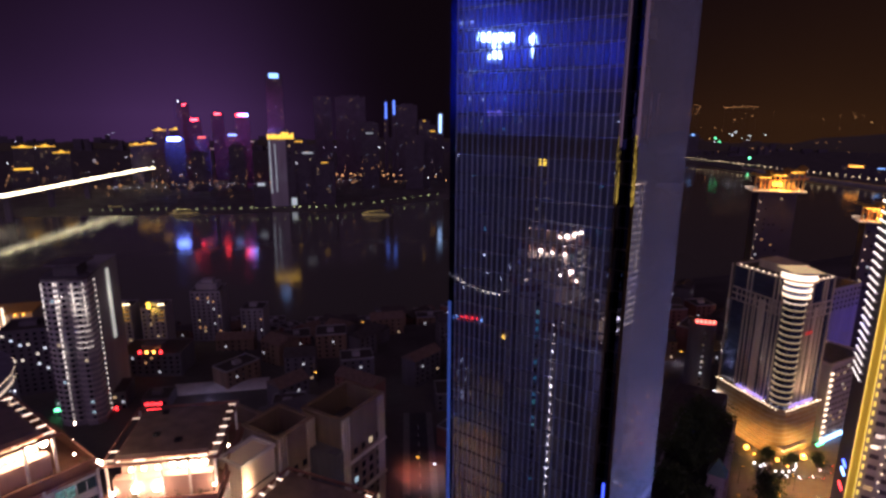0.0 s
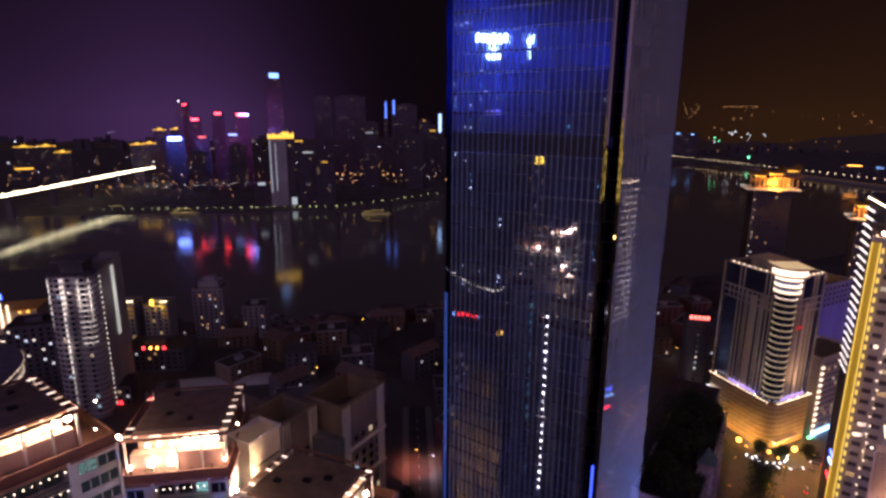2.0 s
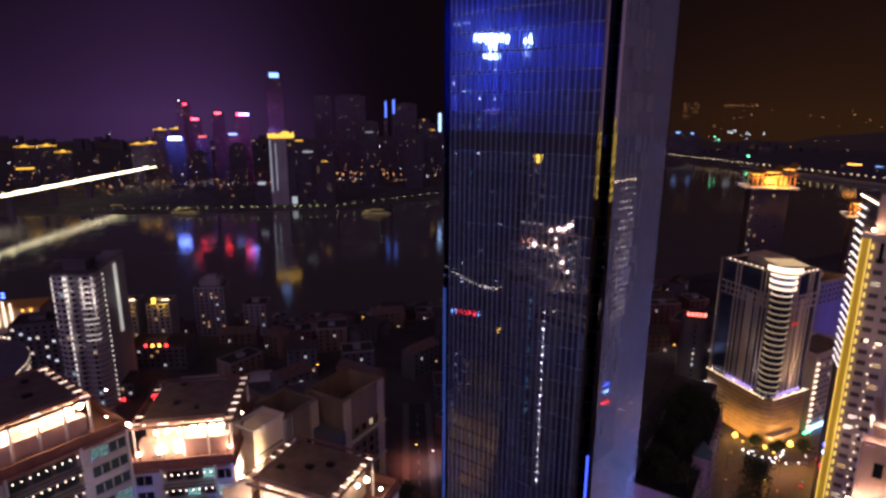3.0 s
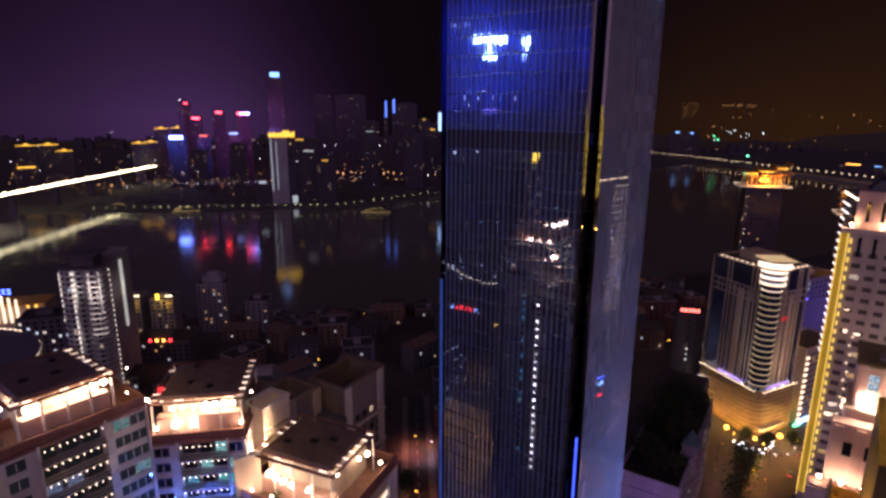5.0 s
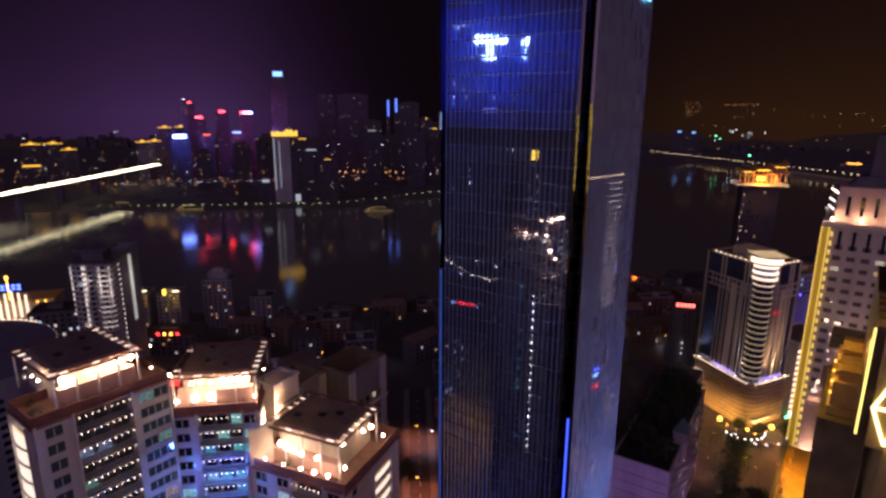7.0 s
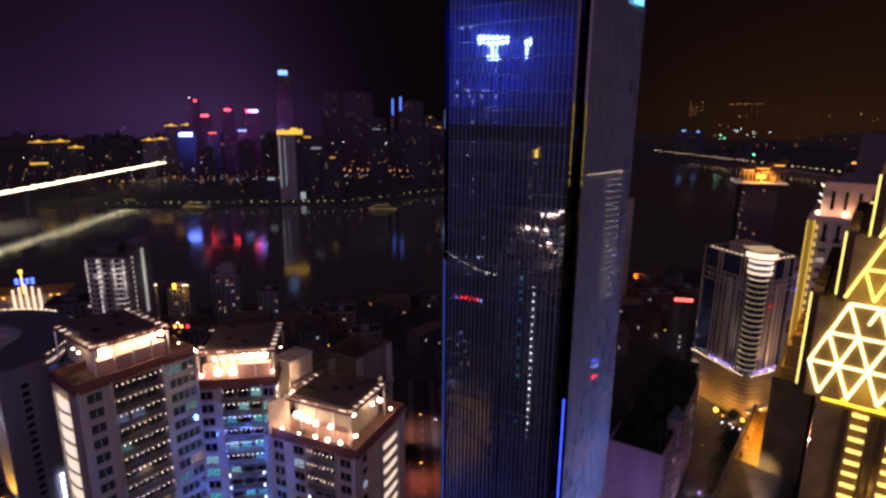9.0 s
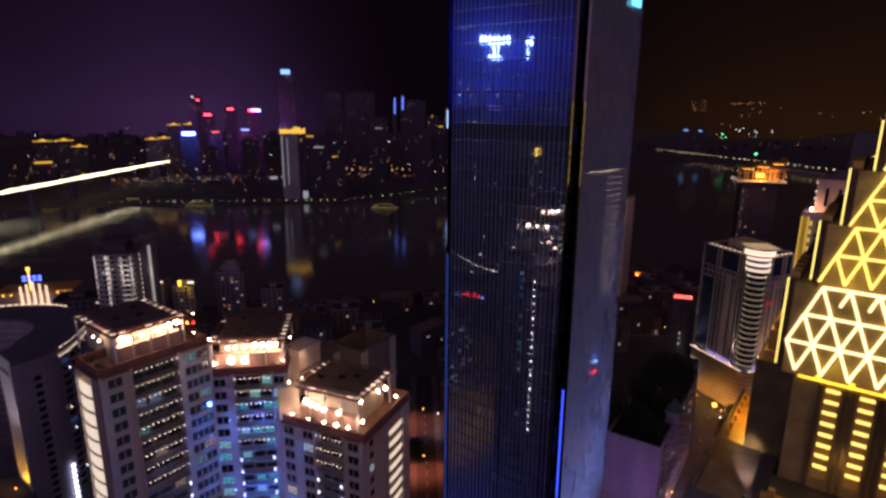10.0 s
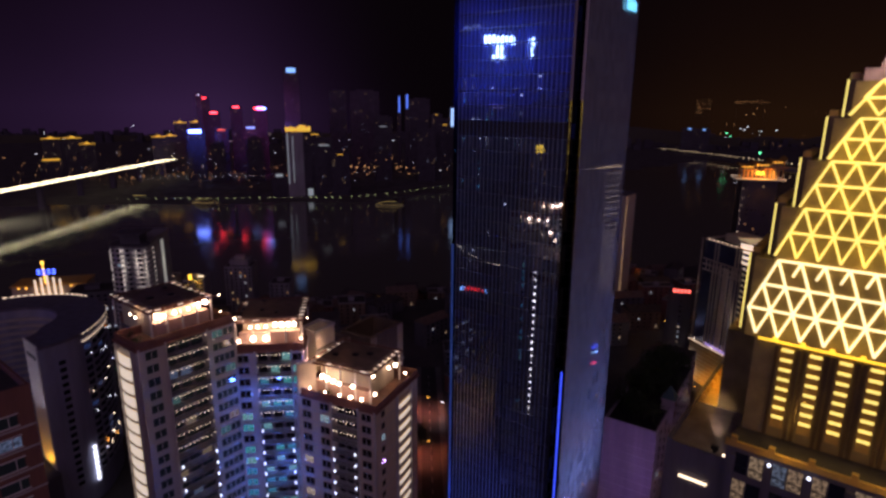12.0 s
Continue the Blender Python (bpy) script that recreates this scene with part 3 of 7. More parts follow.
def flats(place, turn, top, W, D, bay, cols, canopy, canopy_z, pane, label, rows_lit, strip=None, wall="paint", left=0.0, side_deep=None, tier=3.0):
    """A tower of flats. Own axes: x along the balcony front, y into the house, z from the ground.
    bay: x range of the balconies; cols: middles of window columns; canopy: x0, x1, y0, y1 of the roof over the terrace."""
    H = top - GROUND
    t = thing("flat_tower", (*place, GROUND), turn, label, "apartment tower", "flats with lit terraces")
    n = storeys(top)
    b0, b1 = bay
    x_left = -left
    # walls: two wings, and a darker back to the balcony recess
    part("wall", Geo().box(x_left, b0, 0, D if side_deep is None else side_deep, 0, H - 1.2), wall, t)
    part("wall", Geo().box(b1, W, 0, D, 0, H - 1.2), wall, t)
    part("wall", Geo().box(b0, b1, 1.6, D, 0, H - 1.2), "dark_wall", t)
    edge = Geo().box(x_left - 0.08, b0 + 0.05, -0.10, 0.1, -0.12, 0.14).box(b1 - 0.05, W + 0.08, -0.10, 0.1, -0.12, 0.14)
    edge.box(W - 0.1, W + 0.10, 0.1, D, -0.12, 0.14).box(x_left - 0.10, x_left + 0.1, 0.1, side_deep or D, -0.12, 0.14).box(b0, b1, 1.5, 1.62, -0.12, 0.14)
    edge = edge.mesh("floor_band")
    for k in range(n):
        part("floor_band", edge, "paint", t, m=pose(0, 0, H - 1.2 - (k + 1) * STOREY))
    for x in (b0 - 0.35, b1 - 0.05, x_left, W - 0.4):
        part("pilaster", Geo().box(x, x + 0.4, -0.42, 0.2, 0, H - 0.6), "paint", t)
    # balconies with slab, rail and a string of bulbs
    slab = Geo().box(b0, b1, -0.7, 1.6, 0, 0.16).mesh("balcony_slab")
    rail = Geo()
    for i in range(int((b1 - b0) / 0.5) + 1):
        rail.box(b0 + i * 0.5, b0 + i * 0.5 + 0.04, -0.66, -0.62, 0.16, 1.0)
    rail.box(b0, b1, -0.68, -0.60, 1.0, 1.07).box(b0, b1, -0.68, -0.62, 0.16, 0.36)
    rail = rail.mesh("rail")
    bulbs = Geo()
    count = max(7, int((b1 - b0) / 1.02))
    for i in range(count):
        bulbs.ball((b0 + (i + 0.5) * (b1 - b0) / count, -0.80, -0.12), 0.095, 6, 4)
    bulbs = bulbs.mesh("light_string")
    for k in range(min(n - 1, 26)):
        z = H - 1.4 - (k + 1) * STOREY
        s = part("balcony_slab", slab, "paint", t, m=pose(0, 0, z))
        part("rail", rail, "dark_metal", s)
        if k < rows_lit:
            tagged(part("light_string", bulbs, "bulb", s, "string of small white bulbs", pose(0, 0, STOREY - 0.1)), kind="stuff")
        for i in range(3):
            w = (b1 - b0) / 3
            piece("balcony_door", w - 0.8, 2.1, 0.1, pane, t, pose(b0 + (i + 0.5) * w, 1.5, z + 0.2))
        if k >= rows_lit:
            for x in (b0 + 0.5, b1 - 0.5):
                piece("bracket_lamp", 0.2, 0.55, 0.2, "cool_white", t, pose(x, -0.95, z + 0.9))
    # windows with frame and sill
    for x in cols:
        for k in range(min(n - 1, 26)):
            z = H - 1.2 - (k + 1) * STOREY
            wo = piece("window", 2.5, 1.75, 0.14, pane, t, pose(x, -0.06, z + 0.75))
            piece("window_frame", 0.09, 1.55, 0.20, "white", wo, pose(0, -0.05, 0))
            piece("sill", 2.3, 0.12, 0.35, "paint", wo, pose(0, -0.22, -0.14))
    # side windows
    for k in range(min(n - 1, 24)):
        z = H - 1.2 - (k + 1) * STOREY
        for y in ((3.2,) if strip and strip[0] == "right" else (D * 0.7,)):
            piece("window", 1.5, 1.5, 0.14, pane, t, pose(W + 0.06, y, z + 0.9, 0, 0, 90))
    # the brightly lit stack of loggias
    if strip:
        face, y0, y1 = strip
        m = pose(W, 0, 0, 0, 0, 90) if face == "right" else pose(x_left, y1 + y0, 0, 0, 0, -90)
        back = Geo().box(y0, y1, -0.25, 0.3, 0, H - 3)
        part("loggia_back", back, "cream", t, "cream wall of lit loggias", m)
        ledge = Geo()
        seg = 8
        bulge, tall = (0.8, 2.9) if face == "left" else (0.35, 1.7)
        pts = [(y0 + (y1 - y0) * i / seg, -0.3 - bulge * math.sin(math.pi * i / seg) ** 0.6) for i in range(seg + 1)]
        ledge.prism([(y0, -0.2), *pts[1:-1], (y1, -0.2)], 0.22, 0.62)
        ledge = ledge.mesh("ledge")
        # emissive sheet above each parapet stands for the loggia's light
        tube = Geo()
        for i in range(seg):
            p, q = pts[i], pts[i + 1]
            tube.add([(p[0], p[1] * 0.85, 0.65), (q[0], q[1] * 0.85, 0.65), (q[0], q[1] * 0.6 - 0.1, tall), (p[0], p[1] * 0.6 - 0.1, tall)], [(0, 1, 2, 3)])
        tube = tube.mesh("strip_light")
        for k in range(min(n - 1, 30)):
            z = H - 2.6 - (k + 1) * STOREY
            a = part("ledge", ledge, "paint", t, "rounded loggia parapet", m @ pose(0, 0, z))
            part("strip_light", tube, "loggia_light", a, "curved glowing sheet for the light in the loggia")
        for x in (y0 - 0.25, y1):
            part("pilaster", Geo().box(x, x + 0.3, -0.8, 0.2, 0, H - 1), "paint", t, m=m)
    # terrace: parapet, deck, penthouse, canopy
    out = [(x_left, 0), (W, 0), (W, D), (x_left, D)] if side_deep is None else [(0, 0), (W, 0), (W, D), (b0, D), (b0, side_deep), (0, side_deep)]
    part("parapet", Geo().ring(out, H - 1.2, H + 0.9, 0.35), "red_paint", t)
    part("cornice", Geo().ring([(x + (0.4 if x > 3 else -0.4), y + (0.4 if y > 3 else -0.4)) for x, y in out], H - 1.15, H - 0.55, 0.8), "red_paint", t, "red-brown cornice")
    part("terrace_deck", Geo().prism(out, H - 1.2, H - 0.9, 0.985), "deck", t, "brown tiled terrace")
    c0, c1, d0, d1 = canopy
    cz = canopy_z - GROUND
    ph = Geo().box(c0 + 2.2, c1 - 2.2, d0 + 2.6, d1 - 1.0, H - 0.95, cz - 0.4)
    pent = part("penthouse", ph, "stone", t, "cream penthouse wall washed by floodlights")
    part("lower_tier", Geo().box(c0 + 1.4, c1 - 1.4, d0 + 0.9, d0 + 2.62, H - 0.95, H + tier), "pink_wall", t, "low pinkish tier before the penthouse")
    for i in range(5):
        x = c0 + 0.8 + i * (c1 - c0 - 1.6) / 4
        part("column", Geo().rod((x, d0 + 0.8, H - 0.9), (x, d0 + 0.8, cz), 0.22, 10), "white", t)
    for i in range(4):
        x = c0 + 3.0 + i * (c1 - c0 - 6.0) / 3
        piece("penthouse_window", 1.5, 1.5, 0.1, "pane", pent, pose(x, d1 - 0.9, H + 1.0, 0, 0, 180))
    roof = part("canopy", Geo().prism([(c0 + 1.6, d0 + 1.6), (c1 - 1.6, d0 + 1.6), (c1 - 1.6, d1 - 1.6), (c0 + 1.6, d1 - 1.6)], cz + 0.02, cz + 0.45, 0.93), "tile_roof", t, "dark brown tiled roof")
    slab2 = Geo().ring([(c0, d0), (c1, d0), (c1, d1), (c0, d1)], cz - 0.25, cz + 0.12, 0.35)
    slab2.ring([(c0 + 1.5, d0 + 1.5), (c1 - 1.5, d0 + 1.5), (c1 - 1.5, d1 - 1.5), (c0 + 1.5, d1 - 1.5)], cz - 0.3, cz + 0.1, 0.3)
    part("eave_frame", slab2, "red_paint", roof, "open pergola frame round the roof")
    # emissive panels stand for the gaps between pergola beams, lit from the terrace below
    rnd = random.Random(int(top))
    for i in range(7):
        y = d0 + 1.2 + i * (d1 - d0 - 2.8) / 6
        for x in (c0 + 0.9, c1 - 0.9):
            if rnd.random() < 0.85:
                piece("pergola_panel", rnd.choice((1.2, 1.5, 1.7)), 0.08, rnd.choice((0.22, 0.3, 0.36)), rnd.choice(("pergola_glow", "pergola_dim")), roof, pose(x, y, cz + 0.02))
    for i in range(5):
        x = c0 + 2.6 + i * (c1 - c0 - 5.2) / 4
        if rnd.random() < 0.75:
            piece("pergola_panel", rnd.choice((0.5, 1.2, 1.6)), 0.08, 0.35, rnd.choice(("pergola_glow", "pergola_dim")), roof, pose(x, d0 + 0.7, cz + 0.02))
    # plant and hatches on the roof
    for i in range(3):
        x, y = rnd.uniform(c0 + 4, c1 - 4), rnd.uniform(d0 + 4, d1 - 4)
        piece("roof_hatch", rnd.choice((0.9, 1.3)), 0.4, 0.9, "dark_metal", roof, pose(x, y, cz + 0.45))
    for x, y in ((c0 + 0.5, d1 - 1), (c1 - 0.6, d1 - 1)):
        part("support", Geo().box(x - 0.15, x + 0.15, y - 0.15, y + 0.15, H - 0.9, cz - 0.2), "white", t)
    # planters and railing odds on the terrace
    pl = Geo()
    for i in range(6):
        x = 1.2 + i * (W - 2.4) / 5
        pl.box(x - 0.5, x + 0.5, 0.5, 1.0, H - 0.9, H - 0.35)
    tagged(part("planter_row", pl, "red_paint", t), kind="stuff")
    # shrubs in the planters and along the parapet
    green = Geo()
    spots = [(1.2 + i * (W - 2.4) / 5, 0.75, 0.7) for i in range(6)] + [(rnd.uniform(0.8, W - 0.8), rnd.choice((0.6, 1.4)), rnd.uniform(0.4, 0.8)) for i in range(7)]
    spots += [(rnd.uniform(0.7, 2.6), rnd.uniform(0.8, 8.0), rnd.uniform(0.6, 1.0)) for i in range(6)]
    for x, y, r in spots:
        for i in range(60):
            c = Vector((x + rnd.gauss(0, r * 0.5), y + rnd.gauss(0, r * 0.4), H - 0.35 + abs(rnd.gauss(0, r * 0.75))))
            u = Vector((rnd.gauss(0, 1), rnd.gauss(0, 1), rnd.gauss(0, 1))).normalized()
            a = u.orthogonal().normalized() * rnd.uniform(0.08, 0.2)
            b = u.cross(a) * 0.6
            green.add([c - a, c + b, c + a, c - b], [(0, 1, 2, 3)])
    tagged(part("shrubs", green, "leaf", t, "small leafy shrubs on the terrace"), kind="stuff")

    def at(x, y, z):
        a = radians(turn)
        return (place[0] + x * math.cos(a) - y * math.sin(a), place[1] + x * math.sin(a) + y * math.cos(a), GROUND + z)

    return t, at, H, cz


def terrace_lights(at, less, spots, turn, watts, size=0.8):
    for i, (x, y, z, big) in enumerate(spots):
        # lens balls are oversized so that their shape includes the lamps' glare
        floodlight(at(x, y, z), turn, "glaring warm floodlight on the roof terrace", size * big)
        if i % 2 == 0:
            lamp("terrace_light", at(x, y - 0.9, z + 0.5), WARM, 0.23 * watts / less, 0.5)


# first tower: long front, lit loggias on its narrow side
t1, at1, h1, c1z = flats((-65.3, 43.3), 54.3, 150.3, 22.4, 21, (6.0, 15.3), (2.9, 18.0, 20.7), (3.5, 18.9, 0.9, 19.5), 156.4, "pane",
                         "pale tower of flats with bulb strings and a lit terrace", 9, ("left", 1.4, 8.6), side_deep=10.0, tier=3.2)
terrace_lights(at1, 3.0, [(6.2, 2.6, h1 + 4.0, 2.0), (7.6, 2.6, h1 + 3.8, 1.3), (10.0, 2.6, h1 + 4.0, 1.2), (11.6, 2.6, h1 + 3.9, 1.0), (13.2, 2.6, h1 + 4.0, 1.0), (15.4, 2.6, h1 + 4.2, 1.9),
                      (17.2, 2.6, h1 + 4.4, 1.9), (4.4, 9.0, h1 + 3.0, 0.8), (4.2, 11.0, h1 + 3.4, 0.6), (20.5, 2.2, h1 + 1.4, 0.5), (21.9, 4.5, h1 + 4.8, 0.5)], 54, 1900)
# second tower: narrower, blue-lit
t2, at2, h2, c2z = flats((-50.3, 62.5), 10.5, 142, 13.7, 21, (2.3, 10.6), (-0.7, 12.2), (-3.2, 14.0, 1.6, 19.5), 148.1, "pane_cool",
                         "narrow pale tower of flats washed in blue light", 6, None, "paint", 3.0)
terrace_lights(at2, 2.8, [(0.8, 3.2, h2 + 4.0, 1.0), (2.6, 3.2, h2 + 4.0, 1.1), (4.6, 3.2, h2 + 4.0, 1.1), (6.8, 3.2, h2 + 4.2, 1.7), (8.4, 3.2, h2 + 4.2, 1.8), (10.0, 3.2, h2 + 4.2, 1.8), (11.4, 3.2, h2 + 4.2, 1.6),
                      (1.6, 1.9, h2 + 1.2, 2.0), (4.6, 1.9, h2 + 1.2, 2.0), (-1.8, 1.9, h2 + 0.9, 1.0), (12.9, 2.0, h2 + 1.0, 0.6), (14.2, 7.6, h2 + 4.2, 0.6)], 10, 1500)
# floodlit side walls which only the mirror tower faces
for at, x, y, z, big in ((at1, 22.9, 10.5, h1 - 1.3, 1.5), (at1, 22.9, 9.3, h1 - 1.3, 1.2), (at1, 22.9, 5.6, h1 - 1.3, 1.0), (at1, 22.9, 1.0, h1 - 1.3, 1.6), (at2, 14.2, 10.5, h2 - 3.0, 0.8), (at2, 14.2, 3.0, h2 - 6.0, 0.8)):
    floodlight(at(x, y, z), 54, "glaring warm floodlight on a side wall", big)
for at, x, y, z, w, xw, dz in ((at1, 27.0, 11.0, h1 - 4.0, 9000, 22.4, 2), (at1, 27.0, 3.0, h1 - 4.0, 7000, 22.4, 2), (at2, 19.0, 4.0, h2 - 9.0, 9000, 13.7, 5), (at2, 19.0, 13.0, h2 - 9.0, 8000, 13.7, 5)):
    lamp("side_wall_light", at(x, y, z), WARM, w * 2, 0.3, at(xw, y, z + dz), 100)
for z in (12, 30, 48, 66):
    for x in (0.8, 11.8):
        floodlight(at2(x, -0.36, h2 - z), 10, "blue wall-washer on the balcony front", 0.35, "sky_blue")
    lamp("blue_wash", at2(6.5, -4.5, h2 - z), (0.05, 0.17, 1.0), 3400, 0.5)
# third tower: corner house with lit loggias on the side
t3, at3, h3, c3z = flats((-33.2, 60.0), -22, 131.6, 16.9, 21.3, (5.0, 12.0), (-2.6, 2.6, 14.3), (-3.8, 14.4, 2.4, 18.2), 138.5, "pane_dark",
                         "cream corner tower of flats with lit loggias", 3, ("right", 9.6, 16.6), "cream", 5.5, tier=2.0)
terrace_lights(at3, 3.3, [(0.2, 3.0, h3 + 3.2, 1.8), (1.8, 2.9, h3 + 2.9, 1.7), (3.4, 2.9, h3 + 2.6, 1.6), (5.2, 2.8, h3 + 2.4, 1.5), (9.2, 2.4, h3 + 2.8, 1.4), (6.4, 0.9, h3 + 0.7, 1.0),
                      (9.6, 0.8, h3 + 0.8, 1.4), (12.6, 0.9, h3 + 0.9, 1.2), (14.6, 3.6, h3 + 1.4, 1.2), (12.4, 6.6, h3 + 4.2, 1.2), (14.3, 14.2, h3 + 4.2, 1.6), (13.6, 12.2, h3 + 4.2, 1.2),
                      (16.0, 16.2, h3 + 1.6, 1.0), (2.4, 0.8, h3 + 0.7, 0.7), (-2.0, 0.8, h3 + 0.8, 0.7)], -22, 950)

for k in range(22):
    piece("rear_lamp", 0.55, 0.4, 0.2, "rear_white", t3, pose(-1.7, 21.55, h3 + 1.5 - k * 3.1, 0, 0, 180))


def stair_house():
    t = thing("stair_house", (-35.6, 71.5, 0), 62, "cream concrete stair house on the roof of the flats", "roof house")
    part("wall", Geo().box(0, 7.4, 0, 5.2, GROUND, 142.6), "cream", t)
    part("coping", Geo().ring([(-0.2, -0.2), (7.6, -0.2), (7.6, 5.4), (-0.2, 5.4)], 142.6, 143.2, 0.5), "paint", t)
    part("groove", Geo().box(0.4, 7.0, -0.06, 0.0, 137.6, 137.9), "dark_metal", t)
    w = thing("screen_wall", (-37.6, 61.2, 0), 30, "cream floodlit screen wall between two roof terraces", "wall")
    part("wall", Geo().box(0, 4.6, 0, 0.5, 120, 138.6), "cream", w)
    part("coping", Geo().box(-0.1, 4.7, -0.1, 0.6, 138.6, 138.9), "paint", w)


stair_house()


M["brown_stone"] = surface("brown_stone_cladding", (0.20, 0.135, 0.09), 0.65, 0.2, 0.35, streak=True)


def rear_block():
    """The stepped block behind, with tall parapets round roof courts and ribbed corner bays."""
    t = thing("rear_block", (0, 0, 0), 0, "stone-faced stepped apartment block with tall parapets and ribbed corners", "apartment block")
    z = 108.0
    wings = (((-32.0, 134.5), 60, 20.0, 15.0, 114.4), ((-47.5, 125.5), 60, 14.0, 14.0, 113.8), ((-64, 127), 60, 18.0, 15.0, 111.0))
    for (x, y), turn, run, deep, top in wings:
        m = pose(x, y, 0, 0, 0, turn)
        part("wall", Geo().box(0, run, 0, deep, -20, z - 2.0), "brown_stone", t, m=m)
        part("parapet", Geo().ring([(0, 0), (run, 0), (run, deep), (0, deep)], z - 2.0, top, 0.9), "brown_stone", t, m=m)
        part("coping", Geo().ring([(-0.3, -0.3), (run + 0.3, -0.3), (run + 0.3, deep + 0.3), (-0.3, deep + 0.3)], top, top + 0.5, 1.4), "brown_stone", t, m=m)
        part("roof", Geo().box(0.9, run - 0.9, 0.9, deep - 0.9, z - 2.0, z - 1.6), "roof", t, m=m)
        for k in range(24):
            for i in range(int(run / 3.6)):
                piece("window", 1.6, 1.9, 0.14, "pane_dark", t, m @ pose(2.4 + i * 3.6, -0.08, z - 7 - k * 3.2))
        for x2 in (0, run - 3.2):
            for j in range(3):
                part("rib", Geo().box(x2 + j * 1.15, x2 + j * 1.15 + 0.5, -0.7, 0, -20, top + 0.3), "cream", t, m=m)
        for k in range(3):
            part("belt", Geo().box(-0.3, run + 0.3, -0.85, 0, z - 9 - k * 12, z - 8.2 - k * 12), "cream", t, m=m)
    part("middle_roof", Geo().prism([(-60, 140), (-32, 132), (-26, 160), (-50, 168), (-64, 158)], -20, 105.5), "dark_wall", t)


rear_block()
# unseen floods, added to replace terrace light that misses the rear block
for (x, y, z), tx, ty in ((at3(-3.5, 20.6, h3 - 0.2), -30, 130), (at3(8, 20.6, h3 - 0.2), -26, 136), (at2(4, 20.4, h2 - 0.2), -48, 128)):
    floodlight((x, y, z), 0, "unseen warm floodlight added at the back of a roof terrace", 0.6)
    lamp("block_flood", (x, y + 0.6, z + 1.4), (1.0, 0.66, 0.40), 4500, 0.5, (tx, ty, 111), 90)

# ---- the pyramid-topped building with tube lights ----
def pyramid_building():
    """Own axes: x along the front, y into the house; the front's left end is at the origin."""
    turn = -36.0
    t = thing("pyramid_building", (40.7, 9.4, -0.9), turn, "stepped pyramid-topped building outlined with yellow triangular tube lights", "building")
    mid = 10.4
    lows = ((171.0, -1.1, 181.2), (181.8, 1.0, 188.1), (188.3, 2.9, 194.0), (194.3, 4.9, 199.0), (199.4, 6.4, 203.2))
    for k, (z0, x0, z1) in enumerate(lows):
        x1 = 2 * mid - x0
        y0 = 0.25
        deep = 30 - 1.6 * k
        tier = part("tier", Geo().box(x0, x1, y0 + 2.2 * k * 0.02, deep, z0 - 0.6, z1), "tier_panel", t, "dark bronze tier of the pyramid")
        slope = 2.5 if k else 2.6
        rows = 3 if k == 0 else 2
        step = 2.6 if k == 0 else 2.35 if k < 3 else 2.2
        h = (z1 - z0) / rows

        def left_at(z):
            if k == 0:
                return x0 if z <= z0 + h * 1.05 else x0 + (z - z0 - h) * 0.39
            return x0 + (z - z0) / (z1 - z0) * slope

        def tube(p, q, r=0.13, white=False):
            part("light_tube", Geo().rod((p[0], y0 - 0.14, p[1]), (q[0], y0 - 0.14, q[1]), r, 6), "neon_white" if white else "neon", tier)

        # rims: the sloping ends, the top line and the lines between rows
        for s in (0, 1):
            f = (lambda x: 2 * mid - x) if s else (lambda x: x)
            if k:
                tube((f(left_at(z0)), z0), (f(left_at(z1)), z1))
            else:
                tube((f(left_at(z0 + h)), z0 + h), (f(left_at(z1)), z1))
        for j in range(1, rows + 1):
            z = z0 + j * h
            a = left_at(z)
            tube((a, z), (2 * mid - a, z), 0.165 if k == 0 else 0.15, k == 0)
        # zigzags row by row, so that their feet and heads meet
        for j in range(rows):
            za, zb = z0 + j * h, z0 + (j + 1) * h
            a, b = left_at(za), left_at(zb)
            if k == 0 and j == 0:
                a, b = left_at(zb) + step / 2, left_at(zb)
            count = int((2 * (mid - max(a, b))) / step + 0.001) + 1
            gap = 2 * (mid - b) / max(1, round(2 * (mid - b) / step))
            heads = [b + i * gap for i in range(round(2 * (mid - b) / step) + 1)]
            for i, x in enumerate(heads):
                for foot in (x - gap / 2, x + gap / 2):
                    if min(a, b) - 0.3 <= foot <= 2 * mid - min(a, b) + 0.3:
                        # the top row of the lowest tier has burnt-out tube ends
                        cut = 0.55 if k == 0 and j == rows - 1 and foot < x and i else 1.0
                        tube((x, zb), (x + (foot - x) * cut, zb + (za - zb) * cut), 0.165 if k == 0 else 0.14, k == 0)
        # the far side carries the same lines
        rear = Geo()
        for j in range(rows):
            za, zb = z0 + j * h, z0 + (j + 1) * h
            rear.rod((x0 + 0.6, deep + 0.14, zb), (x1 - 0.6, deep + 0.14, zb), 0.15, 5)
            n = max(2, round((x1 - x0 - 1.6) / step))
            for i in range(n):
                xa = x0 + 0.8 + i * (x1 - x0 - 1.6) / n
                xb = xa + (x1 - x0 - 1.6) / n
                rear.rod((xa, deep + 0.14, za), ((xa + xb) / 2, deep + 0.14, zb), 0.15, 5).rod(((xa + xb) / 2, deep + 0.14, zb), (xb, deep + 0.14, za), 0.15, 5)
        tagged(part("rear_tubes", rear, "neon", tier, "yellow tube lines on the far side"), kind="stuff")
        # side wall set back behind the slope, with its upright yellow edge
        part("edge_light", Geo().box(x0 - 0.9, x0 - 0.72, 1.4, 1.6, z0 - 0.2, z1 + 0.2), "neon", tier, "yellow light along the edge")
        part("side_wall", Geo().box(x0 - 0.7, x0 + 0.4, 1.4, deep - 1, z0 - 0.6, z1 + 0.25), "bronze", tier)
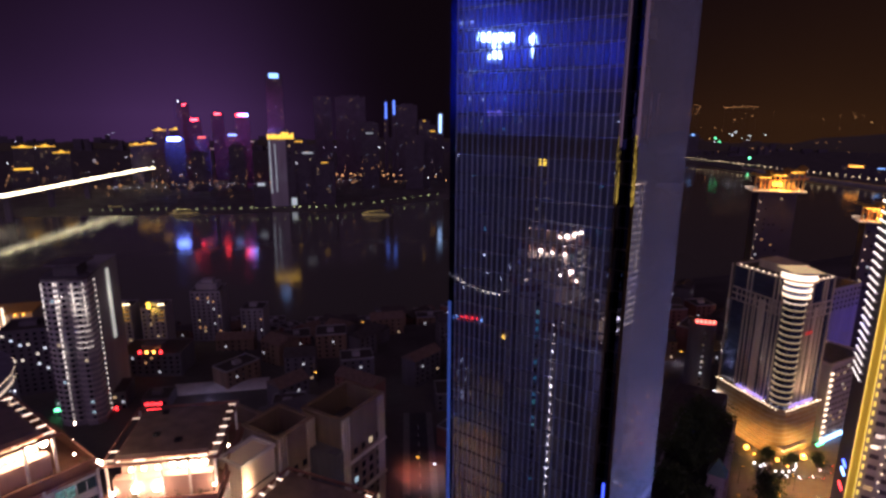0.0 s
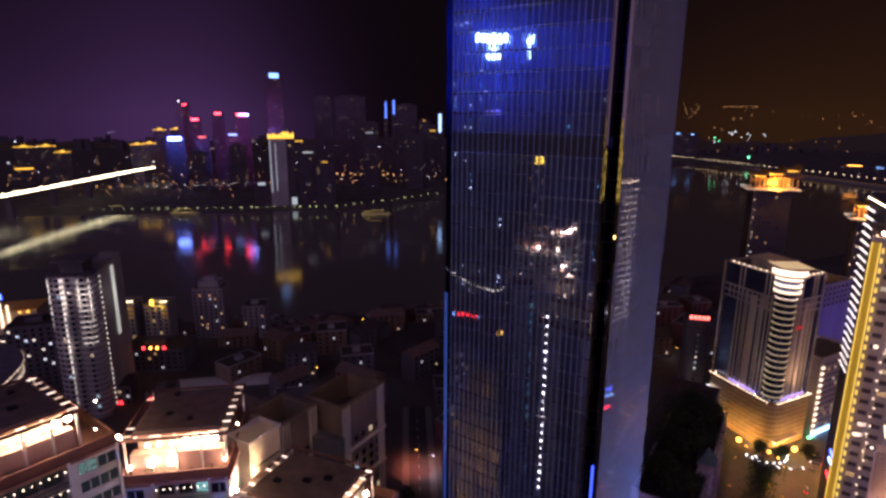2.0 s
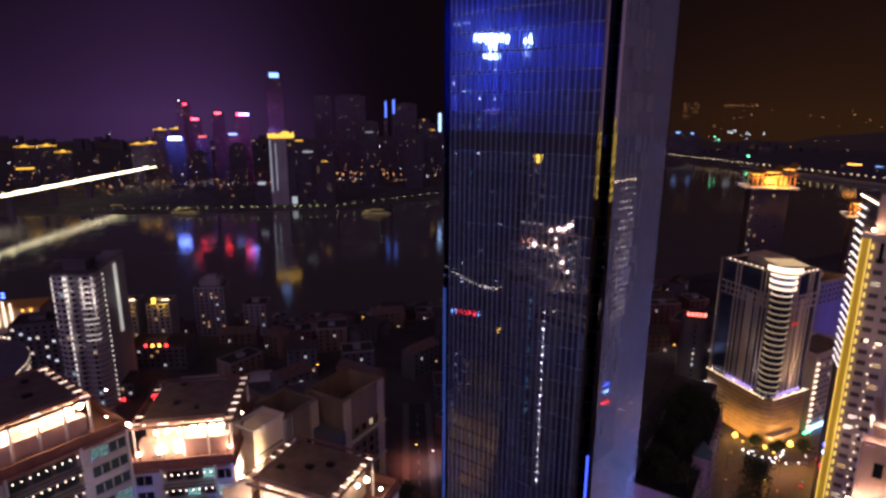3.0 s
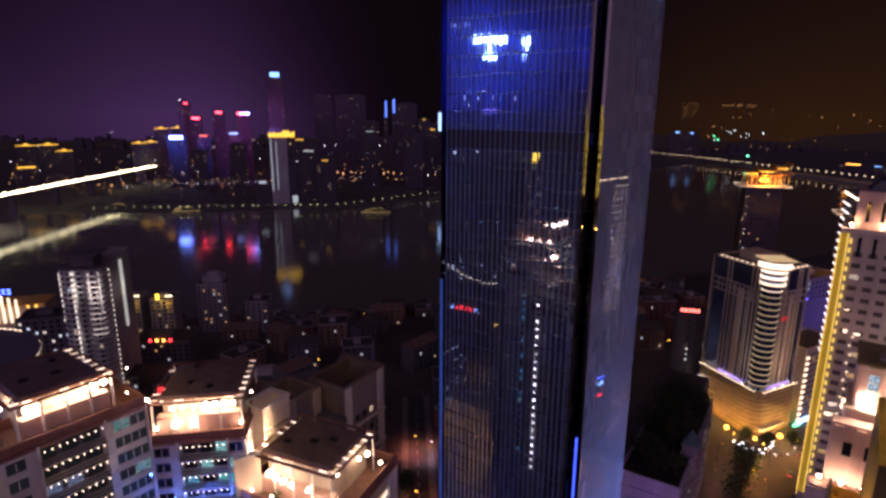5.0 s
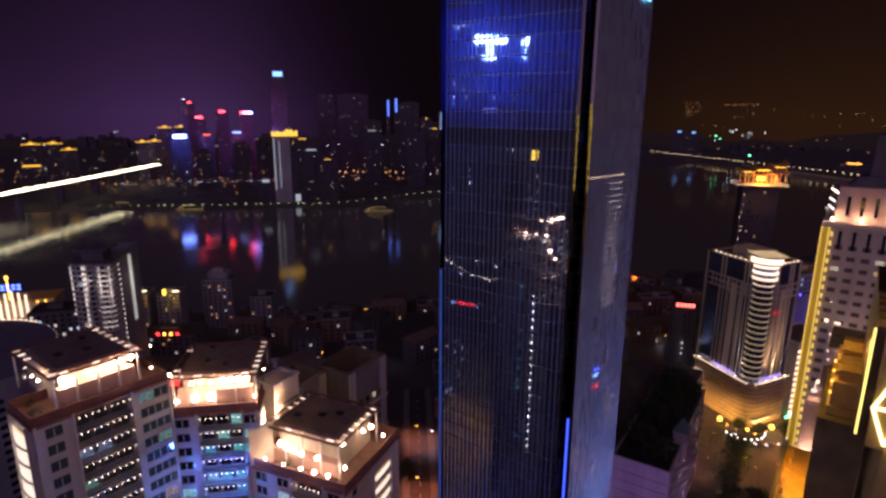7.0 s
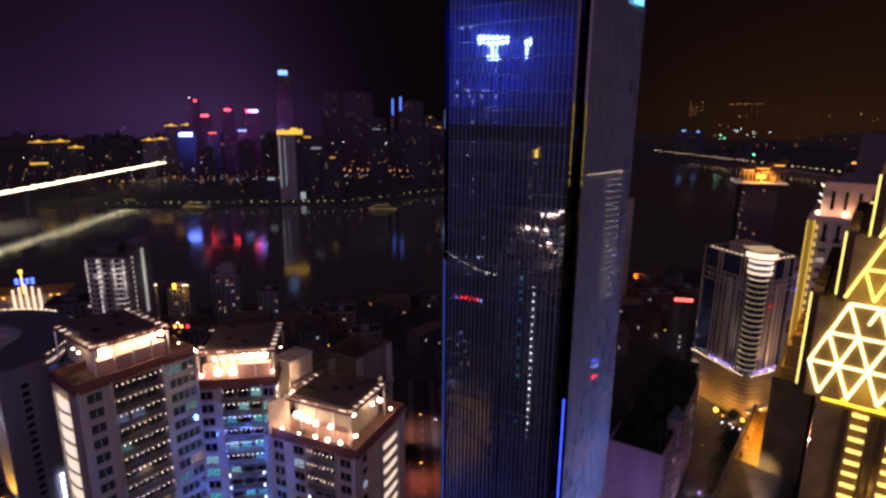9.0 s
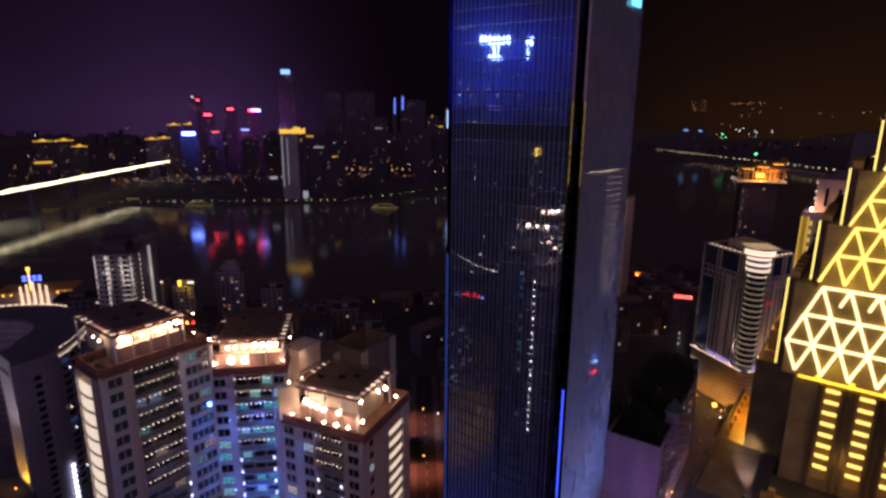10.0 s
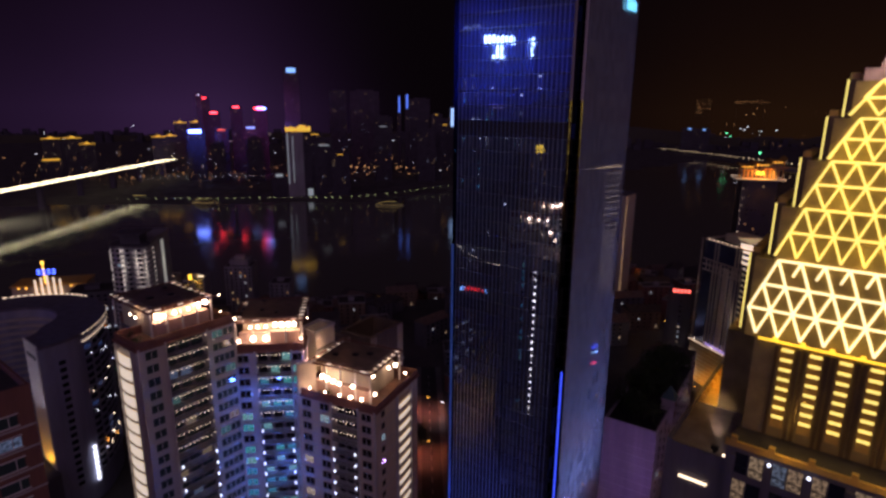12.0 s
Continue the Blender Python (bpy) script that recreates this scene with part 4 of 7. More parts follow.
        for i in range(5):
            part("cresting", Geo().box(x0 - 0.7, x0 + 0.2, 2 + i * 2.4, 3.2 + i * 2.4, z1 + 0.25, z1 + 0.95), "gold_roof", tier)
    part("lantern", Geo().prism([(mid - 3.4, 0.2), (mid + 3.4, 0.2), (mid + 3.4, 7), (mid - 3.4, 7)], 203.2, 204.6).prism([(mid - 2, 1.4), (mid + 2, 1.4), (mid + 2, 5.4), (mid - 2, 5.4)], 204.6, 213, 0.25), "pink_wall", t, "pale lit lantern and spire")
    # shaft with columns of glowing bars
    shaft = part("shaft", Geo().box(0.2, 2 * mid - 0.2, 0.5, 29, 120, 170.6), "shaft_panel", t, "dark shaft with glowing window bars")
    part("eave_line", Geo().box(0.6, 2 * mid - 0.6, 0.2, 0.45, 170.2, 170.5), "yellow", shaft, "thin yellow eave light")
    for i in range(5):
        x = 4.15 + i * 3.15
        part("channel", Geo().box(x - 0.75, x + 0.75, 0.36, 0.5, 158.2, 170.2), "gold_roof", shaft)
        for j in range(8):
            bar = piece("light_bar", 1.35, 0.34, 0.18, "neon", shaft, pose(x, 0.2, 159.6 + j * 1.37))
        for s in (-1, 1):
            part("pier", Geo().box(x + s * 1.2 - 0.22, x + s * 1.2 + 0.22, -0.05, 0.5, 157, 170), "bronze", shaft)
        part("finial", Geo().box(x - 1.85, x - 1.35, 0.0, 0.4, 170.3, 170.9), "yellow", shaft)
    # podium in front: glazed upper floors, gutter with lamps
    pod = part("podium", Geo().box(-0.6, 60, -4.2, 0.4, GROUND, 156.4), "dark_wall", t, "podium block with large windows")
    part("podium_deck", Geo().box(-0.4, 60, -4.0, 0.5, 156.4, 156.7), "roof", pod)
    part("gutter", Geo().box(-0.8, 60, -4.6, -4.1, 156.2, 157.0), "gold_roof", pod, "yellow-lit roof edge")
    for i in range(12):
        piece("pier", 0.9, 63, 0.5, "dark_wall", pod, pose(0.2 + i * 4.4, -4.6, 92))
        piece("gutter_post", 0.7, 0.7, 0.7, "gold_roof", pod, pose(0.2 + i * 4.4, -4.7, 157.0))
        for k in range(8):
            for j in range(2):
                wz = 152.4 - k * 4.1
                wo = piece("window", 1.6, 3.0, 0.12, "pane_podium", pod, pose(1.35 + i * 4.4 + j * 1.8, -4.28, wz))
                piece("transom", 1.6, 0.12, 0.2, "dark_metal", wo, pose(0, -0.06, 1.0))
    for i in (1, 2, 4):
        part("lamp", Geo().ball((0.2 + i * 4.4, -4.95, 155.4), 0.2), "cool_white", pod, "white lamp on a pier")
    # lower wing beyond, with two bright cornice lamps
    wing = part("low_wing", Geo().box(-8.6, -0.6, -3.0, 30, GROUND, 152.4), "dark_wall", t, "grey lower wing")
    part("wing_roof", Geo().box(-8.4, -0.8, -2.8, 12.3, 152.4, 152.7), "roof_concrete", wing, "grey concrete roof lit by a searchlight")
    part("parapet", Geo().box(-8.6, -8.2, -3.0, 30, 152.4, 153.5).box(-8.2, -0.6, -3.0, -2.6, 152.4, 153.1), "dark_wall", wing)
    part("orange_roof", Geo().box(-8.2, -5.2, 12.5, 29.8, 152.4, 152.8), "gold_roof", wing, "orange-lit roof strip")
    # gold light from the tiers is painted into the stair house's olive colour
    house = part("dark_stair_house", Geo().box(-5.2, -0.6, 12.3, 30, 152.4, 166.4), "gold_glow_tint", wing)
    # gold battlements on the stair house
    part("gold_plinth", Geo().box(-4.6, -1.0, 14.2, 29.4, 166.4, 167.3), "gold_roof", house)
    for i in range(4):
        y = 14.8 + i * 3.7
        part("battlement", Geo().box(-4.3, -1.2, y, y + 2.5, 167.3, 170.2).box(-3.9, -1.2, y + 0.4, y + 2.1, 170.2, 171.6), "gold_roof", house)
        part("battlement_lamp", Geo().ball((-4.4, y + 3.1, 167.5), 0.13, 8, 6), "gold_light", house, "small gold lamp")
    for i in range(6):
        piece("merlon", 0.9, 0.9, 0.5, "gold_roof", wing, pose(-7.9, 14 + i * 2.7, 152.8, 0, 0, -90))
    for z in (148.0, 143.4):
        part("cornice_light", Geo().box(-6.4, -2.6, -3.35, -3.05, z, z + 0.25), "strip", wing, "bright cornice lamp")
    for k in range(9):
        for i in range(3):
            piece("window", 1.7, 1.9, 0.14, "pane", wing, pose(-7.2 + i * 2.5, -3.1, 138.0 - k * 3.4))
    # rear wing with yellow-lit battlements
    rear = part("rear_wing", Geo().box(2, 20, 30, 62, GROUND, 149.0), "pink_wall", t, "rear wing with yellow-lit parapet")
    part("rear_roof", Geo().box(2.4, 19.6, 30.4, 61.6, 149.0, 149.3), "roof", rear)
    for i in range(11):
        piece("merlon", 1.5, 1.9, 1.0, "gold_roof", rear, pose(2.9, 31.5 + i * 2.9, 149.3, 0, 0, -90))
        piece("merlon_light", 1.0, 0.25, 0.3, "gold_light", rear, pose(3.9, 31.5 + i * 2.9, 149.5, 0, 0, -90))


# olive colour that holds the gold light falling from the pyramid's tubes
M["gold_glow_tint"] = surface("gold_glow_tinted_surface", (0.17, 0.13, 0.05), 0.85, 0.4, 0.35)
M["tier_panel"] = surface("olive_gold_panel", (0.50, 0.36, 0.10), 0.45, 0.5, 0.35, 0.1)
M["shaft_panel"] = surface("dark_olive_panel", (0.30, 0.22, 0.08), 0.5, 0.5, 0.35, 0.1)
M["pane_podium"] = window_glass("podium_window", 0.55, ((1.0, 0.72, 0.42), (0.9, 0.62, 0.36), (0.35, 0.45, 0.6)), 0.30)
pyramid_building()


def on_pyramid(u, v, z):
    a = radians(-36.0)
    return (40.7 + u * math.cos(a) - v * math.sin(a), 9.4 + u * math.sin(a) + v * math.cos(a), z - 0.9)


def searchlight():
    place = on_pyramid(-2.4, -1.8, 152.7)
    t = thing("searchlight", place, -36, "roof searchlight throwing a warm fan over a concrete roof", "floodlight")
    part("base", Geo().rod((0, 0, 0), (0, 0, 0.5), 0.25, 10).box(-0.5, 0.5, -0.25, 0.25, 0.5, 1.1), "dark_metal", t)
    part("lens", Geo().box(-0.42, 0.42, 0.26, 0.34, 0.55, 1.05), "bulb", t)
    part("side_lamp", Geo().ball((1.3, -0.4, 0.3), 0.16), "bulb", t)
    lamp("search_beam", on_pyramid(-2.4, -1.2, 153.6), (1.0, 0.74, 0.54), 10000, 0.10, on_pyramid(-4.4, 9.0, 153.0), 24, 0.9)
    lamp("orange_roof_light", on_pyramid(-6.6, 20, 156.5), (1.0, 0.50, 0.04), 900, 0.4)
    lamp("gold_roof_light", on_pyramid(1.0, 34, 161), (1.0, 0.66, 0.14), 420, 0.4)
    for v in (17.4, 25.0):
        lamp("gold_roof_light", on_pyramid(-5.8, v - 2, 172.4), (1.0, 0.64, 0.12), 420, 0.2)


searchlight()
lamp("pyramid_spill", (42.4, 1.0, 157.8), GOLD, 200, 0.5)
lamp("pyramid_spill", (51.0, -5.6, 157.8), GOLD, 200, 0.5)
for k, (z, v) in enumerate(((171.6, -1.8), (182.4, -1.6), (188.9, -1.5), (194.8, -1.4))):
    for u in (4.0, 10.4, 16.8)[: 3 if k < 2 else 2]:
        lamp("tier_flood", on_pyramid(u + (3.2 if k > 1 else 0), v, z), (1.0, 0.72, 0.10), 75 if k else 90, 0.25)
lamp("lantern_light", (47.5, 0.5, 205.5), (1.0, 0.8, 0.7), 900, 0.5)


# ---- the tall tower with yellow corner lines ----
def gold_edged_tower():
    t = thing("corner_lit_tower", (120.0, 141.5, GROUND), -36, "cream hotel tower with a yellow light line up its corner", "hotel")
    H = 166.0 - GROUND
    W, D = 30.0, 26.0
    part("wall", Geo().box(0, W, 0, D, 0, H), "stone", t)
    part("corner_bay", Geo().box(-0.7, 1.6, -0.7, 1.6, 0, H - 1), "stone", t)
    # the panel is no lamp: the lines' yellow wash is its own emission
    part("corner_light", Geo().box(-0.75, 1.15, -0.86, -0.72, 52, H - 1), "yellow_wash", t, "broad corner panel with its yellow light put in as glow")
    for x in (-0.8, 1.2):
        part("corner_light", Geo().box(x - 0.12, x + 0.12, -0.98, -0.74, 52, H - 1), "dash_gold", t, "yellow light line")
    for k in range(30):
        piece("corner_lamp", 0.5, 1.5, 0.16, "dash_gold", t, pose(2.0, -0.86, H - 4 - k * 2.9))
    for k in range(38):
        z = H - 8 - k * 3.5
        for i in range(7):
            piece("window", 2.2, 1.4, 0.14, "pane_hotel", t, pose(4.2 + i * 3.7, -0.08, z))
        if k % 2 == 0:
            piece("edge_bulb", 0.35, 0.4, 0.3, "gold_light", t, pose(-0.9, 0.6, z, 0, 0, -90))
    rnd = random.Random(23)
    for k in range(16):
        piece("room_light", rnd.uniform(0.7, 2.2), rnd.uniform(0.5, 1.1), 0.2, rnd.choice(("room_glow", "room_glow", "ring_mid")), t, pose(4.2 + rnd.randrange(7) * 3.7 + rnd.uniform(-0.5, 0.5), -0.16, H - 8 - rnd.randrange(2, 24) * 3.5 + rnd.uniform(-0.3, 0.5)))
    for k in range(24):
        piece("wall_lamp", 0.3, 0.35, 0.2, "strip_soft", t, pose(6.2 + 0.5 * (k % 2), -0.4, 42 + k * 2.9))
    up = part("upper_storey", Geo().box(2.0, W - 2, 2.0, D - 2, H, H + 11.5), "pink_wall", t, "floodlit upper storey with tall slit windows")
    part("ledge", Geo().ring([(-0.9, -0.9), (W + 0.9, -0.9), (W + 0.9, D + 0.9), (-0.9, D + 0.9)], H - 0.8, H + 0.5, 1.2), "cream", t)
    for i in range(7):
        piece("slit_window", 0.9, 6.0, 0.14, "pane_dark", up, pose(5.0 + i * 3.6, 1.9, H + 2.6))
        piece("slit_window", 0.9, 6.0, 0.14, "pane_dark", t, pose(4.2 + i * 3.7, -0.09, H - 9.5 + 1.4))
    part("dome", Geo().prism([(W / 2 - 11, D / 2 - 9), (W / 2 + 11, D / 2 - 9), (W / 2 + 11, D / 2 + 9), (W / 2 - 11, D / 2 + 9)], H + 11.5, H + 14.5, 0.75)
         .prism([(W / 2 - 6, D / 2 - 5), (W / 2 + 6, D / 2 - 5), (W / 2 + 6, D / 2 + 5), (W / 2 - 6, D / 2 + 5)], H + 14.5, H + 27, 0.9), "dark_wall", t)


def lamp_wing():
    """Rear wing of the corner-lit tower: each floor's ledge carries a row of white lamps."""
    t = thing("lamp_wing", (154.0, 187.5, GROUND), 65, "pale rear wing with rows of white lamps on every ledge", "hotel wing")
    part("wall", Geo().box(-18, 15, -22, 0, 0, 170 - GROUND), "dark_wall", t)
    part("coping", Geo().box(-18.4, 15.4, -22.4, 0.5, 170 - GROUND, 171 - GROUND), "dark_wall", t)
    row = Geo()
    for i in range(6):
        row.ball((1.4 + i * 2.3, 1.0, 0.7), 0.27, 6, 4)
    row = row.mesh("lamp_bar")
    for k in range(2, 23):
        led = part("ledge", MESHES.setdefault("wing_ledge", Geo().box(0.3, 14.6, 0, 1.2, 0, 0.35).mesh("ledge")), "paint", t, m=pose(0, 0, 171.5 - GROUND - k * 3.15))
        tagged(part("lamp_bar", row, "wing_lamp", led, "bar of small white lamps"), kind="stuff")
    top = Geo()
    for i in range(26):
        top.ball((-17 + i * 1.25, 0.7, 169.6 - GROUND), 0.24, 6, 4)
    tagged(part("cornice_lamps", top, "bulb", t, "row of small cornice lamps"), kind="stuff")
    part("blue_tube", Geo().box(15.05, 15.2, -0.5, -0.1, 92, 124), "blue", t, "blue light line on the edge")
    for i, (m, z) in enumerate((("blue", 66), ("sky_blue", 62.5), ("red", 56))):
        part("sign", bars(Geo(), 0, 5.5, z - GROUND, z - GROUND + 1.1, 0.4, 6, 20 + i, 0.3), m, t, "small glowing sign drawn as bars")
    lamp("blue_edge_light", along(154.0, 187.5, 65, 20, 3, 128), BLUE, 5000, 0.5, along(154.0, 187.5, 65, 12, 0, 120), 70)


M["pane_hotel"] = window_glass("hotel_window", 0.17, ((1.0, 0.70, 0.36), (1.0, 0.85, 0.6), (1.0, 0.6, 0.25)), 0.5, dark=(0.13, 0.11, 0.10))


def along(x, y, turn, u, v, z):
    a = radians(turn)
    return (x + u * math.cos(a) - v * math.sin(a), y + u * math.sin(a) + v * math.cos(a), z)


M["ring_mid"] = light("upper_ring_light", (1.0, 0.80, 0.54), 1.1)
M["room_glow"] = light("room_light", (1.0, 0.84, 0.66), 0.42)
M["yellow_wash"] = light("painted_yellow_wash", (1.0, 0.68, 0.05), 0.105)
M["dash_gold"] = light("gold_dash_lamp", (1.0, 0.72, 0.12), 0.7)
M["wing_lamp"] = light("white_ledge_lamp", (1.0, 0.92, 0.82), 1.9)
M["ring_bright"] = light("crown_ring_light", (1.0, 0.82, 0.60), 1.3)
gold_edged_tower()
lamp_wing()
for u in (1.5, 9, 17, 25):
    p = along(120.0, 141.5, -36, u, 0.4, 167.2)
    floodlight(p, -36, "warm floodlight on the tower ledge", 1.1 if u < 5 else 0.7)
    lamp("ledge_flood", (p[0], p[1], p[2] + 0.9), WARM, 420, 0.4)


for u, z in ((6, 96), (20, 100), (13, 128)):
    lamp("facade_wash", along(120.0, 141.5, -36, u, -9, z), (1.0, 0.66, 0.40), 900, 0.4, along(120.0, 141.5, -36, u, 0, z + 14), 110)


def pink_block():
    t = thing("pink_block", (88.3, 86.7, -1.9), -36, "pink stone block with floodlit stepped upper floors", "building")
    part("wall", Geo().box(0, 13, 0, 16, GROUND, 138.5), "pink_wall", t)
    up = part("upper_floor", Geo().box(1.0, 13, 1.6, 16, 138.5, 148.6), "pink_wall", t)
    part("roof_slab", Geo().box(0.6, 13.4, 1.2, 16.4, 148.6, 149.3), "gold_glow_tint", t, "flat roof with the pyramid's gold light put into its colour")
    part("roof_hatch", Geo().box(4.6, 7.6, 5.0, 8.6, 149.3, 149.9), "roof_concrete", t)
    part("ledge", Geo().box(-0.5, 13.5, -0.5, 1.8, 138.2, 138.9), "cream", t)
    part("low_stage", Geo().box(-1.8, 12, -3.4, 0, GROUND, 136.4), "pink_wall", t)
    part("low_terrace", Geo().box(-4.6, 11, -8.4, -3.4, GROUND, 122.0), "pink_wall", t)
    part("dark_roof", Geo().box(-4.0, 10.4, -7.8, -3.6, 122.0, 122.4), "deck", t)
    for i in range(3):
        # tall piers with windows between, on both stages
        x = 2.2 + i * 3.9
        piece("pier", 1.5, 9.9, 0.9, "pink_wall", up, pose(x, 0.85, 138.9))
        w = piece("window", 1.9, 3.6, 0.3, "pane_dark", up, pose(x + 1.95, 1.45, 143.2))
        piece("transom", 1.9, 0.14, 0.2, "cream", w, pose(0, -0.1, 1.8))
        piece("pier", 1.7, 13.4, 0.9, "pink_wall", t, pose(x - 2.6, -4.15, 122.4))
        piece("window", 1.6, 3.2, 0.3, "pane_dark", t, pose(x - 0.65, -3.5, 129.0))
        piece("pier_cap", 1.9, 0.5, 1.2, "cream", up, pose(x, 0.75, 148.0))
        piece("window", 1.5, 2.2, 0.2, "pane_hotel", t, pose(x - 4, -8.45, 116.0))
    part("handrail", Geo().rod((-4.5, -8.3, 123.2), (10.8, -8.3, 123.2), 0.06, 5).rod((-4.5, -8.3, 123.2), (-4.5, -3.5, 123.2), 0.06, 5), "paint", t)
    for k in range(5):
        part("side_lamp", Geo().ball((-0.35, 1.0 + k * 1.6, 138.0 - k * 0.2), 0.42, 8, 6), "ring_mid", t, "round lamp on the side wall")


pink_block()
for u, v, z, w in ((3.6, 0.1, 139.6, 1700), (8.2, 0.1, 139.6, 1800), (-2.4, -5.2, 123.0, 420), (1.6, -5.2, 123.0, 420), (5.4, -5.2, 123.0, 250)):
    p = along(88.3, 86.7, -36, u, v, z - 1.9)
    floodlight(p, -36, "glaring warm floodlight on the ledge", 1.2)
    lamp("ledge_flood", (p[0] - 0.4, p[1] - 0.5, p[2] + 0.9), (1.0, 0.70, 0.46), w, 0.4)


# ---- the hotel with the rounded corner ----
def corner_hotel():
    L, F, R = Vector((158.2, 297.2)), Vector((171.6, 260.0)), Vector((197.2, 273.0))
    t = thing("corner_hotel", (F.x, F.y, GROUND), 0, "cream-ribbed glass hotel tower with a rounded lit corner and gold-lit base", "hotel")
    H0, H1 = 51.0 - GROUND, 119.0 - GROUND
    l, r = L - F, R - F
    back = l + r
    foot = [(0, 0), tuple(r), tuple(back), tuple(l)]
    part("body", Geo().prism(foot, H0, H1), "hotel_glass", t, "dark blue glass body")
    part("roof", Geo().prism([tuple(Vector(p) * 0.96 + Vector((0.8, 0.8))) for p in foot], H1, H1 + 0.4), "roof", t)
    part("roof_rim", Geo().ring(foot, H1, H1 + 1.2, 0.6), "cream", t)

    def face(d):
        return pose(0, 0, 0, 0, 0, math.degrees(math.atan2(d.y, d.x)))

    for d, s, ribs, wide in ((l, 1, (8.5, 11, 13.4, 27.5, 30, 41.5), (19.5, 4.2)), (r, -1, (7, 9, 11, 20.5, 23, 28.5), (15.5, 2.6))):
        m = face(d) @ Matrix.Diagonal((1, s, 1, 1))
        n = d.length
        for x in ribs:
            part("rib", Geo().box(x - 0.32, x + 0.32, -0.05, 0.6, H0, H1 + 0.8), "stone", t, "cream rib", m)
        x, w = wide
        part("broad_rib", Geo().box(x - w / 2, x + w / 2, 0, 0.75, H0, H1 - 14), "stone", t, "broad floodlit rib", m)
        for x in (x - w / 2 - 2.0, x + w / 2 + 2.0, x - w / 2 - 3.4, x + w / 2 + 3.4):
            part("rib", Geo().box(x - 0.25, x + 0.25, 0, 0.55, H0, H1 - 13), "stone", t, m=m)
        grid = Geo()
        for z in (H1 - 19, H1 - 15.5, H1 - 12):
            grid.box(6, n, 0, 0.5, z - 0.35, z + 0.35)
        for i in range(int((n - 6) / 3.0)):
            grid.box(6 + i * 3.0, 6.5 + i * 3.0, 0, 0.45, H1 - 19, H1 - 12)
        part("lattice_band", grid, "stone", t, "cream lattice band", m)
        fl = Geo().box(6, n, 0.02, 0.1, 0, 0.25).mesh("floor_line")
        for k in range(20):
            part("floor_line", fl, "spandrel", t, m=m @ pose(0, 0, H0 + 2 + k * 3.3))
        for i in range(int((n - 6) / 3.6)):
            piece("cornice_lamp", 0.5, 0.7, 0.4, "strip_soft", t, m @ pose(7 + i * 3.6, 0.2, H1 + 0.9))
        # pod edge lamps
        for i in range(int((n + 4) / 2.2)):
            piece("podium_lamp", 0.45, 0.45, 0.45, "strip", t, m @ pose(0.8 + i * 2.2, 2.4, H0 + 0.02))
    # rounded corner bay with lit rings
    mid = (l.normalized() + r.normalized()).normalized()
    c = mid * 5.0
    arc = lambda rad, a0=0, a1=360, n=20: [(c.x + rad * math.cos(radians(a0 + (a1 - a0) * i / n)), c.y + rad * math.sin(radians(a0 + (a1 - a0) * i / n))) for i in range(n)]
    part("corner_bay", Geo().prism(arc(4.7), H0, H1 + 1.5), "hotel_glass", t, "rounded glass corner bay")
    for k in range(20):
        z = H0 + 2.5 + k * 3.4
        wide = 6.6 if k > 16 else 5.4
        lit = "ring_bright" if k > 17 else "ring_mid" if k > 15 else "ring_dim"
        part("ring_slab", Geo().prism(arc(wide), z, z + 0.5), "bronze", t)
        part("ring_lamp", Geo().ring(arc(wide - 0.25), z + 0.55, z + (1.7 if k > 16 else 0.8), 0.3), lit, t, "lit ring")
    part("crown", Geo().prism(arc(8.6), H1 + 1.5, H1 + 2.3).prism(arc(7.6), H1 + 2.3, H1 + 5.6).prism(arc(9.0), H1 + 5.6, H1 + 6.4), "stone", t, "drum crown")
    part("crown_lamp", Geo().ring(arc(7.9), H1 + 2.5, H1 + 3.6, 0.25), "ring_bright", t, "bright crown lamp")
    part("crown_lamp", Geo().ring(arc(7.9), H1 + 4.2, H1 + 5.3, 0.25), "ring_bright", t, "bright crown lamp")
    lat = Geo()
    for i in range(5):
        lat.box(c.x - 7 + i * 3.3, c.x - 6.4 + i * 3.3, c.y - 7.5, c.y + 7.5, H1 + 6.4, H1 + 6.8)
        lat.box(c.x - 7.5, c.x + 7.5, c.y - 7 + i * 3.3, c.y - 6.4 + i * 3.3, H1 + 6.4, H1 + 6.8)
    part("crown_grid", lat, "ring_dim", t, "lit lattice on the crown")
    part("penthouse", Geo().prism([tuple(Vector(p) * 0.5 + back * 0.28) for p in foot], H1, H1 + 5), "stone", t)
    # podium with a rounded corner and thin string courses, gold at its foot
    def rounded(scale, off):
        c0, c1, c2, c3 = (Vector(p) * scale - mid * off for p in foot)
        b0, a0 = c0 + (c3 - c0).normalized() * 11, c0 + (c1 - c0).normalized() * 11
        curve = [b0 * (1 - k) ** 2 + c0 * 2 * k * (1 - k) + a0 * k * k for k in (i / 10 for i in range(11))]
        return [tuple(p) for p in (*curve, c1, c2, c3)]

    part("podium", Geo().prism(rounded(1.08, 3.6), 0, H0), "bronze_stone", t, "stone podium lit gold from below")
    for k in range(9):
        part("podium_band", Geo().ring(rounded(1.09, 3.9), 2.6 + k * 2.7, 2.95 + k * 2.7, 0.8), "stone", t)
    part("podium_rim", Geo().ring(rounded(1.11, 4.4), H0 - 1.0, H0, 1.6), "bronze_stone", t)
    mirror = face(r)
    part("sign", bars(Geo(), 4, 24, H0 + 0.6, H0 + 2.6, -1.4, 10, 3), "violet", t, "violet sign lettering drawn as bars", mirror)
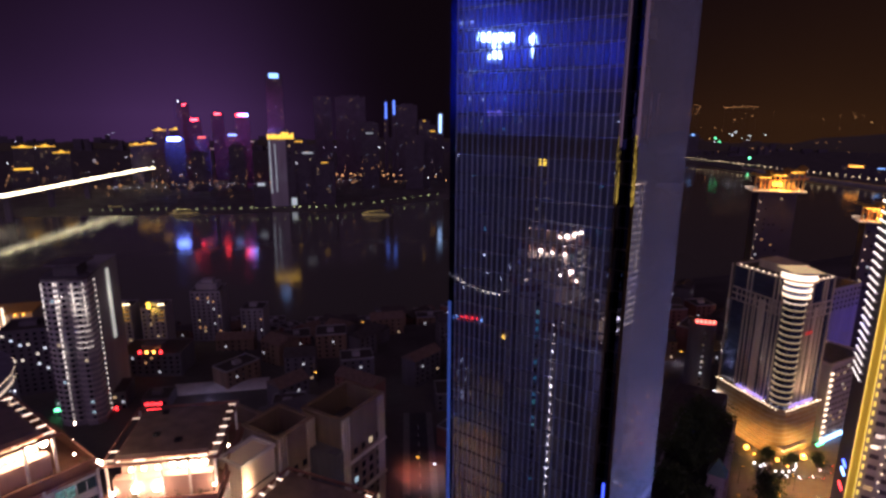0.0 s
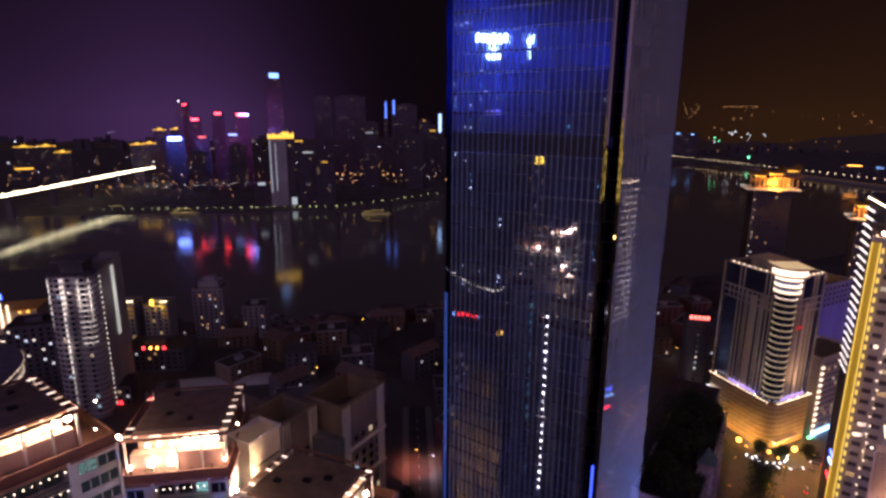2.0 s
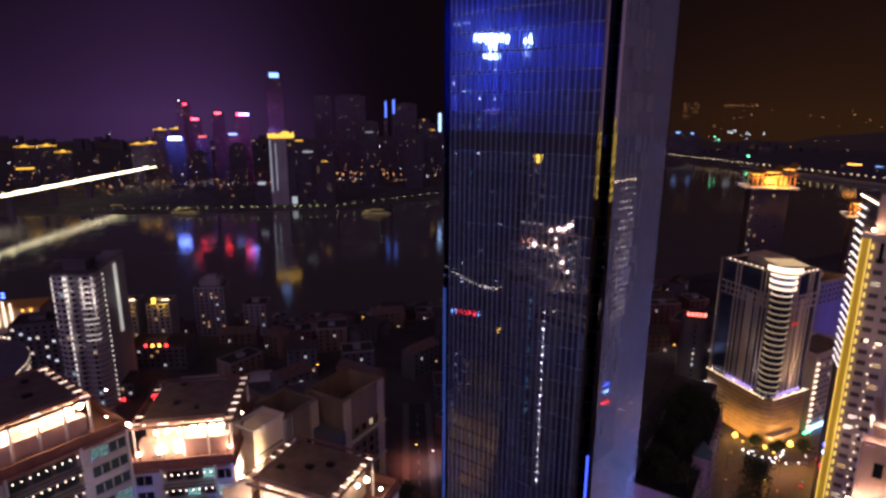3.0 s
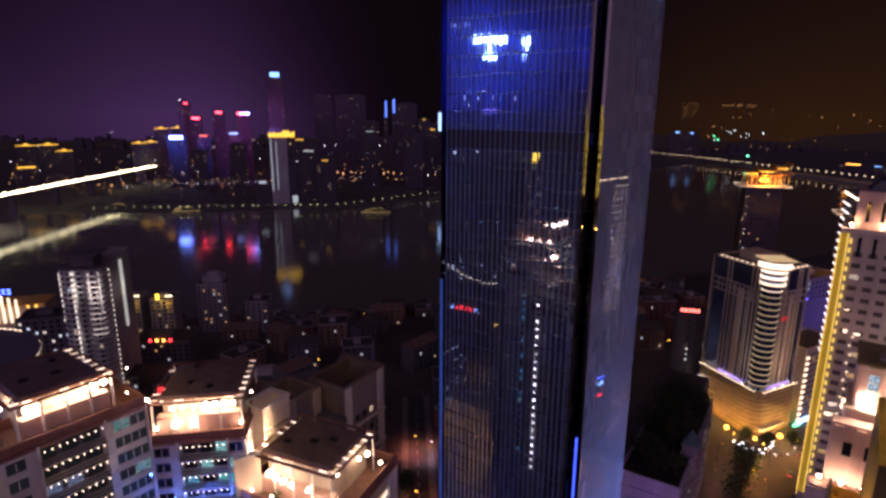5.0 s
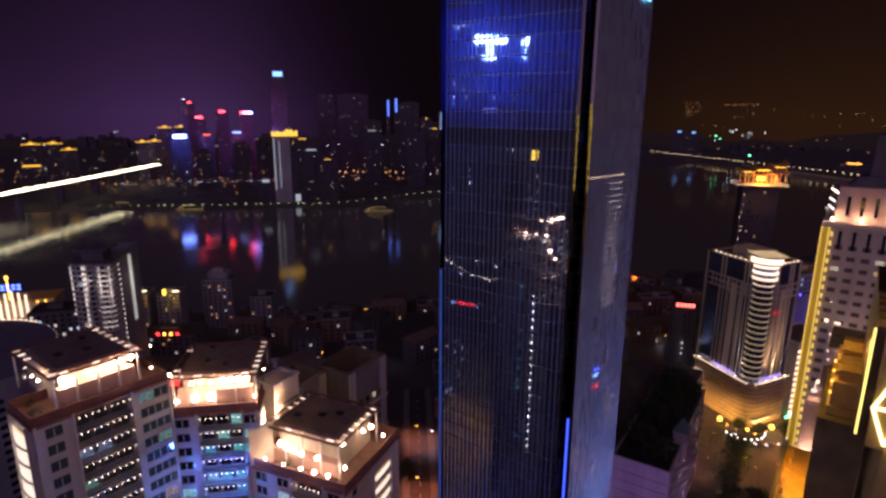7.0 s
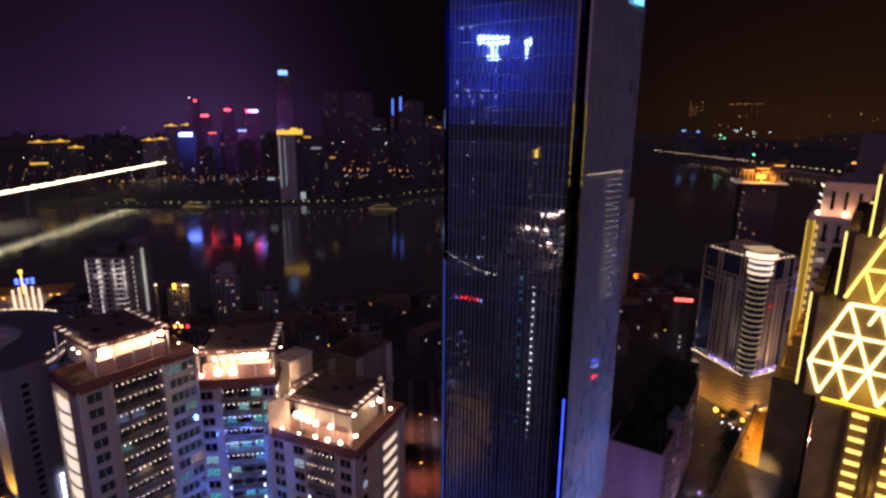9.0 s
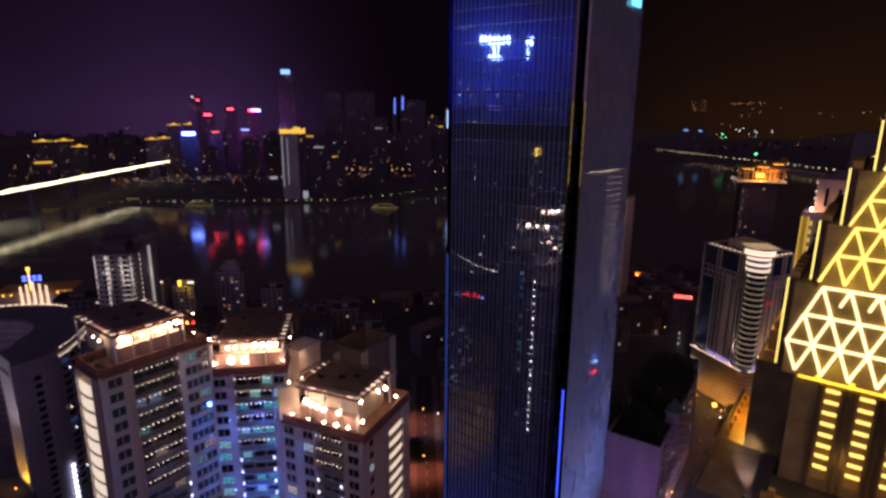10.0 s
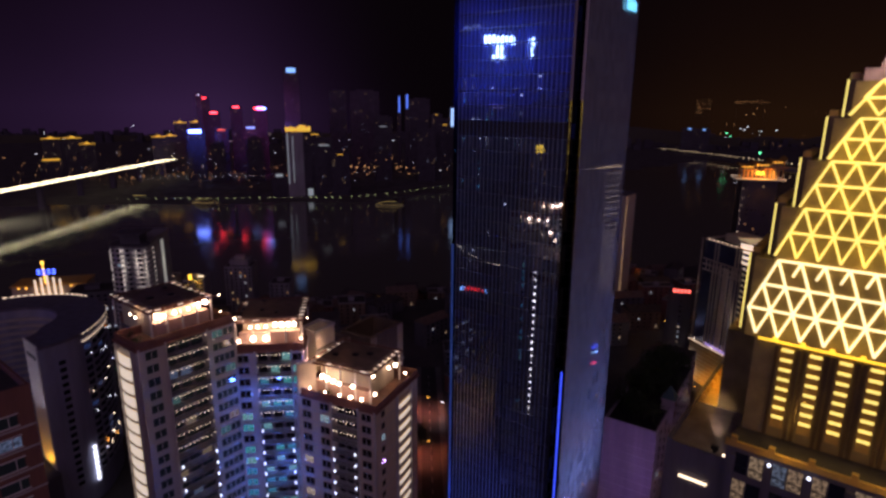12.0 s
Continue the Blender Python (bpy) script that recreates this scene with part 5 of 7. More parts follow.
    part("sign", bars(Geo(), 14, 32, H0 + 0.6, H0 + 2.2, -1.4, 10, 4), "violet", t, "violet sign lettering drawn as bars", face(-l) @ pose(-42, 0, 0))
    part("entrance_sign", Geo().box(-4.5, 0, -0.6, 0, 10, 19), "white_led", t, "white lit sign panel", face(-l) @ pose(-36, -3.4, 0))
    part("entrance_light", Geo().box(-9, 1, -1.2, 0, 5.5, 7), "bulb", t, "bright canopy light", face(-l) @ pose(-33, -3.8, 0))
    part("canopy_light", Geo().box(2, 16, -3.6, -2.4, 4, 5.0), "strip", t, "lit canopy", mirror)
    part("canopy", Geo().box(1, 20, -4.5, -0.5, 5.0, 5.8), "cream", t, m=mirror)
    red = bars(Geo(), 9, 15, H1 - 28, H1 - 26, -0.9, 4, 8)
    part("red_sign", red, "red_dim", t, "small red sign", mirror)
    return t, F, l, r, mid


M["red_dim"] = light("dim_red_sign", (1.0, 0.05, 0.04), 0.25)
M["ring_dim"] = light("bay_ring_light", (1.0, 0.80, 0.42), 0.30)
M["bronze_stone"] = surface("amber_stone", (0.40, 0.27, 0.12), 0.5, 0.3, 0.3)
hotel, hF, hl, hr, hmid = corner_hotel()
for d, u, z, w, tone, aim in ((hl, 20, 53.5, 360000, (0.95, 0.92, 0.98), 92), (hl, 8, 53.5, 18000, (1, 0.85, 0.65), 60), (hl, 36, 53.5, 18000, (0.9, 0.9, 1.0), 60), (hr, 8, 53.5, 22000, WARM, 60), (hr, 16, 53.5, 22000, WARM, 64), (hr, 25, 53.5, 16000, WARM, 60)):
    out = Vector((-d.y, d.x)).normalized()
    out = -out if out.dot(hmid) > 0 else out
    p = hF + d.normalized() * u
    floodlight((p.x + out.x * 3.4, p.y + out.y * 3.4, 52.6), 0, "facade floodlight on the hotel podium edge", 0.5)
    reach, low = (19.0, 40.0) if w > 60000 else (3.6, 53.6)
    lamp("facade_flood", (p.x + out.x * reach, p.y + out.y * reach, low), tone, w, 0.3, (p.x, p.y, 53 + aim * 0.4), 50)
for d, u, w in ((hl, 4, 2600), (hl, 24, 2600), (hl, 38, 1500), (hr, 6, 3400), (hr, 20, 4200)):
    out = Vector((-d.y, d.x)).normalized()
    out = -out if out.dot(hmid) > 0 else out
    p = hF + d.normalized() * u + out * 9.0
    floodlight((p.x, p.y, GROUND + 0.5), 0, "gold floodlight at the foot of the hotel", 1.0, "gold_light")
    lamp("foot_flood", (p.x - out.x * 0.8, p.y - out.y * 0.8, GROUND + 1.4), (1.0, 0.44, 0.08), w, 0.3, (p.x - out.x * 10, p.y - out.y * 10, GROUND + 4), 140)


def globe_lamp(x, y, size, watts):
    """Gold globe on a short post in the forecourt."""
    t = thing("globe_lamp", (x, y, GROUND), 0, "gold globe lamp on a short post in the hotel forecourt", "lamp", "forecourt globe lamps")
    part("post", Geo().rod((0, 0, 0), (0, 0, 1.6), 0.12, 8), "dark_metal", t)
    part("globe", Geo().ball((0, 0, 1.6 + size), size, 12, 8), "gold_light", t, "glowing gold globe")
    lamp("globe_light", (x, y, GROUND + 2.6 + size * 2), (1.0, 0.52, 0.14), watts, 0.3)


for x, y, size, watts in ((158.7, 263.5, 1.3, 4200), (184.0, 255.0, 1.3, 4600), (169.5, 253.0, 0.8, 900)):
    globe_lamp(x, y, size, watts)


def ring_lamp_post(x, y):
    t = thing("bollard_lamp", (x, y, GROUND), 0, "low white bollard lamp round the hotel forecourt", "lamp", "forecourt bollard lamps")
    part("post", Geo().rod((0, 0, 0), (0, 0, 0.9), 0.1, 6), "dark_metal", t)
    part("lens", Geo().ball((0, 0, 1.2), 0.42, 8, 6), "white_led", t, "bright white lens")


for i in range(9):
    a = radians(196 + i * 18)
    ring_lamp_post(168 + 11 * math.cos(a), 255 + 10.5 * math.sin(a))


def annex():
    t = thing("hotel_annex", (201, 276, GROUND - 4), 29, "cream side wing of the hotel with rows of lit windows", "building")
    part("wall", Geo().box(0, 34, -4, 16, 0, 50), "stone", t)
    part("coping", Geo().ring([(-0.4, -4.4), (34.4, -4.4), (34.4, 16.4), (-0.4, 16.4)], 50, 51.2, 1.0), "cream", t)
    part("roof", Geo().box(0.6, 33.4, -3.4, 15.4, 50, 50.3), "roof", t)
    for k in range(13):
        for i in range(9):
            piece("window", 1.5, 1.6, 0.14, "pane_hotel", t, pose(5 + i * 3.2, -4.1, 4 + k * 3.5))
        piece("balcony_lamp", 2.4, 0.7, 0.6, "strip_soft", t, pose(1.6, -4.7, 3 + k * 3.5))
    part("base_sign", Geo().box(2, 22, -5.2, -4.2, 4.6, 6.0), "sky_blue", t, "long pale blue shop sign")
    part("base_sign", Geo().box(-3, 3, -5.4, -4.4, 3.6, 4.6), "green", t, "small green shop sign")


annex()


M["red_hot"] = light("hot_red_sign", (1.0, 0.14, 0.10), 4.0)


def red_sign_block():
    t = thing("office_block", (149, 323, -8), -14, "dark round-fronted block with five red sign characters on top", "building")
    ring = [(8 + 8 * math.cos(radians(a)), 8 + 8 * math.sin(radians(a))) for a in range(0, 360, 18)]
    part("wall", Geo().prism(ring, 0, 82), "dark_wall", t)
    part("roof", Geo().prism(ring, 82, 83, 0.9), "roof", t)
    for i in range(5):
        x = 2.2 + i * 2.4
        g = Geo().box(x, x + 1.5, -0.4, 0.1, 85.0, 85.4).box(x, x + 1.5, -0.4, 0.1, 83.4, 83.8).box(x + 0.55, x + 0.95, -0.4, 0.1, 83.8, 85.0)
        part("sign_character", g.box(x, x + 0.3, -0.4, 0.1, 83.8, 84.6).box(x + 1.2, x + 1.5, -0.4, 0.1, 84.0, 85.0), "red_hot", t, "red glowing sign character as plain bars")
    part("sign_rail", Geo().box(1.8, 14.4, -0.2, 0.1, 82.8, 83.1), "dark_metal", t)
    for k in range(20):
        piece("window", 1.2, 1.4, 0.2, "pane_dark", t, pose(8, -0.1, 4 + k * 3.8))
    c = thing("office_block", (103, 236, -2), 56, "long dark block with a rounded end beyond the street", "building")
    part("wall", Geo().box(0, 62, -18, 8, -8, 52).prism([(0 + 13 * math.cos(radians(a)), -5 + 13 * math.sin(radians(a))) for a in range(90, 271, 15)], -8, 52), "dark_wall", c)
    part("roof", Geo().box(0, 62, -17.4, 7.4, 52, 52.4), "roof", c)
    for k in range(8):
        for i in range(10):
            piece("window", 2.2, 1.8, 0.14, "pane_dark", c, pose(4 + i * 5.6, -18.1, 4 + k * 6))


red_sign_block()


def turret_house():
    t = thing("turret_house", (84, 150.5, GROUND), 58, "mauve old-style block with a corner turret under a green tent roof", "building")
    H = 69.0 - GROUND
    part("wall", Geo().box(0, 78, 0, 22, 0, H - 2), "violet_wall", t)
    part("parapet", Geo().ring([(0, 0), (78, 0), (78, 22), (0, 22)], H - 2, H, 0.7), "violet_wall", t)
    part("roof", Geo().box(0.7, 77.3, 0.7, 21.3, H - 2, H - 1.6), "louvre", t)
    for k in range(8):
        part("cornice", Geo().box(-0.35, 78.3, -0.35, 0.2, H - 6 - k * 4.2, H - 5.6 - k * 4.2), "violet_wall", t)
        part("cornice", Geo().box(-0.35, 0.1, -0.35, 22, H - 6 - k * 4.2, H - 5.6 - k * 4.2), "violet_wall", t)
        for i in range(0, 16, 2):
            piece("window", 1.7, 2.1, 0.14, "pane_dark", t, pose(9 + i * 4.4, -0.08, H - 5.2 - k * 4.2))
    # turret
    part("turret", Geo().box(24, 29.5, -1.6, 4, H - 8, H + 3.4), "violet_wall", t, "pale turret with red panels")
    part("turret_panel", Geo().box(25, 28.5, -1.75, -1.6, H - 4.6, H - 1.8), "red_paint", t)
    part("turret_panel", Geo().box(25, 28.5, -1.75, -1.6, H + 0.4, H + 2.6), "red_paint", t)
    part("turret_cornice", Geo().box(23.5, 30, -2.1, 4.5, H - 0.8, H - 0.2).box(23.5, 30, -2.1, 4.5, H + 3.4, H + 4.0), "violet_wall", t)
    part("tent_roof", Geo().prism([(23.6, -2), (29.9, -2), (29.9, 4.4), (23.6, 4.4)], H + 4.0, H + 9.5, 0.06), "green_roof", t, "green tent roof")


M["green_roof"] = surface("green_copper", (0.08, 0.17, 0.17), 0.5, 0.6, 0.3)
turret_house()
for x, y, z, w, c in ((52, 134, 44, 4000, (0.55, 0.32, 1.0)), (72, 126, 40, 4600, (0.55, 0.32, 1.0)), (112, 176, 34, 3000, (0.9, 0.6, 0.9))):
    street_lamp(x, y, 60, "violet", c, 0, GROUND)
    lamp("violet_lamp", (x, y, z), c, w, 0.5)


for x, y, w in ((95, 158, 1500), (101, 171, 2600), (88, 143, 900), (166, 236, 7500), (188, 230, 7500), (150, 214, 4500), (207, 252, 6000)):
    street_lamp(x, y, 150, "gold_light", AMBER, w)


def pavilion_tower(name, x, y, top, turn, w, label):
    """A dark tower with a gold-lit temple roof on top."""
    t = thing("pavilion_tower", (x, y, 0), turn, label, "tower", "gold-roofed towers")
    g0 = ground_z(x, y) - 2
    part("shaft", Geo().box(-w * 0.36, w * 0.36, -w * 0.25, w * 0.25, g0, top - 1.2), "far_wall", t)
    part("rim_light", Geo().ring([(-w * 0.5, -w * 0.34), (w * 0.5, -w * 0.34), (w * 0.5, w * 0.34), (-w * 0.5, w * 0.34)], top - 0.1, top + 0.12, 0.12), "ring_mid", t, "thin white rim light")
    part("deck", Geo().box(-w / 2, w / 2, -w * 0.32, w * 0.32, top - 1.2, top - 0.05), "stone", t)
    for i in range(11):
        cx = -w * 0.44 + i * w * 0.088
        tall = w * (0.27 + 0.13 * i / 10)
        part("column", Geo().rod((cx, -w * 0.24, top), (cx, -w * 0.24, top + tall), 0.5, 8), "orange_lit", t)
        part("tie_beam", Geo().box(cx, cx + w * 0.088, -w * 0.25, -w * 0.235, top + tall * 0.62, top + tall * 0.70), "orange_lit", t)
    for cx, k, lift in ((-w * 0.27, 0.30, 0.27), (w * 0.03, 0.34, 0.32), (w * 0.32, 0.27, 0.39)):
        z = top + w * lift
        sweep = Geo()
        half, dep = w * k * 0.62, w * 0.27
        n = 10
        for j in range(n):
            a, b = -1 + 2 * j / n, -1 + 2 * (j + 1) / n
            za, zb = (z + 0.09 * w * max(0.0, s) ** 3 + 0.03 * w * max(0.0, -s) ** 3 for s in (a, b))
            for s in (-1, 1):
                sweep.add([(cx + a * half, s * dep, za), (cx + b * half, s * dep, zb), (cx + b * half * 0.9, 0, zb + 0.045 * w), (cx + a * half * 0.9, 0, za + 0.045 * w)], [(0, 1, 2, 3) if s < 0 else (3, 2, 1, 0)])
                sweep.add([(cx + a * half, s * dep, za - 0.5), (cx + b * half, s * dep, zb - 0.5), (cx + b * half, s * dep, zb), (cx + a * half, s * dep, za)], [(0, 1, 2, 3) if s < 0 else (3, 2, 1, 0)])
        part("swept_roof", sweep, "gold_roof", t, "gold tiled roof with upturned eaves")
        part("eave_light", Geo().box(cx - half * 0.7, cx + half * 0.5, -dep - 0.3, -dep - 0.1, z - 0.5, z - 0.2), "gold_light", t, "gold eave light")
    part("inner_hall", Geo().box(-w * 0.32, w * 0.36, -w * 0.10, w * 0.12, top, top + w * 0.2), "dark_wall", t)
    part("hall_light", Geo().box(-w * 0.08, w * 0.08, -w * 0.13, -w * 0.11, top + w * 0.09, top + w * 0.15), "yellow_bright", t, "yellow lit hall front")
    rnd = random.Random(5)
    for k in range(9):
        piece("stair_window", 0.5, 0.7, 0.2, "strip_soft", t, pose(-w * 0.36 + rnd.uniform(0, 2.4), -w * 0.25 - 0.1, top - 6 - k * 7.5 - rnd.uniform(0, 6)))
    for k in range(22):
        piece("window", 1.5, 1.5, 0.14, "pane_far", t, pose(-w * 0.28 + rnd.randint(0, 6) * w * 0.09, -w * 0.25 - 0.08, top - 8 - rnd.randint(0, 20) * 4.6))
    lamp("pavilion_light", along(x, y, turn, 0, -w * 0.36, top + 4), (1.0, 0.42, 0.05), 22000, 0.8)
    lamp("pavilion_light", along(x, y, turn, w * 0.3, -w * 0.1, top + 4), (1.0, 0.42, 0.05), 10000, 0.8)


M["far_wall"] = surface("far_tower_cladding", (0.05, 0.042, 0.055), 0.7, 0.05, 0.3)
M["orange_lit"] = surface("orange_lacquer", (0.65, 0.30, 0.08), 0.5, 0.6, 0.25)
M["yellow_bright"] = light("yellow_hall_light", (1.0, 0.62, 0.05), 3)
pavilion_tower("pavilion_tower", 287, 496, 137, -14, 42, "dark tower topped by an orange-lit pavilion with swept roofs")
pavilion_tower("pavilion_tower", 277, 352, 135.5, -24, 30, "dark tower topped by a yellow-lit temple roof")


def side_tower():
    t = thing("balcony_tower", (150, 446, -3), 54, "pale tower of flats with a lit stack of balconies", "apartment tower")
    part("wall", Geo().box(-4, 20, 0, 26, -20, 128.0), "stone", t)
    part("cap", Geo().box(-4.6, 20.6, -0.6, 26.6, 128.0, 129.2), "dark_wall", t)
    for k in range(34):
        z = 124 - k * 3.4
        b = piece("balcony", 3.6, 0.9, 1.2, "cream", t, pose(-3.2 + 0.9, -1.2, z))
        piece("balcony_light", 2.4, 0.25, 0.2, "dim_strip", b, pose(0, 0.9, 1.9))
        piece("balcony", 3.6, 0.9, 1.2, "cream", t, pose(-4, 3.0, z, 0, 0, -90))


M["dim_strip"] = light("dim_warm_strip", (1.0, 0.70, 0.35), 1.4)
side_tower()


def truss():
    """Orange-lit steel arch of a bridge head by the water."""
    t = thing("truss_bridge", (228, 690, -17), -62, "orange-lit steel truss bridge near the river bank", "bridge")
    n = 10
    g = Geo()
    for s in (-4, 4):
        for i in range(n):
            x0, x1 = i * 9, (i + 1) * 9
            h0, h1 = (5 + 9 * math.sin(math.pi * x / (9 * n)) for x in (x0, x1))
            g.rod((x0, s, h0), (x1, s, h1), 0.5, 5).rod((x0, s, 0), (x1, s, 0), 0.5, 5)
            g.rod((x0, s, 0), (x1, s, h1), 0.3, 5).rod((x1, s, 0), (x1, s, h1), 0.3, 5)
    part("truss", g, "orange_steel", t)
    part("deck", Geo().box(0, 90, -4.5, 4.5, -1.2, 0), "kerb", t)
    for x in (0, 45, 90):
        part("pier", Geo().box(x - 1.5, x + 1.5, -4, 4, -45, -1.2), "grey_wall", t)
    for x in (10, 35, 70, 90):
        part("deck_lamp", Geo().box(x - 2.5, x + 2.5, -4.9, -4.4, 0.3, 1.0), "gold_light", t, "gold lamp along the deck")
    lamp("truss_light", along(228, 690, -62, 25, -10, -9), (1.0, 0.4, 0.06), 30000, 1.0)
    lamp("truss_light", along(228, 690, -62, 75, -10, -11), (1.0, 0.4, 0.06), 30000, 1.0)


truss()

# ---- the round courtyard building and its neighbours ----
def round_building():
    cx, cy, top = -203.0, 168.0, 104.0
    t = thing("round_building", (cx, cy, GROUND), 0, "large horseshoe-shaped building with an open court and lit roof rim", "building")
    H = top - GROUND
    A0, A1, step = -36, 234, 5
    angles = list(range(A0, A1 + 1, step))

    def outer(a):
        return 42.8 - 3.4 * smooth((a + 20) / 36)

    def inner(a):
        return 21 + 7 * smooth((-4 - a) / 32)

    def pt(rad, a, z):
        return (rad * math.cos(radians(a)), rad * math.sin(radians(a)), z)

    def band(geo, rad, add, a, b, z0, z1, outward=True):
        q = [pt(rad(a) + add, a, z0), pt(rad(b) + add, b, z0), pt(rad(b) + add, b, z1), pt(rad(a) + add, a, z1)]
        return geo.add(q, [(0, 1, 2, 3) if outward else (3, 2, 1, 0)])

    g = Geo()
    for a in angles[:-1]:
        b = a + step
        band(g, outer, 0, a, b, 0, H)
        band(g, inner, 0, a, b, 0, H, False)
    for a in (A0, A1):
        g.add([pt(inner(a), a, 0), pt(outer(a), a, 0), pt(outer(a), a, H), pt(inner(a), a, H)], [(0, 1, 2, 3)])
    part("wall", g, "cool_render", t)
    roof = Geo()
    for a in angles[:-1]:
        b = a + step
        roof.add([pt(outer(a) + 0.8, a, H), pt(outer(b) + 0.8, b, H), pt(inner(b) - 0.5, b, H), pt(inner(a) - 0.5, a, H)], [(0, 1, 2, 3)])
        band(roof, outer, 0.8, a, b, H - 1.2, H)
        band(roof, inner, -0.5, a, b, H - 1.2, H, False)
    part("roof", roof, "ring_roof", t, "broad dark horseshoe-shaped roof")
    for k in range(18):
        led, inn = Geo(), Geo()
        z = H - 9.5 - k * 3.4
        for a in angles[:-1]:
            b = a + step
            if a >= -14:
                band(led, outer, 0.9, a, b, z, z + 0.9)
                led.add([pt(outer(a) + 0.9, a, z + 0.9), pt(outer(b) + 0.9, b, z + 0.9), pt(outer(b), b, z + 0.9), pt(outer(a), a, z + 0.9)], [(0, 1, 2, 3)])
            band(inn, inner, -0.8, a, b, z + 3, z + 4.3, False)
            inn.add([pt(inner(a) - 0.8, a, z + 4.3), pt(inner(b) - 0.8, b, z + 4.3), pt(inner(b), b, z + 4.3), pt(inner(a), a, z + 4.3)], [(3, 2, 1, 0)])
        part("balcony_ledge", led, "cool_render", t)
        part("court_ledge", inn, "paint", t, "pale gallery round the court")
        # dark glass behind the ledges, windows in the plain bay
        for i in range(5):
            a = -9 + i * 8
            piece("glass_band", 4.6, 2.2, 0.1, "pane_cool_few", t, Matrix.Translation(pt(outer(a) + 0.12, a, z + 1.0)) @ Matrix.Rotation(radians(a + 90), 4, "Z"))
        m = Matrix.Rotation(radians(-28 + 90), 4, "Z")
        base = Vector(pt(outer(-28) + 0.05, -28, z - 1.0))
        piece("window", 2.6, 1.8, 0.16, "pane_dark", t, Matrix.Translation(base) @ m @ pose(2.2, 0, 0))
        piece("slot", 0.5, 1.0, 0.1, "dark_metal", t, Matrix.Translation(pt(outer(A0) - 2.4, A0, H - 13 - k * 2.4)) @ Matrix.Rotation(radians(A0), 4, "Z") @ pose(0, -0.12, 0))
    for a in range(-12, 52, 4):
        q = Geo()
        band(q, outer, 1.0, a, a + 2.6, H - 0.55, H - 0.3)
        part("rim_lamp", q, "strip_soft", t, "lamp on the roof rim")
        if a < 40:
            for j in range(2):
                q = Geo()
                band(q, outer, 0.6, a + j * 2, a + j * 2 + 0.8, H - 4.4, H - 3.7)
                part("arcade_lamp", q, "strip_soft", t, "lamp in the top arcade")
    for a in range(70, 130, 4):
        q = Geo()
        band(q, outer, 1.0, a, a + 2.8, H + 0.05, H + 0.5, False)
        part("rim_lamp", q, "strip_soft", t, "lamp on the roof rim")
    rnd = random.Random(11)
    for k in range(15):
        a = rnd.uniform(-12, 30)
        z = H - 8 - rnd.randint(0, 15) * 3.4
        piece("window", 0.28, 0.4, 0.3, "white_led" if k % 3 else "bulb", t, Matrix.Translation(pt(outer(a) + 1.0, a, z)) @ Matrix.Rotation(radians(a + 90), 4, "Z"))
    end = Matrix.Rotation(radians(A0), 4, "Z")
    part("white_end", Geo().box(inner(A0) - 0.2, outer(A0) + 0.3, -0.35, -0.02, 24, H + 0.6), "white", t, "white end wall glowing orange low down", end)
    part("podium", Geo().box(inner(A0) - 4, outer(A0) + 4, -9, -0.05, 0, 24), "dark_wall", t, "dark lower storeys", end)
    part("lettering", bars(Geo(), inner(A0) + 2, outer(A0) - 2, H - 6.5, H - 4.4, -0.36, 6, 2), "dark_metal", t, "dark wall lettering drawn as bars", end)
    m = Matrix.Rotation(radians(-15 + 90), 4, "Z")
    base = Matrix.Translation(pt(outer(-15) + 1.2, -15, 0)) @ m
    for k in range(7):
        piece("sign_block", 1.3, 1.3, 0.4, "white_led", t, base @ pose(0, 0, 10 + k * 2.6))
    for k in range(5):
        q = Geo().rod((0, -0.6, 0), (0, -0.6, 2.0), 0.13, 6, 0.05)
        part("hanging_lamp", q, "bulb" if k % 3 else "orange", t, "small hanging lamp", Matrix.Translation(pt(outer(-4 + 5 * k) + 1.0, -4 + 5 * k, 24 - (k % 2) * 3)) @ Matrix.Rotation(radians(86 + 5 * k), 4, "Z"))
    e = radians(A0)
    ex, ey = math.cos(e), math.sin(e)
    lx, ly = cx + 36 * ex + 4 * ey, cy + 36 * ey - 4 * ex
    floodlight((lx, ly, GROUND + 24.3), 0, "orange floodlight on the dark lower roof", 0.8, "orange")
    lamp("wall_wash", (lx + 16 * ey, ly - 16 * ex, GROUND + 48), (0.9, 0.85, 1.0), 5200, 0.5, (lx, ly, GROUND + 62), 70)
    lamp("wall_flood", (lx, ly, GROUND + 25), (1.0, 0.46, 0.03), 5000, 0.4, (lx - 4 * ey, ly + 4 * ex, GROUND + 36), 130)


M["cool_render"] = surface("blue_grey_render", (0.34, 0.35, 0.47), 0.75, 0.2, 0.25, streak=True)
M["ring_roof"] = surface("violet_grey_roofing", (0.17, 0.15, 0.20), 0.7, 0.3, 0.3)
M["pane_cool_few"] = window_glass("blue_window", 0.12, ((0.2, 0.35, 1.0), (0.4, 0.5, 1.0)), 0.12, dark=(0.03, 0.035, 0.06))
round_building()


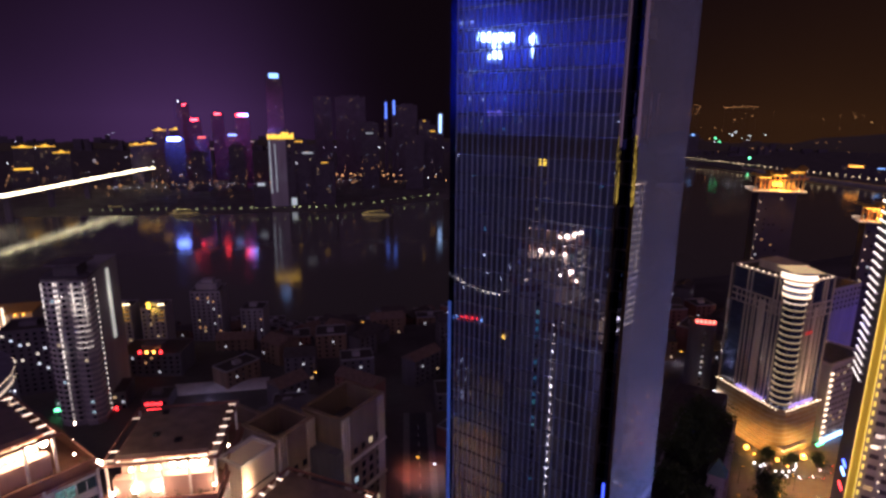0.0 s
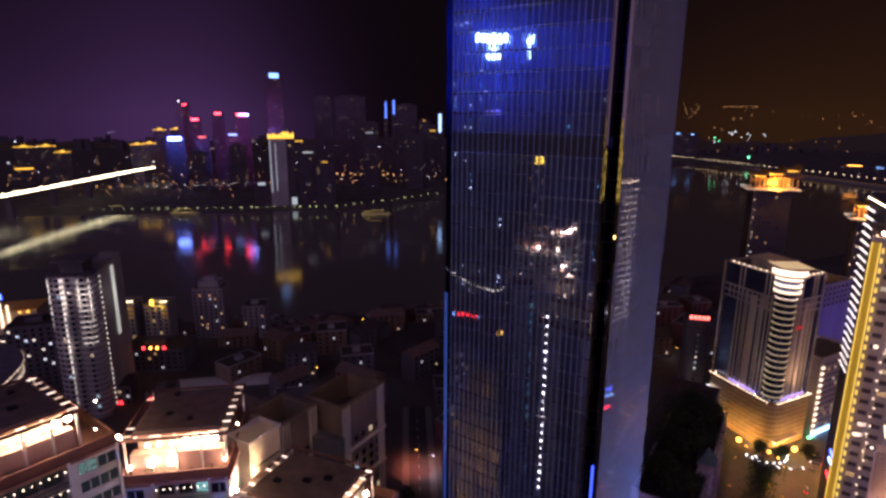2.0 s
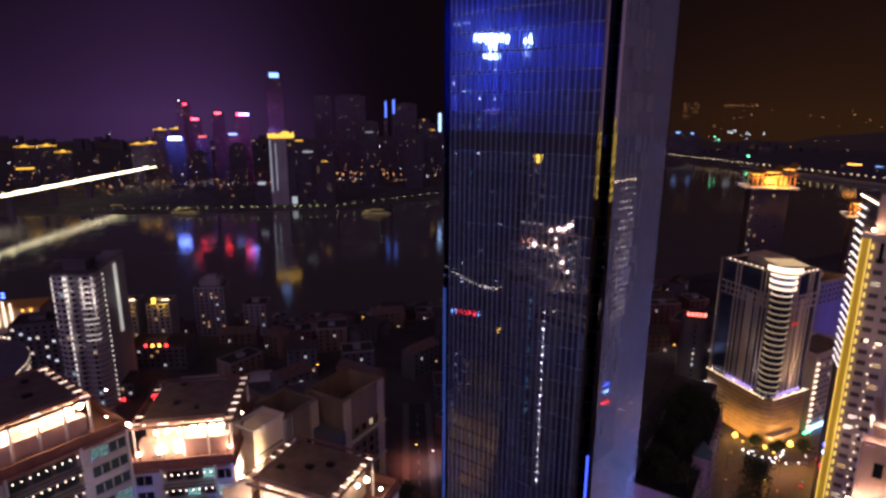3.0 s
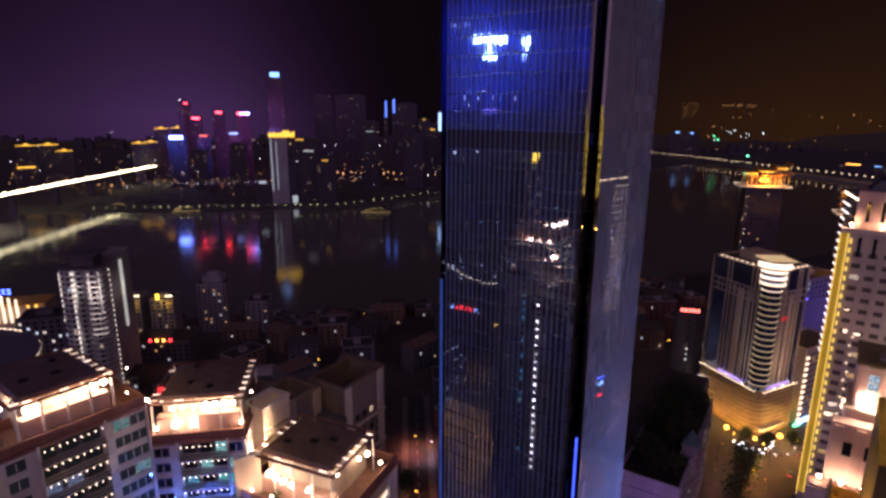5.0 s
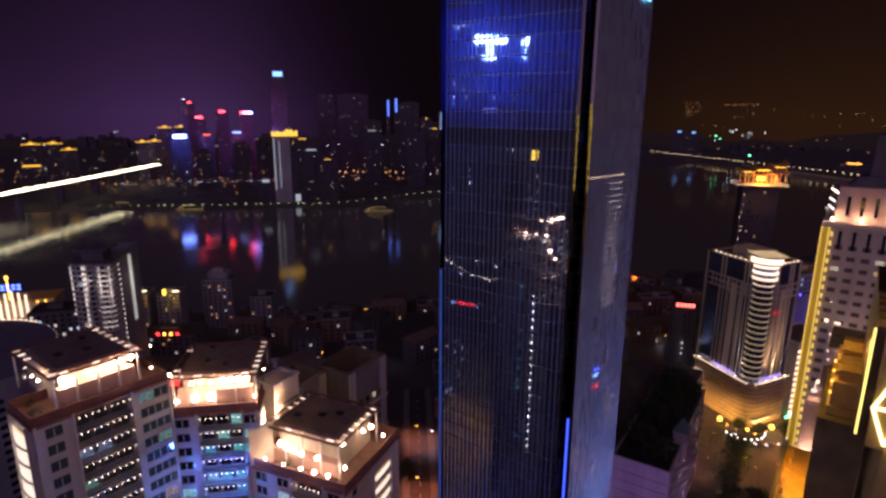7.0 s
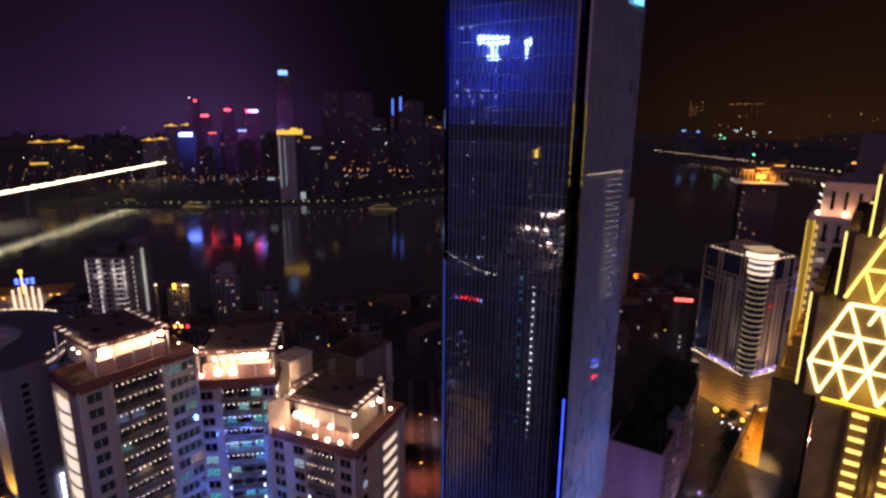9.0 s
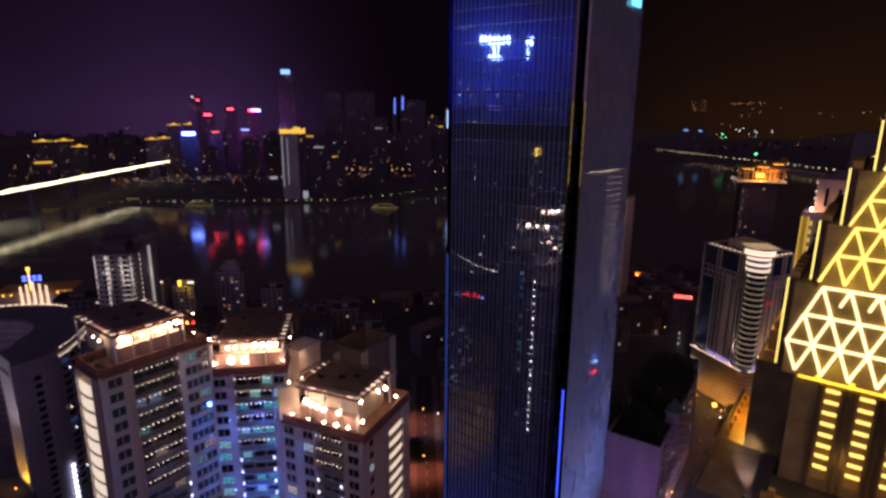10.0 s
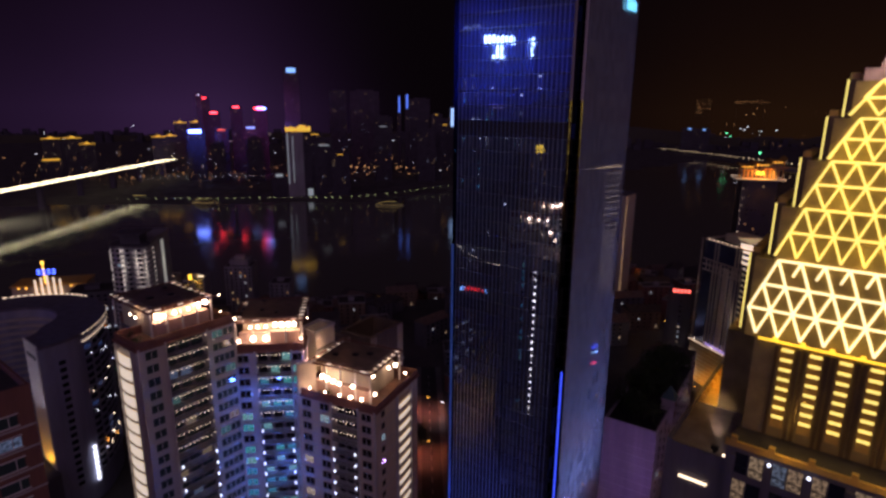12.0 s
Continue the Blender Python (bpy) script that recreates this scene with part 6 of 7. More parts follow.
def brown_house():
    t = thing("brown_flats", (-56.8, 5.2, GROUND), 54, "red-brown block of flats with white-framed windows", "apartment block")
    H = 161 - GROUND
    part("wall", Geo().box(-36, 0, 0, 22, 0, H), "red_paint", t)
    part("parapet", Geo().ring([(-36, 0), (0, 0), (0, 22), (-36, 22)], H, H + 1.1, 0.4), "red_paint", t)
    part("roof", Geo().box(-35.5, -0.5, 0.5, 21.5, H, H + 0.2), "roof", t)
    for k in range(22):
        z = H - 4.2 - k * 3.2
        for i in range(5):
            w = piece("window", 3.2, 1.6, 0.14, "pane", t, pose(-3.6 - i * 6.4, -0.08, z))
            piece("frame", 3.5, 0.14, 0.3, "white", w, pose(0, -0.12, 1.6))
            piece("frame", 3.5, 0.14, 0.4, "white", w, pose(0, -0.2, -0.14))
            piece("mullion", 0.1, 1.6, 0.2, "white", w, pose(0.6, -0.06, 0))
        part("belt", Geo().box(-36, 0.1, -0.12, 0, z - 0.7, z - 0.45), "paint", t)


brown_house()


def lit_residence():
    """Tall block of flats whose bay edges carry lines of light."""
    t = thing("lit_residence", (-223.5, 282, 4.5), 8, "tall block of flats with lines of lamps up its bays", "apartment tower")
    z0, H = 18.0, 106.0
    rnd = random.Random(8)
    bays = [(0, 0), (4, -2.2), (9.5, -2.2), (13.5, -0.6), (14.5, -2.4), (20, -2.0), (23, 1.5), (22, 9), (20, 26), (0, 24), (-3, 12)]
    part("wall", Geo().prism(bays, z0, H), "grey_wall", t)
    part("roof", Geo().prism(bays, H, H + 1.2, 1.04), "dark_wall", t)
    part("penthouse", Geo().prism([(5, 4), (17, 4), (17, 16), (5, 16)], H + 1.2, H + 7.5).prism([(2, 1), (20, 1), (20, 19), (2, 19)], H + 7.5, H + 8.4), "dark_wall", t)
    part("side_wing", Geo().prism([(22, 9), (18, 51), (6, 50), (8, 24)], z0, H + 2), "grey_wall", t)
    # upper part of a pale lit wall, its light painted as emission
    part("side_wall_glow", Geo().box(20.35, 20.9, 29.5, 32.5, H - 46, H - 2), "soft_green_white", t, "tall pale wall strip with its light put in as glow")
    for k in range(26):
        z = H - 3.5 - k * 3.2
        slab = Geo().prism([(-0.6, -0.4), (4, -3.0), (9.5, -3.0), (13.5, -1.2), (14.5, -3.2), (20.4, -2.8), (23.8, 1.2), (22.8, 9), (-3.6, 12)], z, z + 0.9)
        part("balcony_ledge", slab, "paint", t)
        for x, y, low in ((0.2, -1.1, 9), (7.8, -3.3, 26), (9.0, -3.2, 7), (16.8, -3.4, 6), (21.8, -1.9, 8)):
            if k < low:
                piece("edge_lamp", 0.45 if low == 26 else 0.3, rnd.choice((1.2, 1.9, 2.2)), 0.4, "strip_cool" if k < low * 0.7 else "strip_cool_dim", t, pose(x, y, z + 0.9))
        piece("wing_lamp", 0.35, 1.0, 0.4, "strip_cool", t, pose(22.6, 10.5, z, 0, 0, 90))
        if k < 12:
            # curved light under the ledge of the corner bay
            part("ledge_light", Geo().rod((15.5, -3.25, z - 0.1), (20.4, -2.95, z - 0.1), 0.13, 5).rod((20.4, -2.95, z - 0.1), (22.6, -0.4, z - 0.1), 0.13, 5), "strip_cool" if k % 3 else "strip_cool_dim", t, "curved white light under the ledge")
        for x in (2.4, 5.6, 11.4, 18.6):
            piece("window", 1.6, 1.5, 0.2, "pane_dark", t, pose(x, -2.45 if x > 3 else -1.5, z + 1.1))


M["strip_cool_dim"] = light("dim_white_edge_lamp", (1.0, 0.92, 0.78), 0.3)
M["strip_cool"] = light("white_edge_lamp", (1.0, 0.92, 0.78), 0.8)
M["soft_green_white"] = light("painted_wall_glow", (0.85, 0.90, 0.75), 0.27)
lit_residence()
# fill points without fixtures, added to brighten the residence's bays
for u, v, z, w in ((8, -8, 100, 500), (8, -8, 70, 250), (20, -7, 98, 400), (27, 30, 92, 400)):
    lamp("bay_light", along(-223.5, 282, 8, u, v, z), (1.0, 0.92, 0.80), w, 0.5)


def plain_block(x, y, turn, w, d, top, name="city_block", label="dark city block with a few lit windows", wall="dark_wall", pane="pane_far", rows=None, group="city blocks", base=None, cols=None):
    g0 = (min(ground_z(x, y), ground_z(x + w / 2, y + d)) - 3) if base is None else base
    t = thing(name, (x, y, g0), turn, label, "building", group)
    H = top - g0
    part("wall", Geo().box(-w / 2, w / 2, 0, d, 0, H), wall, t)
    part("parapet", Geo().ring([(-w / 2, 0), (w / 2, 0), (w / 2, d), (-w / 2, d)], H, H + 0.9, 0.35), wall, t)
    part("roof", Geo().box(-w / 2 + 0.4, w / 2 - 0.4, 0.4, d - 0.4, H, H + 0.2), "roof", t)
    part("roof_house", Geo().box(-w * 0.2, w * 0.12, d * 0.35, d * 0.65, H + 0.2, H + 3.2), wall, t)
    n = max(2, int(w / 4.2)) if cols is None else cols
    for k in range(min(rows or 99, int((H - 3) / 3.4))):
        g = Geo()
        for i in range(n):
            x0 = -w / 2 + (i + 0.5) * w / n
            piece("window", 1.7, 1.6, 0.14, pane, t, pose(x0, -0.08, H - 3.2 - k * 3.4))
    return t, H


M["dim_gold"] = light("dim_gold_lamp", (1.0, 0.6, 0.12), 0.12)
M["pane_office"] = window_glass("office_window", 0.22, ((0.85, 0.95, 1.0), (1.0, 0.9, 0.7), (0.7, 0.85, 1.0)), 1.0)
# blocks beyond the flats, down to the river
t, H = plain_block(-239, 330, 12, 34, 22, 49, "office_block", "dark block with a row of red characters on its roof edge", "dark_wall", rows=9)
for i in range(4):
    part("sign_character", Geo().box(5 + i * 3.4, 6.4 + i * 3.4, -0.5, 0, H + 0.9, H + 2.6), "red", t, "red glowing sign character as a plain block")
t, H = plain_block(-205, 344, 4, 42, 26, 40, "office_block", "dark block with four red and gold roof lamps", "dark_wall", rows=9)
for i in range(4):
    part("sign_character", Geo().box(-6 + i * 4.6, -4.4 + i * 4.6, -0.5, 0, H + 1.2, H + 3.0), "red" if i % 3 == 0 else "orange", t, "glowing sign character as a plain block")
t, H = plain_block(-215, 296, 16, 38, 20, 34.5, "shop_block", "block with yellow and red shop signs on its front", "dark_wall", rows=7)
sign_bars(t, -14, 0, H - 4, H - 2, -0.3, 9, "yellow", 4)
sign_bars(t, -4, 14, H - 10.5, H - 8.5, -0.3, 8, "red", 6)
part("awning", Geo().box(-19, -15, -2.5, 0, H - 6, H - 5.4), "green", t)
t, H = plain_block(-179, 300, 10, 16, 16, 30.5, "shop_block", "low block with a red two-line shop sign", "dark_wall", rows=5)
sign_bars(t, -6, 4, H - 3.4, H - 1.6, -0.3, 7, "red", 5)
sign_bars(t, -5, 3, H - 6.2, H - 4.6, -0.3, 6, "red", 7)
t, H = plain_block(-265, 318, 20, 30, 24, 67, "office_block", "dark office block with scattered white windows", "dark_wall", "pane_office", rows=14)
M_small = plain_block(-216, 462, 6, 26, 22, 47, "apartment_tower", "slim dark tower of flats with a stepped top", "grey_wall", rows=22)
part("stepped_top", Geo().box(-9, 9, 5, 18, M_small[1], M_small[1] + 6).box(-5, 5, 8, 15, M_small[1] + 6, M_small[1] + 9), "grey_wall", M_small[0])
plain_block(-178, 468, 4, 20, 20, 29, "apartment_tower", "lower dark tower of flats", "grey_wall", rows=16)
for x, y, top in ((-259, 404, 51), (-234, 408, 50)):
    t, H = plain_block(x, y, 10, 18, 20, top, "gold_lit_block", "block with gold floodlights on its roof", "grey_wall", "pane_far", rows=8)
    part("gold_lamp", Geo().box(-3.6, -1.5, -0.6, 0.6, H + 0.9, H + 5), "yellow_bright", t, "gold lit roof panel")
    part("gold_lamp", Geo().box(4, 9, -0.4, 0.2, H + 3, H + 3.8), "strip", t, "white roof lamp")
    for k in range(3):
        piece("balcony_lamp", 4.4, 0.4, 0.5, "dim_gold", t, pose(6, -0.5, H - 3 - k * 3.4))
    lamp("roof_gold", along(x, y, 10, 2, -4, top + 1), (1.0, 0.6, 0.06), 1200, 0.6)


t, H = plain_block(240, 325, 29, 40, 22, 98, "blue_lit_block", "block washed in blue light behind the hotel", "grey_wall", "pane_dark", rows=4)
for u, z in ((-14, 60), (12, 78)):
    lamp("blue_wash", along(240, 325, 29, u, -14, z), (0.05, 0.05, 1.0), 1900, 0.6)


def domed_hall():
    t = thing("domed_hall", (-378, 424, 3), 18, "gold-lit hall with white columns and a blue sign", "building")
    part("wall", Geo().box(-30, 30, 0, 26, -10, 34), "stone", t)
    part("roof", Geo().box(-31, 31, -1, 27, 34, 35.2), "gold_roof", t)
    for i in range(5):
        part("lit_column", Geo().box(-11 + i * 5, -9.6 + i * 5, -1.6, -0.4, 20, 40 + (4 if i == 2 else 2 if i in (1, 3) else 0)), "ring_mid", t, "white lit column")
    tagged(part("sign", bars(Geo(), -8, 8, 45, 50, -1, 4, 3), "blue", t, "blue sign drawn as bars"), kind="stuff")
    part("finial", Geo().rod((-4, 4, 35), (-4, 4, 54), 0.5).ball((-4, 4, 55), 1.6), "gold_light", t)
    for i in (-24, -18, 18, 24):
        part("eave_lamp", Geo().ball((i, -1, 33), 0.7), "gold_light", t)
    lamp("hall_light", along(-378, 424, 18, -10, -16, 32), (1.0, 0.45, 0.06), 700, 1)
    lamp("hall_light", along(-378, 424, 18, 20, -16, 32), (1.0, 0.45, 0.06), 700, 1)


domed_hall()

# ---- low houses on the slope ----
M["pane_low"] = window_glass("low_house_window", 0.05, ((1.0, 0.7, 0.4), (0.9, 0.95, 1.0), (0.6, 0.7, 1.0)), 0.6, island=True)


def slope_houses():
    rnd = random.Random(21)
    taken = [(-236, 330, 40), (-196, 340, 40), (-212, 296, 40), (-176, 300, 30), (-262, 318, 35), (-206, 452, 30), (-170, 462, 26), (-252, 400, 26), (-228, 404, 24), (-205, 300, 45),
             (-372, 420, 60), (-40, 150, 45), (-203, 180, 70), (15, 120, 50), (180, 285, 60), (306, 520, 40), (283, 366, 34), (92, 217, 40), (118, 175, 60), (126, 245, 55), (166, 342, 24),
             (145, 150, 45), (215, 285, 40), (232, 690, 70), (270, 640, 60), (0, 200, 25), (-9, 240, 14)]
    made = 0
    for y in range(205, 660, 34):
        for x in range(-420, 420, 36):
            px, py = x + rnd.uniform(-9, 9), y + rnd.uniform(-8, 8)
            w, d, h = rnd.uniform(16, 30), rnd.uniform(12, 20), rnd.uniform(9, 20)
            if py + d > shore_near(px) - 15 or any(math.hypot(px - a, py - b) < r + 12 for a, b, r in taken):
                continue
            if -6 < (px - (-2 - (py - 60) * 0.077)) < 6 or abs(px) > 300 + rnd.uniform(0, 60):
                continue
            if px > 60 and py < 330:
                continue
            g0 = ground_z(px, py + d)
            rows = max(1, int(h / 3.4))
            turn = rnd.choice((8, 12, -30, 54)) + rnd.uniform(-4, 4)
            t = thing("old_house", (px, py, g0 - 4), turn, "low dark house under a pitched roof on the slope", "house", "old houses on the slope")
            H = h + 4
            part("wall", Geo().box(-w / 2, w / 2, 0, d, 0, H), rnd.choice(("dark_wall", "red_paint", "brown_stone", "dark_wall")), t)
            if rnd.random() < 0.5:
                g = Geo().add([(-w / 2 - .5, -.5, H), (w / 2 + .5, -.5, H), (w / 2 + .5, d + .5, H), (-w / 2 - .5, d + .5, H), (-w / 2 - .5, d / 2, H + 4), (w / 2 + .5, d / 2, H + 4)],
                              [(0, 1, 5, 4), (2, 3, 4, 5), (1, 2, 5), (3, 0, 4), (3, 2, 1, 0)])
                part("pitched_roof", g, rnd.choice(("roof", "tile_roof")), t)
            else:
                part("parapet", Geo().ring([(-w / 2, 0), (w / 2, 0), (w / 2, d), (-w / 2, d)], H, H + 0.9, 0.35), "grey_wall", t)
                part("roof", Geo().box(-w / 2 + .4, w / 2 - .4, .4, d - .4, H, H + 0.2), "roof", t)
                part("roof_house", Geo().box(-3, 2, d * 0.3, d * 0.3 + 4, H + 0.2, H + 2.8), "grey_wall", t)
            wins = Geo()
            for k in range(rows):
                for i in range(max(2, int(w / 5))):
                    wins.box(-w / 2 + 1.8 + i * 5, -w / 2 + 3.3 + i * 5, -0.08, 0.05, H - 2.8 - k * 3.4, H - 1.3 - k * 3.4)
            tagged(part("glazing", wins, "pane_low", t), kind="stuff")
            made += 1
            if rnd.random() < 0.22:
                street_lamp(px + w / 2 + 3, py - 3, 200, rnd.choice(("cool_white", "gold_light", "gold_light")), COOL, 500 if made % 3 == 0 else 0)


slope_houses()
long_hall = thing("long_hall", (-150, 322, ground_z(-150, 330) - 3), 12, "long low hall with a pale roof", "building")
lh = 22.5 - ground_z(-150, 330) + 3
part("wall", Geo().box(-28, 30, 0, 18, 0, lh), "grey_wall", long_hall)
part("vaulted_roof", Geo().add([(x, 9 - 9.6 * math.cos(math.pi * j / 8), lh + 3.5 * math.sin(math.pi * j / 8)) for x in (-29, 31) for j in range(9)],
                               [(j, 9 + j, 10 + j, j + 1) for j in range(8)]), "paint", long_hall)
lamp("hall_lamp", (-150, 312, 30), (0.5, 0.5, 1.0), 900, 0.5)


# ---- trees round the crossing and under the tower ----
def tree(x, y, tall, crown, seed, z=None):
    rnd = random.Random(seed)
    t = thing("tree", (x, y, ground_z(x, y) if z is None else z), rnd.uniform(0, 360), "leafy tree with a dark uneven crown", "tree", "city trees")
    trunk = Geo().rod((0, 0, 0), (0.1, 0, tall * 0.45), 0.28, 7, 0.18)
    tips = []
    for i in range(6):
        a, e = rnd.uniform(0, 6.28), rnd.uniform(0.5, 1.1)
        p = (0.1, 0, tall * rnd.uniform(0.32, 0.45))
        q = (math.cos(a) * crown * 0.6 * math.cos(e), math.sin(a) * crown * 0.6 * math.cos(e), p[2] + crown * 0.7 * math.sin(e))
        trunk.rod(p, q, 0.13, 5, 0.04)
        tips.append(q)
    part("trunk", trunk, "bark", t)
    leaf = Geo()
    for i in range(1100):
        q = rnd.choice(tips)
        c = [q[j] + rnd.gauss(0, crown * 0.26) for j in range(3)]
        s = rnd.uniform(0.25, 0.75)
        u = Vector((rnd.gauss(0, 1), rnd.gauss(0, 1), rnd.gauss(0, 1))).normalized()
        w = u.orthogonal().normalized() * s
        v = u.cross(w).normalized() * s * 0.6
        c = Vector(c)
        leaf.add([c - w, c + v, c + w, c - v], [(0, 1, 2, 3)])
    tagged(part("crown", leaf, "leaf", t, "dark green uneven crown"), kind="stuff")


for i, (x, y, h, c) in enumerate(((166, 256, 8, 3.2), (172, 251, 7, 3.0), (177, 253, 7, 3.0), (188, 250, 8, 4), (150, 226, 14, 8), (143, 215, 13, 8), (136, 203, 14, 8), (130, 192, 12, 7),
                                  (70, 120, 16, 9), (78, 112, 15, 9), (66, 108, 16, 9), (120, 178, 11, 6), (112, 170, 12, 7), (104, 160, 11, 6), (97, 147, 12, 7), (141, 190, 10, 6), (-16, 150, 12, 6), (-18, 205, 12, 6))):
    tree(x, y, h, c, 100 + i)
# roof garden on the turret house
for i, (u, v) in enumerate(((10, 8), (17, 16), (33, 9), (36, 17), (46, 6), (50, 15), (59, 9), (64, 17), (71, 7), (74, 15))):
    x, y, z = along(84, 150.5, 58, u, v, 67.4)
    tree(x, y, 7, 7.5, 200 + i, z)


# ---- cars at the crossing ----
def car(x, y, turn, seed):
    t = thing("car", (x, y, GROUND + 0.07), turn, "parked saloon car with its lamps on", "car", "cars at the crossing")
    body = Geo().prism([(-2.2, -0.85), (2.2, -0.85), (2.2, 0.85), (-2.2, 0.85)], 0.3, 0.85, 0.98)
    body.prism([(-1.4, -0.75), (1.0, -0.75), (1.0, 0.75), (-1.4, 0.75)], 0.85, 1.42, 0.8)
    part("body", body, "car", t)
    for sx in (-1.35, 1.35):
        for sy in (-0.86, 0.66):
            part("wheel", Geo().rod((sx, sy, 0.32), (sx, sy + 0.2, 0.32), 0.32, 12), "tyre", t)
    for sy in (-0.55, 0.55):
        part("headlight", Geo().box(2.14, 2.28, sy - 0.27, sy + 0.27, 0.5, 0.82), "cool_white", t, "white headlight")
        part("tail_lamp", Geo().box(-2.26, -2.16, sy - 0.2, sy + 0.2, 0.6, 0.8), "red", t, "red tail lamp")


for i, (x, y, turn) in enumerate(((164, 252, 200), (170, 243, 210), (176, 241, 190), (183, 241, 170), (190, 246, 150), (195, 252, 140), (148, 190, 230), (165, 206, 50), (182, 216, 230),
                                  (172, 224, 50), (196, 232, 230), (140, 180, 50), (128, 168, 50), (208, 246, 60), (190, 190, 160))):
    car(x, y, turn, i)


# ---- the bridge over the river ----
def river_bridge():
    a, b = Vector((-1043, 1200)), Vector((-1085, 2300))
    d = b - a
    t = thing("river_bridge", (a.x, a.y, 8), math.degrees(math.atan2(d.y, d.x)), "long girder bridge over the river with a blazing line of lamps", "bridge")
    n = d.length
    part("deck", Geo().box(-900, n, -11, 11, -4, 0), "grey_wall", t)
    part("lamp_line", Geo().box(-900, n, -11.6, -11.1, -0.1, 0.45), "bridge_line", t, "continuous bright lamp line")
    part("lamp_line", Geo().box(-900, n, 11.1, 11.6, -0.1, 0.45), "bridge_line", t, "continuous bright lamp line")
    for i in range(12):
        part("pier", Geo().box(-860 + i * 160, -852 + i * 160, -7, 7, -72, -4), "dark_wall", t)
    for i in range(40):
        x = -850 + i * 46
        part("lamp_mast", Geo().box(x - 0.25, x + 0.25, -11.5, -11.2, 0, 7).box(x - 1.2, x + 1.2, -11.9, -11.0, 6.4, 7.2), "bridge_line", t)


def approach_road():
    """The bridge's road climbs on through the far city on a viaduct."""
    t = thing("viaduct", (0, 0, 0), 0, "dimly lit viaduct carrying the bridge road up the far bank", "bridge")
    pts = [Vector(p) for p in ((-1085, 2300, 8), (-1130, 2500, 28), (-1060, 2620, 50), (-930, 2700, 72))]
    for a, b in zip(pts, pts[1:]):
        side = (b - a).cross(Vector((0, 0, 1))).normalized() * 9
        low = Vector((0, 0, -3))
        part("deck", Geo().add([a - side, a + side, b + side, b - side, a - side + low, a + side + low, b + side + low, b - side + low],
                               [(0, 1, 2, 3), (7, 6, 5, 4), (0, 4, 5, 1), (1, 5, 6, 2), (2, 6, 7, 3), (3, 7, 4, 0)]), "grey_wall", t)
        part("lamp_line", Geo().rod(a + side + Vector((0, 0, 1.2)), b + side + Vector((0, 0, 1.2)), 0.9, 5), "viaduct_line", t, "dim line of road lamps")
        for k in (0.1, 0.6):
            c = a.lerp(b, k)
            part("pier", Geo().box(c.x - 3, c.x + 3, c.y - 3, c.y + 3, ground_z(c.x, c.y) - 4, c.z - 2.9), "grey_wall", t)


M["viaduct_line"] = light("viaduct_lamps", (1.0, 0.85, 0.6), 0.55)
approach_road()
M["bridge_line"] = light("bridge_lamps", (1.0, 0.92, 0.52), 15.0)
river_bridge()
for k in range(3):
    lamp("bridge_light", (-1026, 640 + k * 230, 26), (1.0, 0.94, 0.70), 500000, 3.0, (-1026, 641 + k * 230, -55), 140, 0.5)

# ---- the far bank ----
FAR = {
    "sky_bright": light("far_blue_white_sign", (0.22, 0.50, 1.0), 1.5), "red_bright": light("far_red_sign", (1.0, 0.04, 0.05), 14), "pink_bright": light("far_pink_sign", (0.85, 0.2, 0.8), 9),
    "blue_bright": light("far_blue_sign", (0.16, 0.28, 1.0), 14), "gold_far": light("far_gold_crown", (1.0, 0.56, 0.05), 0.95), "blue_soft": light("far_blue_strip", (0.10, 0.24, 1.0), 1.4),
    "lamp_far": light("far_street_lamp", (1.0, 0.50, 0.18), 1.2), "lamp_green": light("far_green_lamp", (0.75, 0.9, 0.35), 1.3), "white_far": light("far_white_strip", (0.75, 0.95, 0.9), 0.26),
    "lamp_white": light("far_white_lamp", (0.85, 0.95, 1.0), 4), "lamp_road": light("far_road_lamp", (1.0, 0.78, 0.42), 2.2), "red_orange": light("far_red_orange_sign", (1.0, 0.16, 0.04), 1.6), "blue_white": light("far_blue_white_strip", (0.35, 0.62, 1.0), 1.5),
}
M.update(FAR)
M["pane_city"] = window_glass("city_window", 0.10, ((1.0, 0.65, 0.3), (0.6, 0.7, 1.0), (1.0, 0.8, 0.5)), 0.8, island=True)


def far_tower(x, y, top, w, d=24, sign=None, label="dark distant high-rise across the river", lit=True, seed=0):
    """A distant high-rise. sign: material, width, height, drop below the top."""
    turn = math.degrees(math.atan2(y + 10, x)) - 90
    g0 = ground_z(x, y) - 6
    t = thing("far_high_rise", (x, y, g0), turn, label, "high-rise", "far bank high-rises")
    H = top - g0
    part("wall", Geo().box(-w / 2, w / 2, 0, d, 0, H), "far_wall", t)
    part("roof_step", Geo().box(-w * 0.3, w * 0.3, d * 0.2, d * 0.8, H, H + 5), "far_wall", t)
    if lit:
        g = Geo()
        rnd = random.Random(seed + int(x))
        for k in range(int((H - 8) / 7)):
            for i in range(max(2, int(w / 6))):
                if rnd.random() < 0.16:
                    x0 = -w / 2 + 2 + i * 6
                    g.box(x0, x0 + 2.2, -0.2, 0, H - 6 - k * 7, H - 4 - k * 7)
        if g.v:
            tagged(part("glazing", g, "pane_city", t), kind="stuff")
    if sign:
        mat, sw, sh, drop = sign
        sw, sh = sw * 0.8, sh * 0.85
        part("sign_panel", Geo().box(-sw / 2, sw / 2, -1.2, 0.2, H - drop - sh, H - drop), mat, t, "glowing roof sign as a plain panel")
    return t, H


